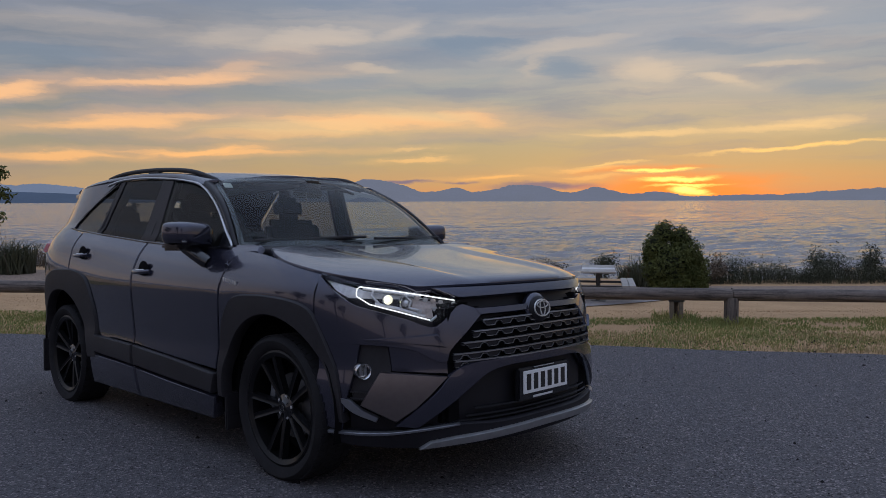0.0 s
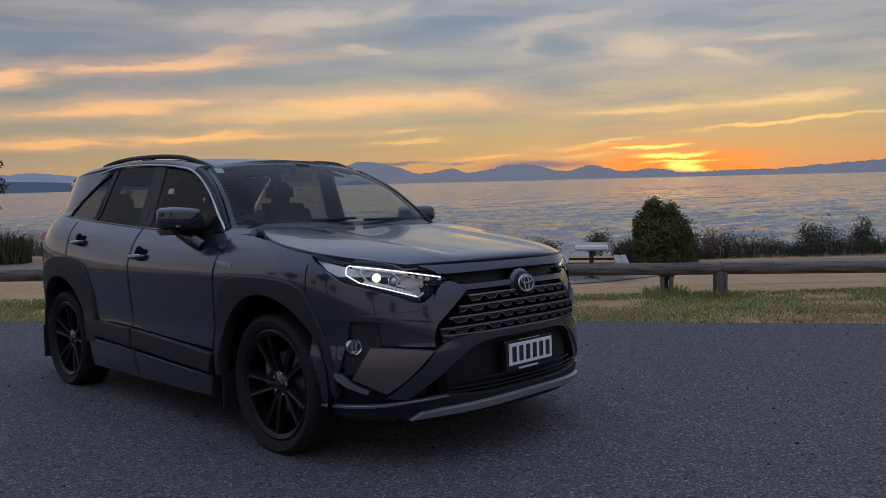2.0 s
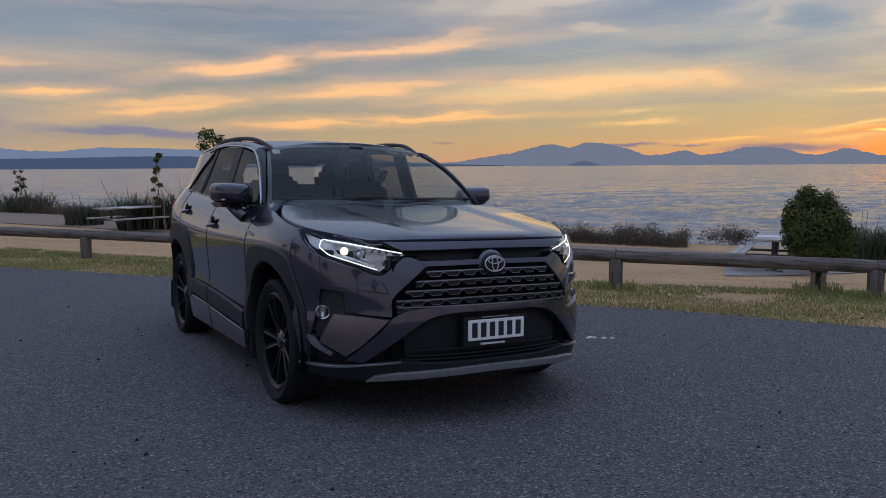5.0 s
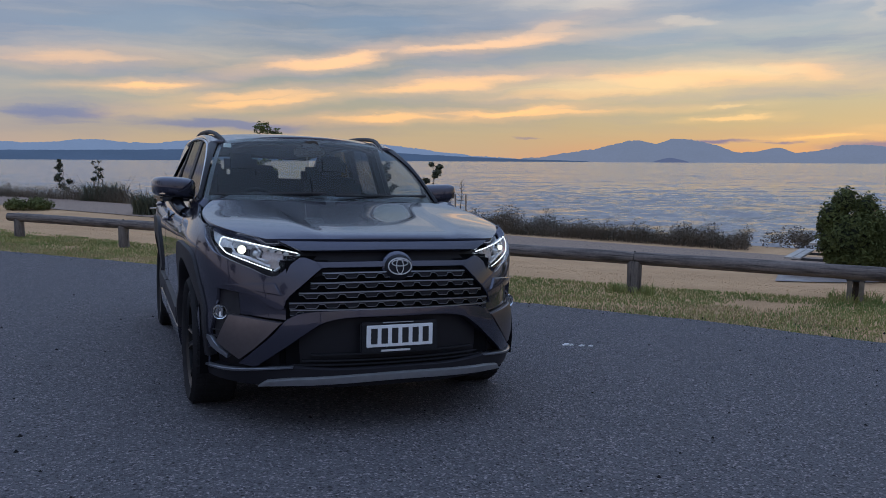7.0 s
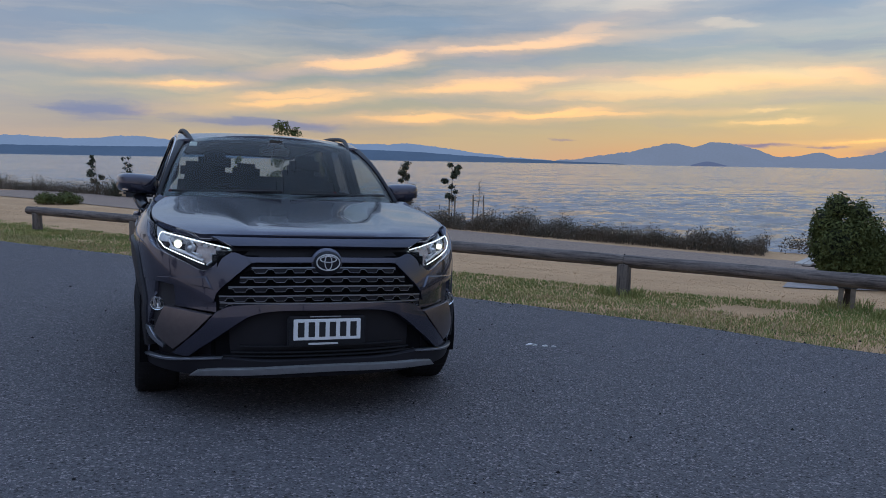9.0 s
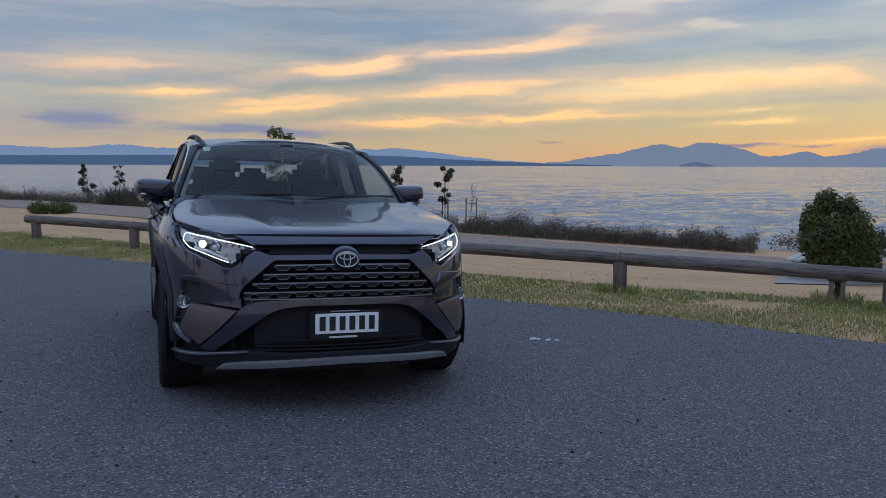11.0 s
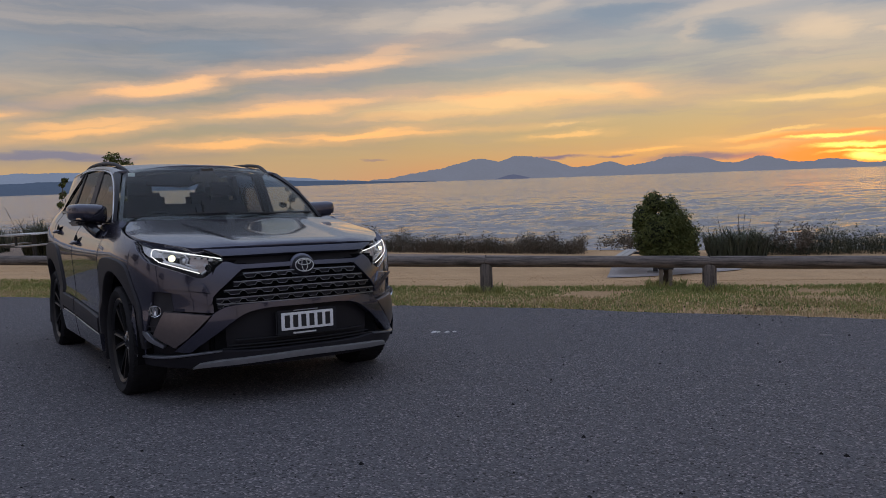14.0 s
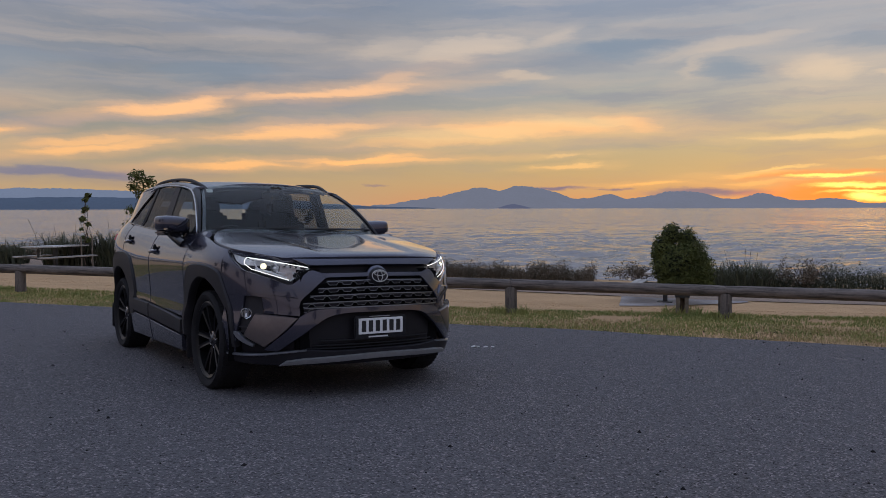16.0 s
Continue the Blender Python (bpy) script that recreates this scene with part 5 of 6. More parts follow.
ws = panel("windscreen", [(-0.995, 0), (0.995, 0)], [(-0.995, 1), (0.995, 1)], screen_at, car, GLASS, n=30, m=14, thick=0.005, lift=-0.004, roll=0.001, label="clear windscreen with dark border")
ws.visible_shadow = False
panel("screen_border", [(-0.97, 0.945), (0.97, 0.945)], [(-0.97, 1.0), (0.97, 1.0)], screen_at, ws, GLOSS, n=30, m=2, thick=0.002, lift=-0.012, roll=0.0)
panel("screen_border", [(-0.97, 0.0), (0.97, 0.0)], [(-0.97, 0.06), (0.97, 0.06)], screen_at, ws, GLOSS, n=30, m=2, thick=0.002, lift=-0.012, roll=0.0)
for s in (-1, 1):
    panel("screen_border", [(s * 0.955, 0.0), (s * 0.99, 0.0)], [(s * 0.955, 1.0), (s * 0.99, 1.0)], screen_at, ws, GLOSS, n=2, m=12, thick=0.002, lift=-0.012, roll=0.0)
ROOF_Z = [(0.99, 1.560), (1.2, 1.588), (1.6, 1.617), (2.0, 1.626), (2.5, 1.618), (3.0, 1.590), (3.35, 1.560)]


def cant(y):
    """Outer edge of the roof: half width and height."""
    return (curve_at([(1.0, 0.545), (1.1, 0.556), (1.4, 0.590), (2.0, 0.600), (2.6, 0.590), (3.35, 0.54)], y),
            curve_at([(1.0, 1.505), (1.1, 1.520), (1.4, 1.572), (2.0, 1.605), (2.6, 1.600), (3.0, 1.575), (3.35, 1.545)], y))


def roof_at(a, y):
    ex, ez = cant(y)
    back = (1.085 - 0.995) * abs(a) ** 2.5 * max(0.0, 1 - (y - 0.995) / 0.6)
    zc = curve_at(ROOF_Z, y)
    return Vector((a * ex, y + back, zc + (ez - zc) * abs(a) ** 2.6))


panel("roof", [(-1, 1.0), (1, 1.0)], [(-1, 3.3), (1, 3.3)], roof_at, car, PAINT, n=24, m=30, thick=0.02, label="graphite roof")
panel("rear_spoiler", [(-1, 3.28), (1, 3.28)], [(-0.95, 3.50), (0.95, 3.50)], lambda a, y: roof_at(a, min(y, 3.3)) + Vector((0, max(0, y - 3.3), -0.05 * max(0, y - 3.3))), car, PAINT, n=16, m=4, thick=0.03)


def pillar_at(f, t):
    """Windscreen pillar between the side window (0) and the screen (1), from its foot (f 0) to the roof (1)."""
    y, z = along([(0.56, 1.118), (0.64, 1.180), (0.86, 1.362), (1.09, 1.486)], f)
    a = Vector((flank(y, z), y, z))
    g = Vector(WS_LOW[3]).lerp(Vector(WS_TOP[3]), f)
    bow = 0.040 * math.sin(math.pi * f)
    b = g + Vector((0, -bow * 0.6, bow))
    return a.lerp(b, t) + Vector((0.016, -0.010, 0.010)) * math.sin(math.pi * t)


def cant_at(y, t):
    """Roof side between the window line (0) and the roof edge (1)."""
    z0 = curve_at([(1.09, 1.486), (1.30, 1.528), (1.55, 1.556), (1.90, 1.580), (2.18, 1.584), (2.6, 1.572), (3.0, 1.55), (3.3, 1.535)], y)
    a = Vector((flank(y, z0), y, z0))
    ex, ez = cant(y)
    return a.lerp(Vector((ex, y, ez)), t) + Vector((0.016, 0, 0.012)) * math.sin(math.pi * t)


# the pillar's dim reflections are put into a near-black colour
both("a_pillar", [(0, 0), (1, 0)], [(0, 1), (1, 1)], pillar_at, material("dark_pillar", (0.012, 0.011, 0.014), 0.30, 0, 0.3, 6, ior=1.28), "windscreen pillar with its dim reflections put in as near-black", n=18, m=6, thick=0.02, roll=0.003)
both("cant_rail", [(1.09, 0), (1.6, 0), (2.3, 0), (3.0, 0), (3.3, 0)], [(1.09, 1), (1.6, 1), (2.3, 1), (3.0, 1), (3.3, 1)], cant_at, PAINT, n=30, m=5, thick=0.02, roll=0.003)
for s in (-1, 1):
    bm = bmesh.new()
    pts = []
    for k in range(41):
        y = 1.045 + 1.62 * k / 40
        h = curve_at([(1.04, -0.026), (1.12, -0.006), (1.35, 0.016), (1.8, 0.024), (2.3, 0.024), (2.55, 0.012), (2.67, -0.006)], y)
        ex, ez = cant(max(y, 1.0))
        pts.append((s * (ex + 0.012), y, ez + h))
    tube(bm, pts, lambda f: 0.015 if 0.03 < f < 0.97 else 0.010, 8)
    smooth(part("roof_rail", bm, PLASTIC, car, "black roof rail"), 60)
    for y in (1.85,):
        bm = bmesh.new()
        ex, ez = cant(y)
        box(bm, (0.03, 0.16, 0.04), (s * (ex + 0.010), y, ez + 0.002), 0.008)
        part("rail_foot", bm, PLASTIC, car, "black roof rail foot")

# ---- mirrors, handles, badges, wipers ----
for s in (-1, 1):
    mirror = new("door_mirror")
    mirror.parent = car
    mirror["label"] = "graphite door mirror on a black arm"
    bm = bmesh.new()
    bmesh.ops.create_uvsphere(bm, u_segments=28, v_segments=18, radius=1.0)
    for v in bm.verts:
        c = v.co
        for k in range(3):
            c[k] = math.copysign(abs(c[k]) ** 0.48, c[k])
        c.y = max(c.y, -1.0) if c.y < 0 else c.y * 0.42
        taper = 1 - 0.16 * (c.x * 0.5 + 0.5)
        c.z *= taper
        c.x, c.y, c.z = c.x * 0.124, c.y * 0.135, c.z * 0.075 + (0.010 * c.x)
    top = smooth(part("mirror_cap", bm, PAINT, mirror), 60)
    top.matrix_local = pose(s * 0.925, 0.850, 1.185, 0, 0, s * -14) @ Matrix.Diagonal((s, 1, 1, 1))
    if s < 0:
        top.data.flip_normals()
    bm = bmesh.new()
    box(bm, (0.205, 0.15, 0.045), (s * 0.920, 0.853, 1.120), 0.016, pose(0, 0, 0, 0, 0, s * -14))
    smooth(part("mirror_base", bm, GLOSS, mirror), 60)
    bm = bmesh.new()
    box(bm, (0.135, 0.006, 0.010), (s * 0.948, 0.728, 1.146), 0.003, pose(0, 0, 0, 0, 0, s * -18))
    part("mirror_indicator", bm, CHROME, mirror, "pale indicator strip")
    bm = bmesh.new()
    box(bm, (0.170, 0.006, 0.115), (s * 0.922, 0.912, 1.185), 0.003, pose(0, 0, 0, 0, 0, s * -14))
    part("mirror_glass", bm, CHROME, mirror, "mirror glass")
    bm = bmesh.new()
    tube(bm, [(s * 0.915, 0.830, 1.115), (s * 0.898, 0.760, 1.075), (s * 0.880, 0.715, 1.045), (s * 0.865, 0.690, 1.030)], lambda f: 0.042 - 0.006 * f, 10)
    smooth(part("mirror_arm", bm, GLOSS, mirror), 60)
    for y, z in ((1.40, 0.972), (2.36, 1.062)):
        handle = new("door_handle")
        handle.parent = car
        handle["label"] = "graphite door handle over a dark disc for its shaded recess"
        x = flank(y, z)
        bm = bmesh.new()
        pts = [(s * (flank(y - 0.10 + 0.2 * k / 8, z) + 0.006 + 0.030 * math.sin(math.pi * k / 8) ** 0.6), y - 0.10 + 0.2 * k / 8, z - 0.006 * math.sin(math.pi * k / 8)) for k in range(9)]
        tube(bm, pts, 0.013, 8)
        smooth(part("handle_bar", bm, PAINT, handle), 60)
        # shade of the hollow behind the handle, drawn as a raised dark disc
        bm = bmesh.new()
        lathe(bm, [(0.0, 0.012), (0.042, 0.012), (0.054, 0.004), (0.058, 0.0)], 20, "x")
        bmesh.ops.transform(bm, matrix=Matrix.Translation((s * x, y - 0.01, z + 0.006)) @ Matrix.Diagonal((s * 0.6, 1.25, 0.95, 1)), verts=bm.verts)
        bmesh.ops.recalc_face_normals(bm, faces=bm.faces)
        smooth(part("handle_recess", bm, DARK, handle), 60)
        bm = bmesh.new()
        tube(bm, [(s * (x + 0.020), y - 0.06, z + 0.011), (s * (x + 0.038), y, z + 0.008), (s * (x + 0.020), y + 0.06, z + 0.011)], 0.0035, 6)
        part("handle_trim", bm, CHROME, handle, "bright handle trim")
    bm = bmesh.new()
    for k in range(6):
        y, z = 0.445 - 0.024 * k, 0.950 - 0.003 * k
        box(bm, (0.006, 0.015, 0.021 if k else 0.022), (s * (flank(y, z) + 0.003), y, z), 0.001)
    part("wing_badge", bm, SATIN, car, "small chrome lettering bars on the wing")
    # wiper
    bm = bmesh.new()
    a = screen_at(-0.90 if s < 0 else 0.02, 0.035)
    b = screen_at(-0.05 if s < 0 else 0.86, 0.055)
    tube(bm, [a + Vector((0, -0.012, 0.012)), (a + b) / 2 + Vector((0, -0.03, 0.012)), b + Vector((0, -0.012, 0.012))], 0.009, 6)
    part("wiper", bm, PLASTIC, car, "black windscreen wiper")

# ---- cabin ----
panel("headlining", [(-0.95, 1.06), (0.95, 1.06)], [(-0.95, 3.25), (0.95, 3.25)], roof_at, car, CABIN, n=12, m=10, lift=-0.045, thick=0.01)
bm = bmesh.new()
box(bm, (1.44, 0.42, 0.16), (0, 0.70, 1.03), 0.05)
box(bm, (0.42, 0.16, 0.08), (-0.36, 0.62, 1.10), 0.03)
smooth(part("dashboard", bm, CABIN, car, "black dashboard"), 50)
bm = bmesh.new()
pts = [(0.185 * math.cos(2 * math.pi * k / 24), 0.185 * math.sin(2 * math.pi * k / 24), 0) for k in range(25)]
tube(bm, pts, 0.015, 8, False)
box(bm, (0.34, 0.05, 0.03), (0, 0, -0.01), 0.01)
box(bm, (0.10, 0.12, 0.04), (0, -0.02, -0.01), 0.015)
bmesh.ops.transform(bm, matrix=pose(-0.36, 0.98, 1.02, 65, 0, 0), verts=bm.verts)
smooth(part("steering_wheel", bm, CABIN, car, "black steering wheel"), 60)


def seat(x, y, wide=0.50, head=1):
    st = new("seat")
    st.parent = car
    st["label"] = "dark cloth car seat with headrest"
    bm = bmesh.new()
    box(bm, (wide, 0.50, 0.16), (x, y, 0.70), 0.05)
    smooth(part("seat_cushion", bm, CABIN, st), 60)
    bm = bmesh.new()
    box(bm, (wide, 0.14, 0.62), (0, 0, 0), 0.055)
    for v in bm.verts:
        v.co.x *= 1 - 0.22 * max(0.0, v.co.z + 0.05)
    bmesh.ops.transform(bm, matrix=pose(x, y + 0.33, 1.00, -14, 0, 0), verts=bm.verts)
    smooth(part("seat_back", bm, CABIN, st), 60)
    for k in range(head):
        bm = bmesh.new()
        box(bm, (0.25, 0.10, 0.17), (0, 0, 0), 0.045)
        bmesh.ops.transform(bm, matrix=pose(x + (k - (head - 1) / 2) * 0.46, y + 0.44, 1.385 - (0.05 if head > 1 else 0), -10, 0, 0), verts=bm.verts)
        smooth(part("headrest", bm, CABIN, st), 60)
        for dx in (-0.05, 0.05):
            bm = bmesh.new()
            tube(bm, [(x + (k - (head - 1) / 2) * 0.46 + dx, y + 0.425, 1.24), (x + (k - (head - 1) / 2) * 0.46 + dx, y + 0.435, 1.34)], 0.006, 6)
            part("headrest_post", bm, CHROME, st)


seat(-0.36, 1.30), seat(0.36, 1.30), seat(0.0, 2.28, 1.30, 3)
bm = bmesh.new()
box(bm, (0.22, 0.03, 0.065), (0, 0.985, 1.455), 0.012)
box(bm, (0.12, 0.10, 0.06), (0, 0.955, 1.500), 0.015)
smooth(part("interior_mirror", bm, GLOSS, car, "interior mirror and camera housing"), 60)
bm = bmesh.new()
tube(bm, [(-0.02, 0.97, 1.46), (-0.02, 0.975, 1.39)], 0.004, 5)
part("mirror_hanger", bm, CHROME, car)
bm = bmesh.new()
box(bm, (0.05, 0.002, 0.05), (0, 0, 0))
bmesh.ops.transform(bm, matrix=Matrix.Translation(screen_at(-0.88, 0.88) + Vector((0, 0.012, -0.01))) @ pose(0, 0, 0, -55, 0, -10), verts=bm.verts)
part("screen_sticker", bm, material("label_pale", (0.55, 0.58, 0.52), 0.7), car, "pale paper label inside the windscreen")
for s in (-1, 1):
    for y0, z0, y1, z1 in ((1.57, 1.15, 1.52, 1.53), (2.32, 1.20, 2.2, 1.55)):
        bm = bmesh.new()
        tube(bm, [(s * (flank(y0, z0) - 0.05), y0, z0), (s * (flank(y1, z1) - 0.05), y1, z1)], 0.04, 6)
        part("pillar_trim", bm, CABIN, car)
    panel("door_card", [(0.56, 0.55), (2.5, 0.62)], [(0.60, 1.09), (2.5, 1.18)], side, car, CABIN, n=12, m=5, lift=-0.09, thick=0.02, mirror=s, label="dark door lining")


# ---- wheels ----
def wheel_parts(wh):
    bm = bmesh.new()
    R, r = 0.348, 0.272
    lathe(bm, [(r, -0.085), (r + 0.02, -0.108), (r + 0.05, -0.116), (R - 0.022, -0.112), (R - 0.006, -0.098), (R, -0.07), (R, 0.07), (R - 0.006, 0.098), (R - 0.022, 0.112), (r + 0.05, 0.116), (r + 0.02, 0.108), (r, 0.085)], 56, "x")
    tyre = smooth(part("tyre", bm, RUBBER, wh, "black rubber tyre"), 40)
    bm = bmesh.new()
    for k in range(56):
        a = 2 * math.pi * (k + 0.5) / 56
        for x, skew in ((-0.085, 0.35), (-0.03, -0.3), (0.03, 0.3), (0.085, -0.35)):
            box(bm, (0.040, 0.030, 0.005), (0, 0, 0), 0, pose(x * 0.9, 0, 0) @ Matrix.Rotation(a, 4, "X") @ pose(0, 0, R - 0.0005, 0, 0, 40 * skew))
    part("tread", bm, RUBBER, tyre)
    bm = bmesh.new()
    lathe(bm, [(0.262, 0.09), (0.250, 0.05), (0.240, -0.04), (0.244, -0.085), (0.266, -0.098), (0.276, -0.094), (0.275, -0.082)], 56, "x")
    bmesh.ops.recalc_face_normals(bm, faces=bm.faces)
    rim = smooth(part("rim", bm, RIM, wh, "gloss black alloy rim with ten split spokes"), 40)
    for k in range(10):
        a0 = 2 * math.pi * k / 10 + (0.10 if k % 2 else -0.10)
        bm = bmesh.new()
        prev = None
        for i in range(9):
            f = i / 8
            rr = 0.045 + 0.212 * f
            half = 0.019 - 0.006 * f + 0.006 * f * f
            x = -0.055 - 0.035 * f ** 0.7
            ring = [bm.verts.new((x + dx, rr * math.cos(a0) + w * math.sin(a0), rr * math.sin(a0) - w * math.cos(a0))) for w, dx in ((-half, 0.03), (-half * 0.75, 0.0), (-half * 0.2, 0.006), (half * 0.2, 0.006), (half * 0.75, 0.0), (half, 0.03))]
            if prev:
                for j in range(5):
                    bm.faces.new((prev[j], prev[j + 1], ring[j + 1], ring[j]))
            prev = ring
        bmesh.ops.recalc_face_normals(bm, faces=bm.faces)
        smooth(part("spoke", bm, RIM, rim), 35)
    bm = bmesh.new()
    lathe(bm, [(0.0, -0.075), (0.026, -0.074), (0.034, -0.066), (0.062, -0.058), (0.07, -0.04), (0.07, 0.0)], 28, "x")
    bmesh.ops.recalc_face_normals(bm, faces=bm.faces)
    smooth(part("hub_cap", bm, GLOSS, rim, "black hub cap"), 40)
    bm = bmesh.new()
    for k in range(24):
        a, b = 2 * math.pi * k / 24, 2 * math.pi * (k + 1) / 24
        va = [bm.verts.new((-0.0768, q * math.cos(t), q * 0.72 * math.sin(t))) for q, t in ((0.022, a), (0.017, a), (0.017, b), (0.022, b))]
        bm.faces.new(va)
    bmesh.ops.solidify(bm, geom=bm.faces[:], thickness=0.001)
    part("hub_mark", bm, SATIN, rim, "plain oval hub mark")
    for k in range(5):
        a = 2 * math.pi * (k + 0.25) / 5
        bm = bmesh.new()
        lathe(bm, [(0.0, -0.062), (0.009, -0.061), (0.011, -0.05), (0.011, -0.03)], 6, "x")
        bmesh.ops.translate(bm, vec=(0, 0.052 * math.cos(a), 0.052 * math.sin(a)), verts=bm.verts)
        part("wheel_nut", bm, SATIN, rim)
    bm = bmesh.new()
    lathe(bm, [(0.06, -0.01), (0.155, -0.01), (0.158, 0.0), (0.155, 0.012), (0.06, 0.012)], 40, "x")
    bmesh.ops.recalc_face_normals(bm, faces=bm.faces)
    smooth(part("brake_disc", bm, DISC, wh, "grey brake disc"), 40)
    bm = bmesh.new()
    box(bm, (0.07, 0.07, 0.17), (0.0, 0.145, 0.02), 0.015)
    smooth(part("brake_caliper", bm, GREYTRIM, wh, "grey brake caliper"), 40)
    bm = bmesh.new()
    lathe(bm, [(0.0, 0.05), (0.235, 0.05)], 30, "x")
    part("inner_shield", bm, DARK, wh)


wheel = new("wheel")
wheel.parent = car
wheel["label"] = "black alloy wheel with low tyre"
wheel_parts(wheel)
wheel.matrix_local = pose(-0.795, 0.0, 0.348, 12, 0, 0)
for s, y, turn in ((-1, 2.69, 40), (1, 0.0, 77), (1, 2.69, 5)):
    made = {}
    for o in (wheel, *wheel.children_recursive):
        made[o] = o.copy()
        scene.collection.objects.link(made[o])
        made[o].parent = made.get(o.parent, o.parent)
        made[o].matrix_parent_inverse = o.matrix_parent_inverse
    made[wheel].matrix_basis = pose(s * 0.795, y, 0.348, 0, 0, 180 if s > 0 else 0) @ pose(0, 0, 0, turn, 0, 0)


# ---- picnic tables ----
def picnic_table(x, y, turn, group):
    tb = thing("picnic_table", pose(x, y, ground_height(x, y), 0, 0, turn), "slatted picnic table with attached benches on a steel pedestal", "picnic table", group)
    bm = bmesh.new()
    box(bm, (0.10, 0.10, 0.70), (0, 0, 0.35), 0.008)
    box(bm, (0.34, 0.34, 0.02), (0, 0, 0.03), 0.004)
    part("pedestal", bm, STEEL, tb, "dark steel pedestal")
    for yy in (-0.55, 0.55):
        bm = bmesh.new()
        box(bm, (1.45, 0.06, 0.05), (0, yy, 0.40), 0.006)
        box(bm, (0.06, 0.06, 0.32), (0, yy, 0.56), 0.006)
        part("bench_arm", bm, STEEL, tb, "dark steel bench arm")
        bm = bmesh.new()
        box(bm, (0.68, 0.06, 0.035), (0, yy, 0.712), 0.005)
        part("top_bearer", bm, STEEL, tb)
    bm = bmesh.new()
    box(bm, (0.07, 1.2, 0.06), (0, 0, 0.40), 0.006)
    part("spine", bm, STEEL, tb)
    made = {}
    for k in range(12):
        mat = WHITE_BOARD if 4 <= k < 7 else BOARD
        if mat.name in made:
            ob = new("table_slat", made[mat.name])
            ob.parent = tb
        else:
            bm = bmesh.new()
            box(bm, (0.74, 0.140, 0.038), (0, 0, 0), 0.005)
            ob = part("table_slat", bm, mat, tb)
            made[mat.name] = ob.data
        ob.location = (0, -0.825 + 0.15 * k, 0.75)
    for xx in (-0.66, 0.66):
        for k, dx in enumerate((-0.075, 0.075)):
            bm = bmesh.new()
            box(bm, (0.14, 1.78, 0.036), (xx + dx, 0, 0.445), 0.005)
            part("bench_plank", bm, BOARD, tb)
    return tb


picnic_table(12.10, 6.61, -57, "picnic tables")
picnic_table(1.0, 20.9, -66, "picnic tables")
pad = sheet("pavement_pad", steps(-5.0, -2.0, 8), [11.5, 13.0, 14.45], 0.02, CONCRETE,
            lambda u, far, near: 0.0 if far else (0.92 if near else 0.46) * (-2.05 - u))
tagged(pad, "concrete pad under the picnic table", "concrete pad", kind="structure")


# ---- plants ----
def leaf_cloud(centres, radii, count, size, seed, ragged=0.35, aspect=0.45, up=0.3, floor=None):
    """Leaves as small bent quads scattered in overlapping uneven lumps."""
    rng = np.random.default_rng(seed)
    verts, faces = [], []
    centres, radii = np.array(centres, float), np.array(radii, float)
    share = np.prod(radii, axis=1) ** (2 / 3)
    which = rng.choice(len(centres), count, p=share / share.sum())
    d = rng.normal(size=(count, 3))
    d /= np.linalg.norm(d, axis=1, keepdims=True)
    r = 1 - ragged * rng.random(count) ** 1.6
    lump = np.array([noise.noise(Vector(v * 2.3) + Vector((seed, 0, 0))) for v in d])
    pos = centres[which] + d * radii[which] * (r * (1 + 0.30 * lump))[:, None]
    if floor is not None:
        pos[:, 2] = np.maximum(pos[:, 2], floor + 0.02 * rng.random(count))
    nrm = d + rng.normal(size=(count, 3)) * 0.7
    nrm[:, 2] += up
    nrm /= np.linalg.norm(nrm, axis=1, keepdims=True)
    t = np.cross(nrm, rng.normal(size=(count, 3)))
    t /= np.linalg.norm(t, axis=1, keepdims=True)
    b = np.cross(nrm, t)
    s = size * (0.6 + 0.8 * rng.random(count))
    for k in range(count):
        p, a, c, n_ = pos[k], t[k] * s[k], b[k] * s[k] * aspect, nrm[k] * s[k] * 0.15
        i = len(verts)
        verts += [p - a, p - c + n_, p + a, p + c + n_]
        faces += [(i, i + 1, i + 2), (i, i + 2, i + 3)]
    return [tuple(v) for v in verts], faces


def blades(bases, heights, width, lean, rng, bend=0.35):
    """Grass or flax blades: two segments that bend over."""
    verts, faces = [], []
    n = len(bases)
    ang = rng.random(n) * 2 * math.pi
    ln = lean * (0.3 + rng.random(n))
    for k in range(n):
        x, y, z = bases[k]
        h = heights[k]
        w = width * (0.6 + 0.7 * rng.random())
        c, s = math.cos(ang[k]), math.sin(ang[k])
        face = rng.random() * math.pi
        wx, wy = w * math.cos(face), w * math.sin(face)
        l1, l2 = ln[k] * h * 0.35, ln[k] * h
        i = len(verts)
        verts += [(x - wx, y - wy, z), (x + wx, y + wy, z), (x + c * l1 + wx * 0.8, y + s * l1 + wy * 0.8, z + h * 0.6), (x + c * l1 - wx * 0.8, y + s * l1 - wy * 0.8, z + h * 0.6),
                  (x + c * l2, y + s * l2, z + h * (1 - bend * ln[k]))]
        faces += [(i, i + 1, i + 2, i + 3), (i + 3, i + 2, i + 4)]
    return verts, faces


def limb(bm, a, b, r0, r1, seed, wobble=0.06):
    pts = []
    a, b = Vector(a), Vector(b)
    for k in range(6):
        f = k / 5
        p = a.lerp(b, f)
        w = wobble * (b - a).length * math.sin(math.pi * f)
        pts.append(p + Vector((noise.noise((seed, f * 2, 0)), noise.noise((seed, f * 2, 7)), 0)) * w)
    tube(bm, pts, lambda f: r0 + (r1 - r0) * f, 6)


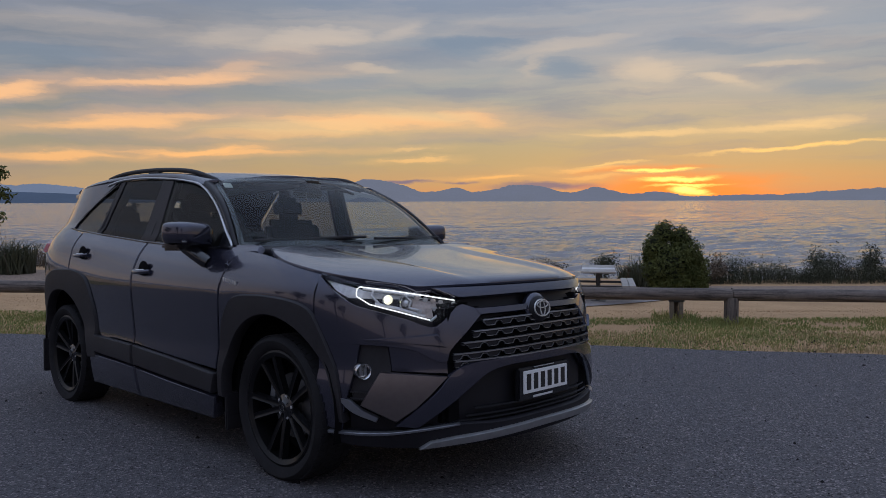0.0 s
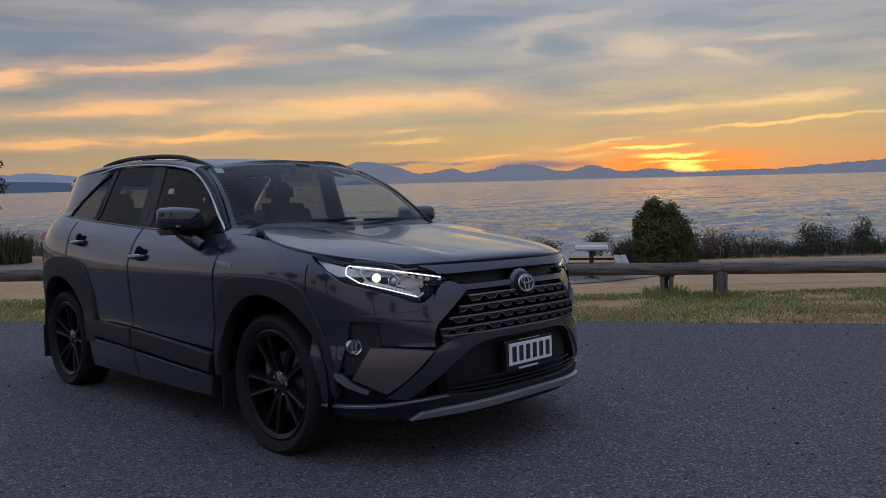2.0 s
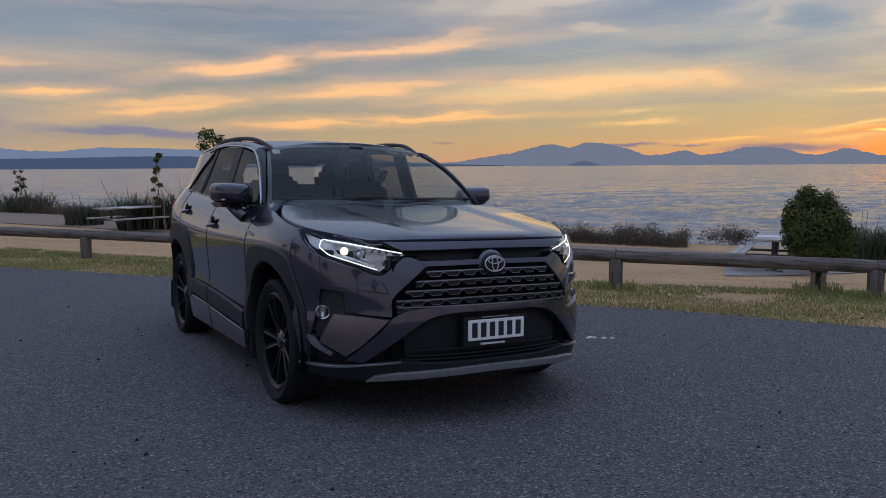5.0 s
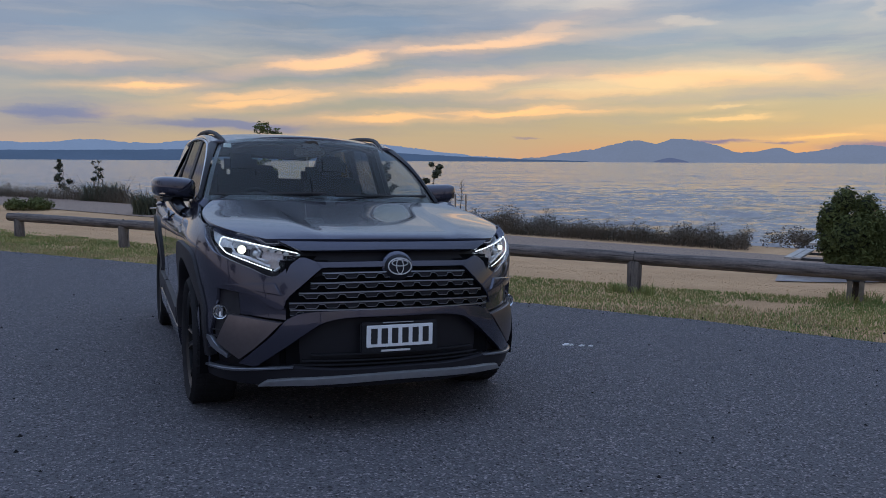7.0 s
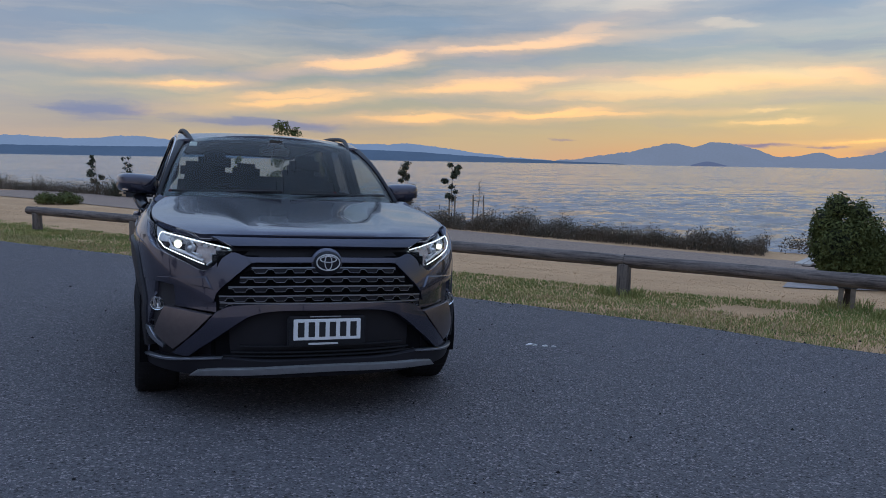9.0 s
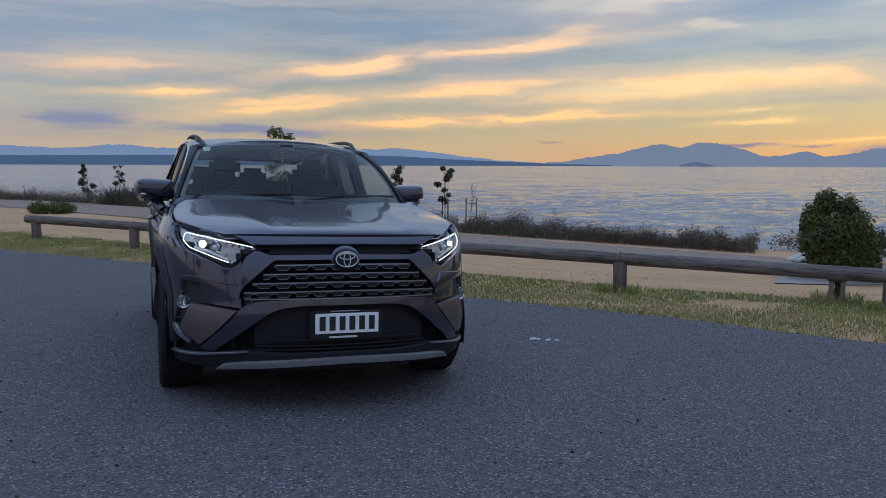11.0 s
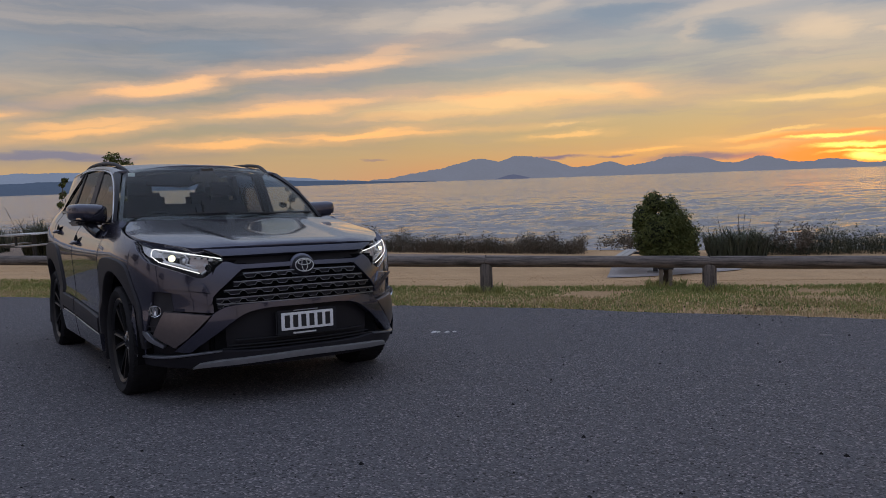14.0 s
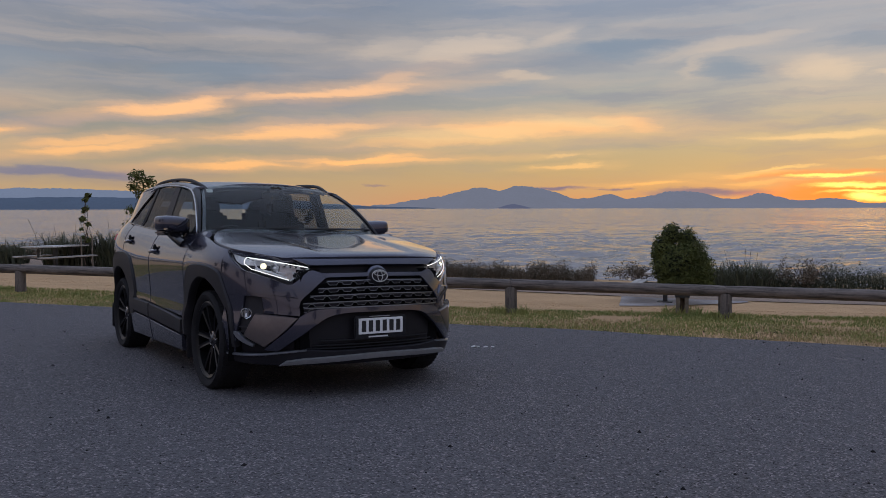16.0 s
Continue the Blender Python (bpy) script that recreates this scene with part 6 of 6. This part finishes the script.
def young_tree(x, y, height, spread, lean, leaves, mat, label, seed, stakes=2, crown_from=0.45, leaf=0.05):
    z = ground_height(x, y)
    tree = thing("young_tree", pose(x, y, z, 0, 0, seed * 40), label, "tree", "young trees on the shore")
    rng = random.Random(seed)
    bm = bmesh.new()
    top = (lean, 0, height * 0.93)
    limb(bm, (0, 0, -0.1), top, 0.022, 0.006, seed, 0.10)
    smooth(part("trunk", bm, BARK, tree), 60)
    centres, radii = [], []
    for k in range(9):
        f = crown_from + (0.97 - crown_from) * k / 8
        a = rng.random() * 6.28
        reach = spread * (0.35 + 0.65 * rng.random()) * (1.05 - 0.5 * abs(f - 0.7))
        p = (lean * f + reach * math.cos(a) * 0.7, reach * math.sin(a) * 0.7, height * f + 0.1 * rng.random())
        bm = bmesh.new()
        limb(bm, (lean * f * 0.92, 0, height * f * 0.88), p, 0.009, 0.003, seed + k)
        part("branch", bm, BARK, tree)
        centres.append(p)
        q = spread * (0.22 + 0.22 * rng.random())
        radii.append((q, q, q * 0.8))
    if leaves:
        vs, fs = leaf_cloud(centres, radii, leaves, leaf, seed, ragged=0.9)
        ob = new("crown", link_mesh("crown", vs, fs, mat))
        ob.parent = tree
    for k in range(stakes):
        bm = bmesh.new()
        dx = 0.18 * (k - (stakes - 1) / 2) * 2 / max(stakes - 1, 1)
        box(bm, (0.04, 0.04, 1.15), (dx, 0.02, 0.45), 0.004)
        part("stake", bm, STAKE, tree, "timber stake")
    if stakes:
        bm = bmesh.new()
        tube(bm, [(-0.18, 0.02, 0.84), (0, 0.0, 0.82), (0.18, 0.02, 0.84)], 0.012, 5)
        part("tie", bm, STEEL, tree, "dark webbing tie")
    return tree


def shrub_tree():
    """Dense rounded shrub on a short trunk just behind the barrier."""
    x, y = 6.80, 1.96
    z = ground_height(x, y)
    tree = thing("shrub_tree", pose(x, y, z), "dense round olive-green shrub on a short trunk", "shrub")
    bm = bmesh.new()
    limb(bm, (0, 0, -0.1), (0.02, 0, 0.75), 0.055, 0.04, 3, 0.05)
    smooth(part("trunk", bm, BARK, tree), 60)
    for a in (-0.062, 0.062):
        bm = bmesh.new()
        box(bm, (0.055, 0.055, 0.62), (-NY * a - 0.07 * NX, NX * a - 0.07 * NY, 0.16), 0.005, pose(0, 0, 0, 0, 0, FENCE_TURN))
        part("stake", bm, STAKE, tree, "split timber stake")
    bm = bmesh.new()
    box(bm, (0.21, 0.075, 0.06), (-0.07 * NX, -0.07 * NY, 0.270), 0.012, pose(0, 0, 0, 0, 0, FENCE_TURN))
    part("tie", bm, STEEL, tree, "dark webbing tie")
    # offsets along the fence (a) and up; the crown leans over to one side
    ax, ay = -NY, NX
    lumps = [(0.08, 0.80, 0.34, 0.36), (0.27, 1.05, 0.17, 0.22), (0.29, 0.72, 0.17, 0.24), (0.16, 1.24, 0.15, 0.17), (-0.06, 1.17, 0.14, 0.17), (-0.14, 0.92, 0.24, 0.26),
             (-0.27, 0.70, 0.20, 0.24), (-0.30, 0.50, 0.18, 0.16), (0.02, 0.55, 0.32, 0.18), (0.37, 0.95, 0.09, 0.15), (0.20, 0.50, 0.17, 0.12)]
    centres = [(ax * a, ay * a, h * 0.955) for a, h, r, t in lumps]
    radii = [(r * 0.93, r * 0.93, t * 0.95) for a, h, r, t in lumps]
    for k, (c, seed) in enumerate(zip(centres, range(11))):
        bm = bmesh.new()
        limb(bm, (0, 0, 0.45), c, 0.03, 0.008, seed)
        part("limb", bm, BARK, tree)
    # solid lumps put the shade inside the crown into a dark colour
    bm = bmesh.new()
    for c, r in zip(centres[:5], radii[:5]):
        made = bmesh.ops.create_icosphere(bm, subdivisions=2, radius=1.0)["verts"]
        for v in made:
            v.co = Vector((v.co.x * r[0], v.co.y * r[1], v.co.z * r[2])) * (0.72 + 0.2 * noise.noise(v.co * 2)) + Vector(c)
    part("crown_core", bm, material("inner_foliage", (0.018, 0.024, 0.010), 0.9, 0, 0.7, 14), tree)
    vs, fs = leaf_cloud(centres, radii, 28000, 0.020, 5, ragged=0.95, aspect=0.5)
    ob = new("crown", link_mesh("crown", vs, fs, LEAF))
    ob.parent = tree


shrub_tree()
young_tree(2.95, 18.5, 2.95, 0.62, 0.12, 1300, LEAF, "slender young tree with wind-swept olive crown, staked", 3, 3, 0.50, 0.055)
young_tree(1.90, 21.02, 2.35, 0.24, 0.02, 520, LEAF, "narrow young tree tied to stakes", 5, 2, 0.35, 0.06)
young_tree(8.77, 19.65, 2.10, 0.38, 0.03, 700, LEAF_DUSK, "young leafy tree with timber stakes", 7, 2, 0.40, 0.06)
young_tree(9.30, 18.61, 1.60, 0.34, 0.02, 0, LEAF_DUSK, "bare young sapling between two stakes", 8, 2, 0.55)
young_tree(7.19, 19.78, 1.95, 0.42, 0.06, 450, LEAF_DUSK, "young tree with thin leafy crown", 11, 2, 0.50, 0.065)
young_tree(-3.3, 37.9, 3.2, 0.48, 0.1, 420, LEAF_DUSK, "young tree leaning on the far shore bank", 12, 1, 0.55, 0.08)
young_tree(-1.7, 31.7, 1.75, 0.38, 0.02, 150, LEAF_DUSK, "sparse young tree with stakes", 14, 2, 0.55, 0.07)


def bush(u, v, width, height, mat, label, seed, count=1600, leaf=0.035, name="bush"):
    x, y = uv(u, v)
    ob = thing(name, pose(x, y, ground_height(x, y)), label, "bush", "low bushes on the shore")
    rng = random.Random(seed)
    centres, radii = [], []
    for k in range(6):
        w = width * (0.22 + 0.12 * rng.random())
        h = height * (0.34 + 0.16 * rng.random())
        centres.append(((rng.random() - 0.5) * width * 0.62, (rng.random() - 0.5) * width * 0.5, h * 0.95))
        radii.append((w, w, h))
    for k, c in enumerate(centres):
        bm = bmesh.new()
        limb(bm, (0.04 * k - 0.1, 0, -0.05), (c[0], c[1], c[2] * 1.3), 0.012, 0.004, seed + k)
        part("stem", bm, BARK, ob)
    vs, fs = leaf_cloud(centres, radii, count, leaf, seed, ragged=0.8, floor=0.0)
    cr = new("foliage", link_mesh("foliage", vs, fs, mat))
    cr.parent = ob
    return ob


bush(22.3, 14.5, 1.40, 0.50, LEAF, "low rounded dark green bush on the dry turf", 21, 3600, 0.042)
bush(-2.25, 19.1, 1.35, 0.66, SCRUB, "small brown-green bush at the water's edge", 22)
bush(-4.0, 19.5, 0.95, 0.95, LEAF_DUSK, "small leafy bush by the lake", 23)
bush(-10.4, 18.9, 1.3, 1.25, LEAF_DUSK, "upright bush in the shore scrub", 26)
bush(-11.7, 18.9, 0.9, 1.15, LEAF_DUSK, "upright bush in the shore scrub", 27)
bush(-6.9, 18.0, 1.3, 1.0, SCRUB, "brown-green bush in the shore scrub", 28)


def flax(x, y, reach, height, count, label, seed):
    ob = thing("flax_clump", pose(x, y, ground_height(x, y)), label, "flax", "flax clumps")
    rng = np.random.default_rng(seed)
    r = reach * np.sqrt(rng.random(count)) * 0.6
    a = rng.random(count) * 6.283
    bases = np.stack([r * np.cos(a), r * np.sin(a), np.zeros(count) - 0.03], 1)
    vs, fs = blades(bases, height * (0.55 + 0.55 * rng.random(count)), 0.016, 0.55, rng, 0.5)
    lf = new("leaves", link_mesh("leaves", vs, fs, FLAX))
    lf.parent = ob
    for k in range(5):
        bm = bmesh.new()
        q = rng.random(2) - 0.5
        tube(bm, [(q[0] * reach, q[1] * reach, 0), (q[0] * reach * 2.1, q[1] * reach * 2.1, height * (0.95 + 0.25 * rng.random()))], 0.006, 4)
        part("flower_stalk", bm, BARK, ob, "dark flower stalk")


flax(16.12, 7.26, 1.25, 0.98, 1000, "spiky olive flax clump in front of a bench", 31)
flax(18.6, 9.6, 0.6, 0.95, 340, "small spiky flax clump", 32)
flax(1.5, 21.9, 1.2, 1.35, 650, "tall dull-green flax behind the picnic table", 33)
flax(2.9, 21.6, 1.1, 1.5, 650, "tall dull-green flax by the young tree", 34)
flax(4.1, 20.6, 0.9, 1.2, 450, "tall dull-green flax by the staked tree", 37)
flax(0.0, 24.0, 1.0, 0.95, 400, "low flax on the shore bank", 35)
flax(-1.5, 31.2, 1.5, 1.05, 500, "flax clump round a sapling", 36)


def park_bench(x, y, turn):
    bench = thing("park_bench", pose(x, y, ground_height(x, y), 0, 0, turn), "low dark brown timber bench half hidden by flax", "bench")
    for yy, z, tilt in ((0.0, 0.44, 0), (0.13, 0.44, 0), (-0.13, 0.44, 0)):
        bm = bmesh.new()
        box(bm, (1.7, 0.11, 0.035), (0, 0, 0), 0.006)
        bmesh.ops.transform(bm, matrix=pose(0, yy, z, tilt, 0, 0), verts=bm.verts)
        part("bench_slat", bm, BENCH, bench)
    for xx in (-0.7, 0.7):
        bm = bmesh.new()
        box(bm, (0.08, 0.07, 0.44), (xx, 0.1, 0.21), 0.006)
        part("leg", bm, BENCH, bench)
        bm = bmesh.new()
        box(bm, (0.08, 0.07, 0.44), (xx, -0.1, 0.21), 0.006)
        part("leg", bm, BENCH, bench)


BENCH = material("brown_bench_wood", (0.13, 0.058, 0.038), 0.75, 0, 0.6, 8, 0.3, per_piece=0.3, ior=1.2)
park_bench(16.94, 7.85, FENCE_TURN)


def scrub_band(name, u0, u1, v0, v1, height, count, mat, label, seed, width=0.009):
    """A ragged band of dry shrubs: many thin stems and small leaves in lumps."""
    rng = np.random.default_rng(seed)
    us = u0 + (u1 - u0) * rng.random(count)
    vs_ = v0 + (v1 - v0) * rng.random(count)
    tall = np.array([max(0.22, 0.62 + 0.55 * noise.noise((u * 1.1, seed, v * 0.5)) + 0.35 * noise.noise((u * 3.7, seed, v))) for u, v in zip(us, vs_)])
    bases = []
    for u, v in zip(us, vs_):
        x, y = uv(u, v)
        bases.append((x, y, ground_height(x, y) - 0.05))
    hs = height * tall * (0.5 + 0.6 * rng.random(count))
    v1_, f1 = blades(bases, hs, width, 0.45, rng, 0.3)
    # small leaves up the stems
    n = int(count * 4.5)
    pick = rng.integers(0, count, n)
    f = 0.15 + 0.85 * rng.random(n) ** 0.8
    p = np.array(bases)[pick] + np.stack([rng.normal(size=n) * 0.09, rng.normal(size=n) * 0.09, hs[pick] * f], 1)
    d = rng.normal(size=(n, 3))
    d /= np.linalg.norm(d, axis=1, keepdims=True)
    e = np.cross(d, rng.normal(size=(n, 3)))
    e /= np.linalg.norm(e, axis=1, keepdims=True)
    s = 0.034 * (0.6 + rng.random(n))
    base = len(v1_)
    for k in range(n):
        v1_ += [tuple(p[k] - d[k] * s[k]), tuple(p[k] + e[k] * s[k] * 0.5), tuple(p[k] + d[k] * s[k])]
        f1.append((base + 3 * k, base + 3 * k + 1, base + 3 * k + 2))
    ob = new(name, link_mesh(name, v1_, f1, mat))
    return tagged(ob, label, "scrub", kind="stuff")


scrub_band("shore_scrub", -1.1, 10.0, 17.6, 18.8, 0.86, 6500, SCRUB, "dry brown scrub along the lake shore", 41, 0.005)
scrub_band("shore_scrub", 10.0, 42.0, 18.6, 20.4, 1.05, 8000, SCRUB, "dry brown scrub on the far bank", 42, 0.008)
scrub_band("shore_scrub", -30.0, -5.8, 17.6, 18.9, 1.0, 9000, LEAF_DUSK, "dull green-brown scrub along the lake shore", 43, 0.005)
scrub_band("shore_scrub", 42.0, 90.0, 20.0, 24.0, 1.4, 5000, SCRUB, "distant shore scrub", 44, 0.02)


# ---- grass ----
def grass(name, u0, u1, v0, v1, count, low, high, mat, label, seed, clump, width=0.004, keep=0.0):
    rng = np.random.default_rng(seed)
    bases, hs = [], []
    while len(bases) < count:
        u, v = u0 + (u1 - u0) * rng.random(), v0 + (v1 - v0) * rng.random()
        q = noise.noise((u * clump, v * clump * 1.6, seed)) + 0.5 * noise.noise((u * clump * 4, v * clump * 4, seed + 3))
        if q < keep - 0.55 * rng.random():
            continue
        x, y = uv(u, v)
        if v < 4.18 + edge_wave(u, True, False) - 0.04 * rng.random():
            continue
        bases.append((x, y, ground_height(x, y) - 0.005))
        hs.append((low + (high - low) * rng.random()) * (1 + 0.5 * max(q, 0)))
    vs, fs = blades(bases, hs, width, 0.7, rng)
    ob = new(name, link_mesh(name, vs, fs, mat))
    return tagged(ob, label, "grass", kind="stuff")


grass("grass_verge", -16, 15, 3.5, 6.4, 125000, 0.018, 0.055, BLADE_GREEN, "patchy green grass verge along the asphalt", 51, 0.75, 0.0045, -0.10)
grass("grass_verge", -16, 15, 3.1, 4.9, 34000, 0.02, 0.06, BLADE_DRY, "straw-coloured grass in the verge", 52, 0.8, 0.004, 0.0)
grass("dry_grass", -16, 26, 6.6, 14.4, 26000, 0.010, 0.025, TURF, "short dry turf beyond the barrier", 53, 0.6, 0.006, 0.0)
for k, u in enumerate(POST_US[3:8] + [-3.02]):
    grass("grass_tuft", u - 0.28, u + 0.28, FENCE_V - 0.25 if k < 5 else 6.1, FENCE_V + 0.1 if k < 5 else 6.7, 260, 0.06, 0.16, BLADE_GREEN, "taller green grass round a post foot", 60 + k, 1.0, 0.005, -1.0)


# ---- litter and loose stones on the asphalt ----
def litter(x, y, size, seed, label, squeeze=0.35):
    bm = bmesh.new()
    bmesh.ops.create_icosphere(bm, subdivisions=3, radius=1.0)
    for v in bm.verts:
        v.co *= 0.75 + 0.5 * noise.noise(v.co * 1.7 + Vector((seed, 0, 0))) + 0.25 * noise.noise(v.co * 4.5 + Vector((seed, 3, 0)))
        v.co = Vector((v.co.x * size, v.co.y * size * squeeze, max(v.co.z, -0.55) * size * 0.28))
    ob = part("crumpled_paper", bm, LITTER, None)
    ob.matrix_world = pose(x, y, ground_height(x, y) + 0.012 + size * 0.15, 0, 0, -25)
    tagged(ob, label, "litter")


litter(2.02, 0.70, 0.050, 2, "crumpled white paper lying on the asphalt", 0.5)
litter(2.115, 0.655, 0.030, 6, "torn white scrap of paper on the asphalt", 0.6)
litter(2.18, 0.625, 0.024, 9, "small torn scrap of white paper on the asphalt", 0.6)


bm = bmesh.new()
box(bm, (0.10, 0.014, 0.004), (0, 0, 0), 0.001)
dash = part("paint_mark", bm, BOARD, None)
dash.matrix_world = pose(4.29, -1.77, ground_height(4.29, -1.77) + 0.0135, 0, 0, -48)
tagged(dash, "short worn white paint mark on the asphalt", "paint mark")


def stones():
    rng = np.random.default_rng(71)
    verts, faces = [], []
    for k in range(4200):
        u, v = rng.uniform(-12, 9), rng.uniform(-9, 4.2)
        if rng.random() < 0.45:
            v = 4.2 - abs(rng.normal()) * 0.8
        x, y = uv(u, v)
        s = rng.uniform(0.003, 0.008) if rng.random() < 0.85 else rng.uniform(0.008, 0.015)
        z = ground_height(x, y) + 0.012
        i = len(verts)
        pts = [(1, 0, 0), (-1, 0.2, 0), (0, 1, 0), (0.1, -1, 0), (0, 0, 0.9), (0, 0, -0.6)]
        a = rng.random() * 6.28
        for p in pts:
            q = np.array(p) * s * rng.uniform(0.7, 1.3)
            verts.append((x + q[0] * math.cos(a) - q[1] * math.sin(a), y + q[0] * math.sin(a) + q[1] * math.cos(a), z + q[2]))
        for f in ((0, 2, 4), (2, 1, 4), (1, 3, 4), (3, 0, 4), (2, 0, 5), (1, 2, 5), (3, 1, 5), (0, 3, 5)):
            faces.append(tuple(i + j for j in f))
    ob = new("loose_stones", link_mesh("loose_stones", verts, faces, PEBBLE))
    tagged(ob, "loose stones scattered on the asphalt", "stones", kind="stuff")


stones()


# ---- trees round the rest of the car park, seen in the paint's reflections ----
def park_tree(x, y, height, seed):
    z = ground_height(x, y)
    tree = thing("park_tree", pose(x, y, z, 0, 0, seed * 31), "dark park tree at the edge of the car park", "tree", "park trees")
    rng = random.Random(seed)
    bm = bmesh.new()
    limb(bm, (0, 0, -0.3), (0.2, 0, height * 0.6), height * 0.035, height * 0.015, seed)
    smooth(part("trunk", bm, BARK, tree), 60)
    centres, radii = [], []
    for k in range(8):
        a, r = rng.random() * 6.28, height * 0.24 * rng.random() ** 0.5
        c = (r * math.cos(a), r * math.sin(a), height * (0.45 + 0.42 * rng.random()))
        bm = bmesh.new()
        limb(bm, (0.1, 0, height * 0.35), c, height * 0.012, height * 0.004, seed + k)
        part("limb", bm, BARK, tree)
        q = height * (0.10 + 0.08 * rng.random())
        centres.append(c), radii.append((q, q, q * 0.8))
    vs, fs = leaf_cloud(centres, radii, 1800, height * 0.035, seed, ragged=0.8)
    cr = new("crown", link_mesh("crown", vs, fs, LEAF_DUSK))
    cr.parent = tree


# three on the left are set closer to shade the asphalt and doors
for k, (x, y, h) in enumerate(((-22, 26, 5.5), (-18, 13, 7), (-17, 2, 8), (-42, 30, 9), (-45, 2, 8), (-18, -10, 7.5), (-30, -30, 8), (-14, -42, 9), (4, -48, 8), (22, -46, 9), (-55, 18, 10))):
    park_tree(x, y, h, 80 + k)
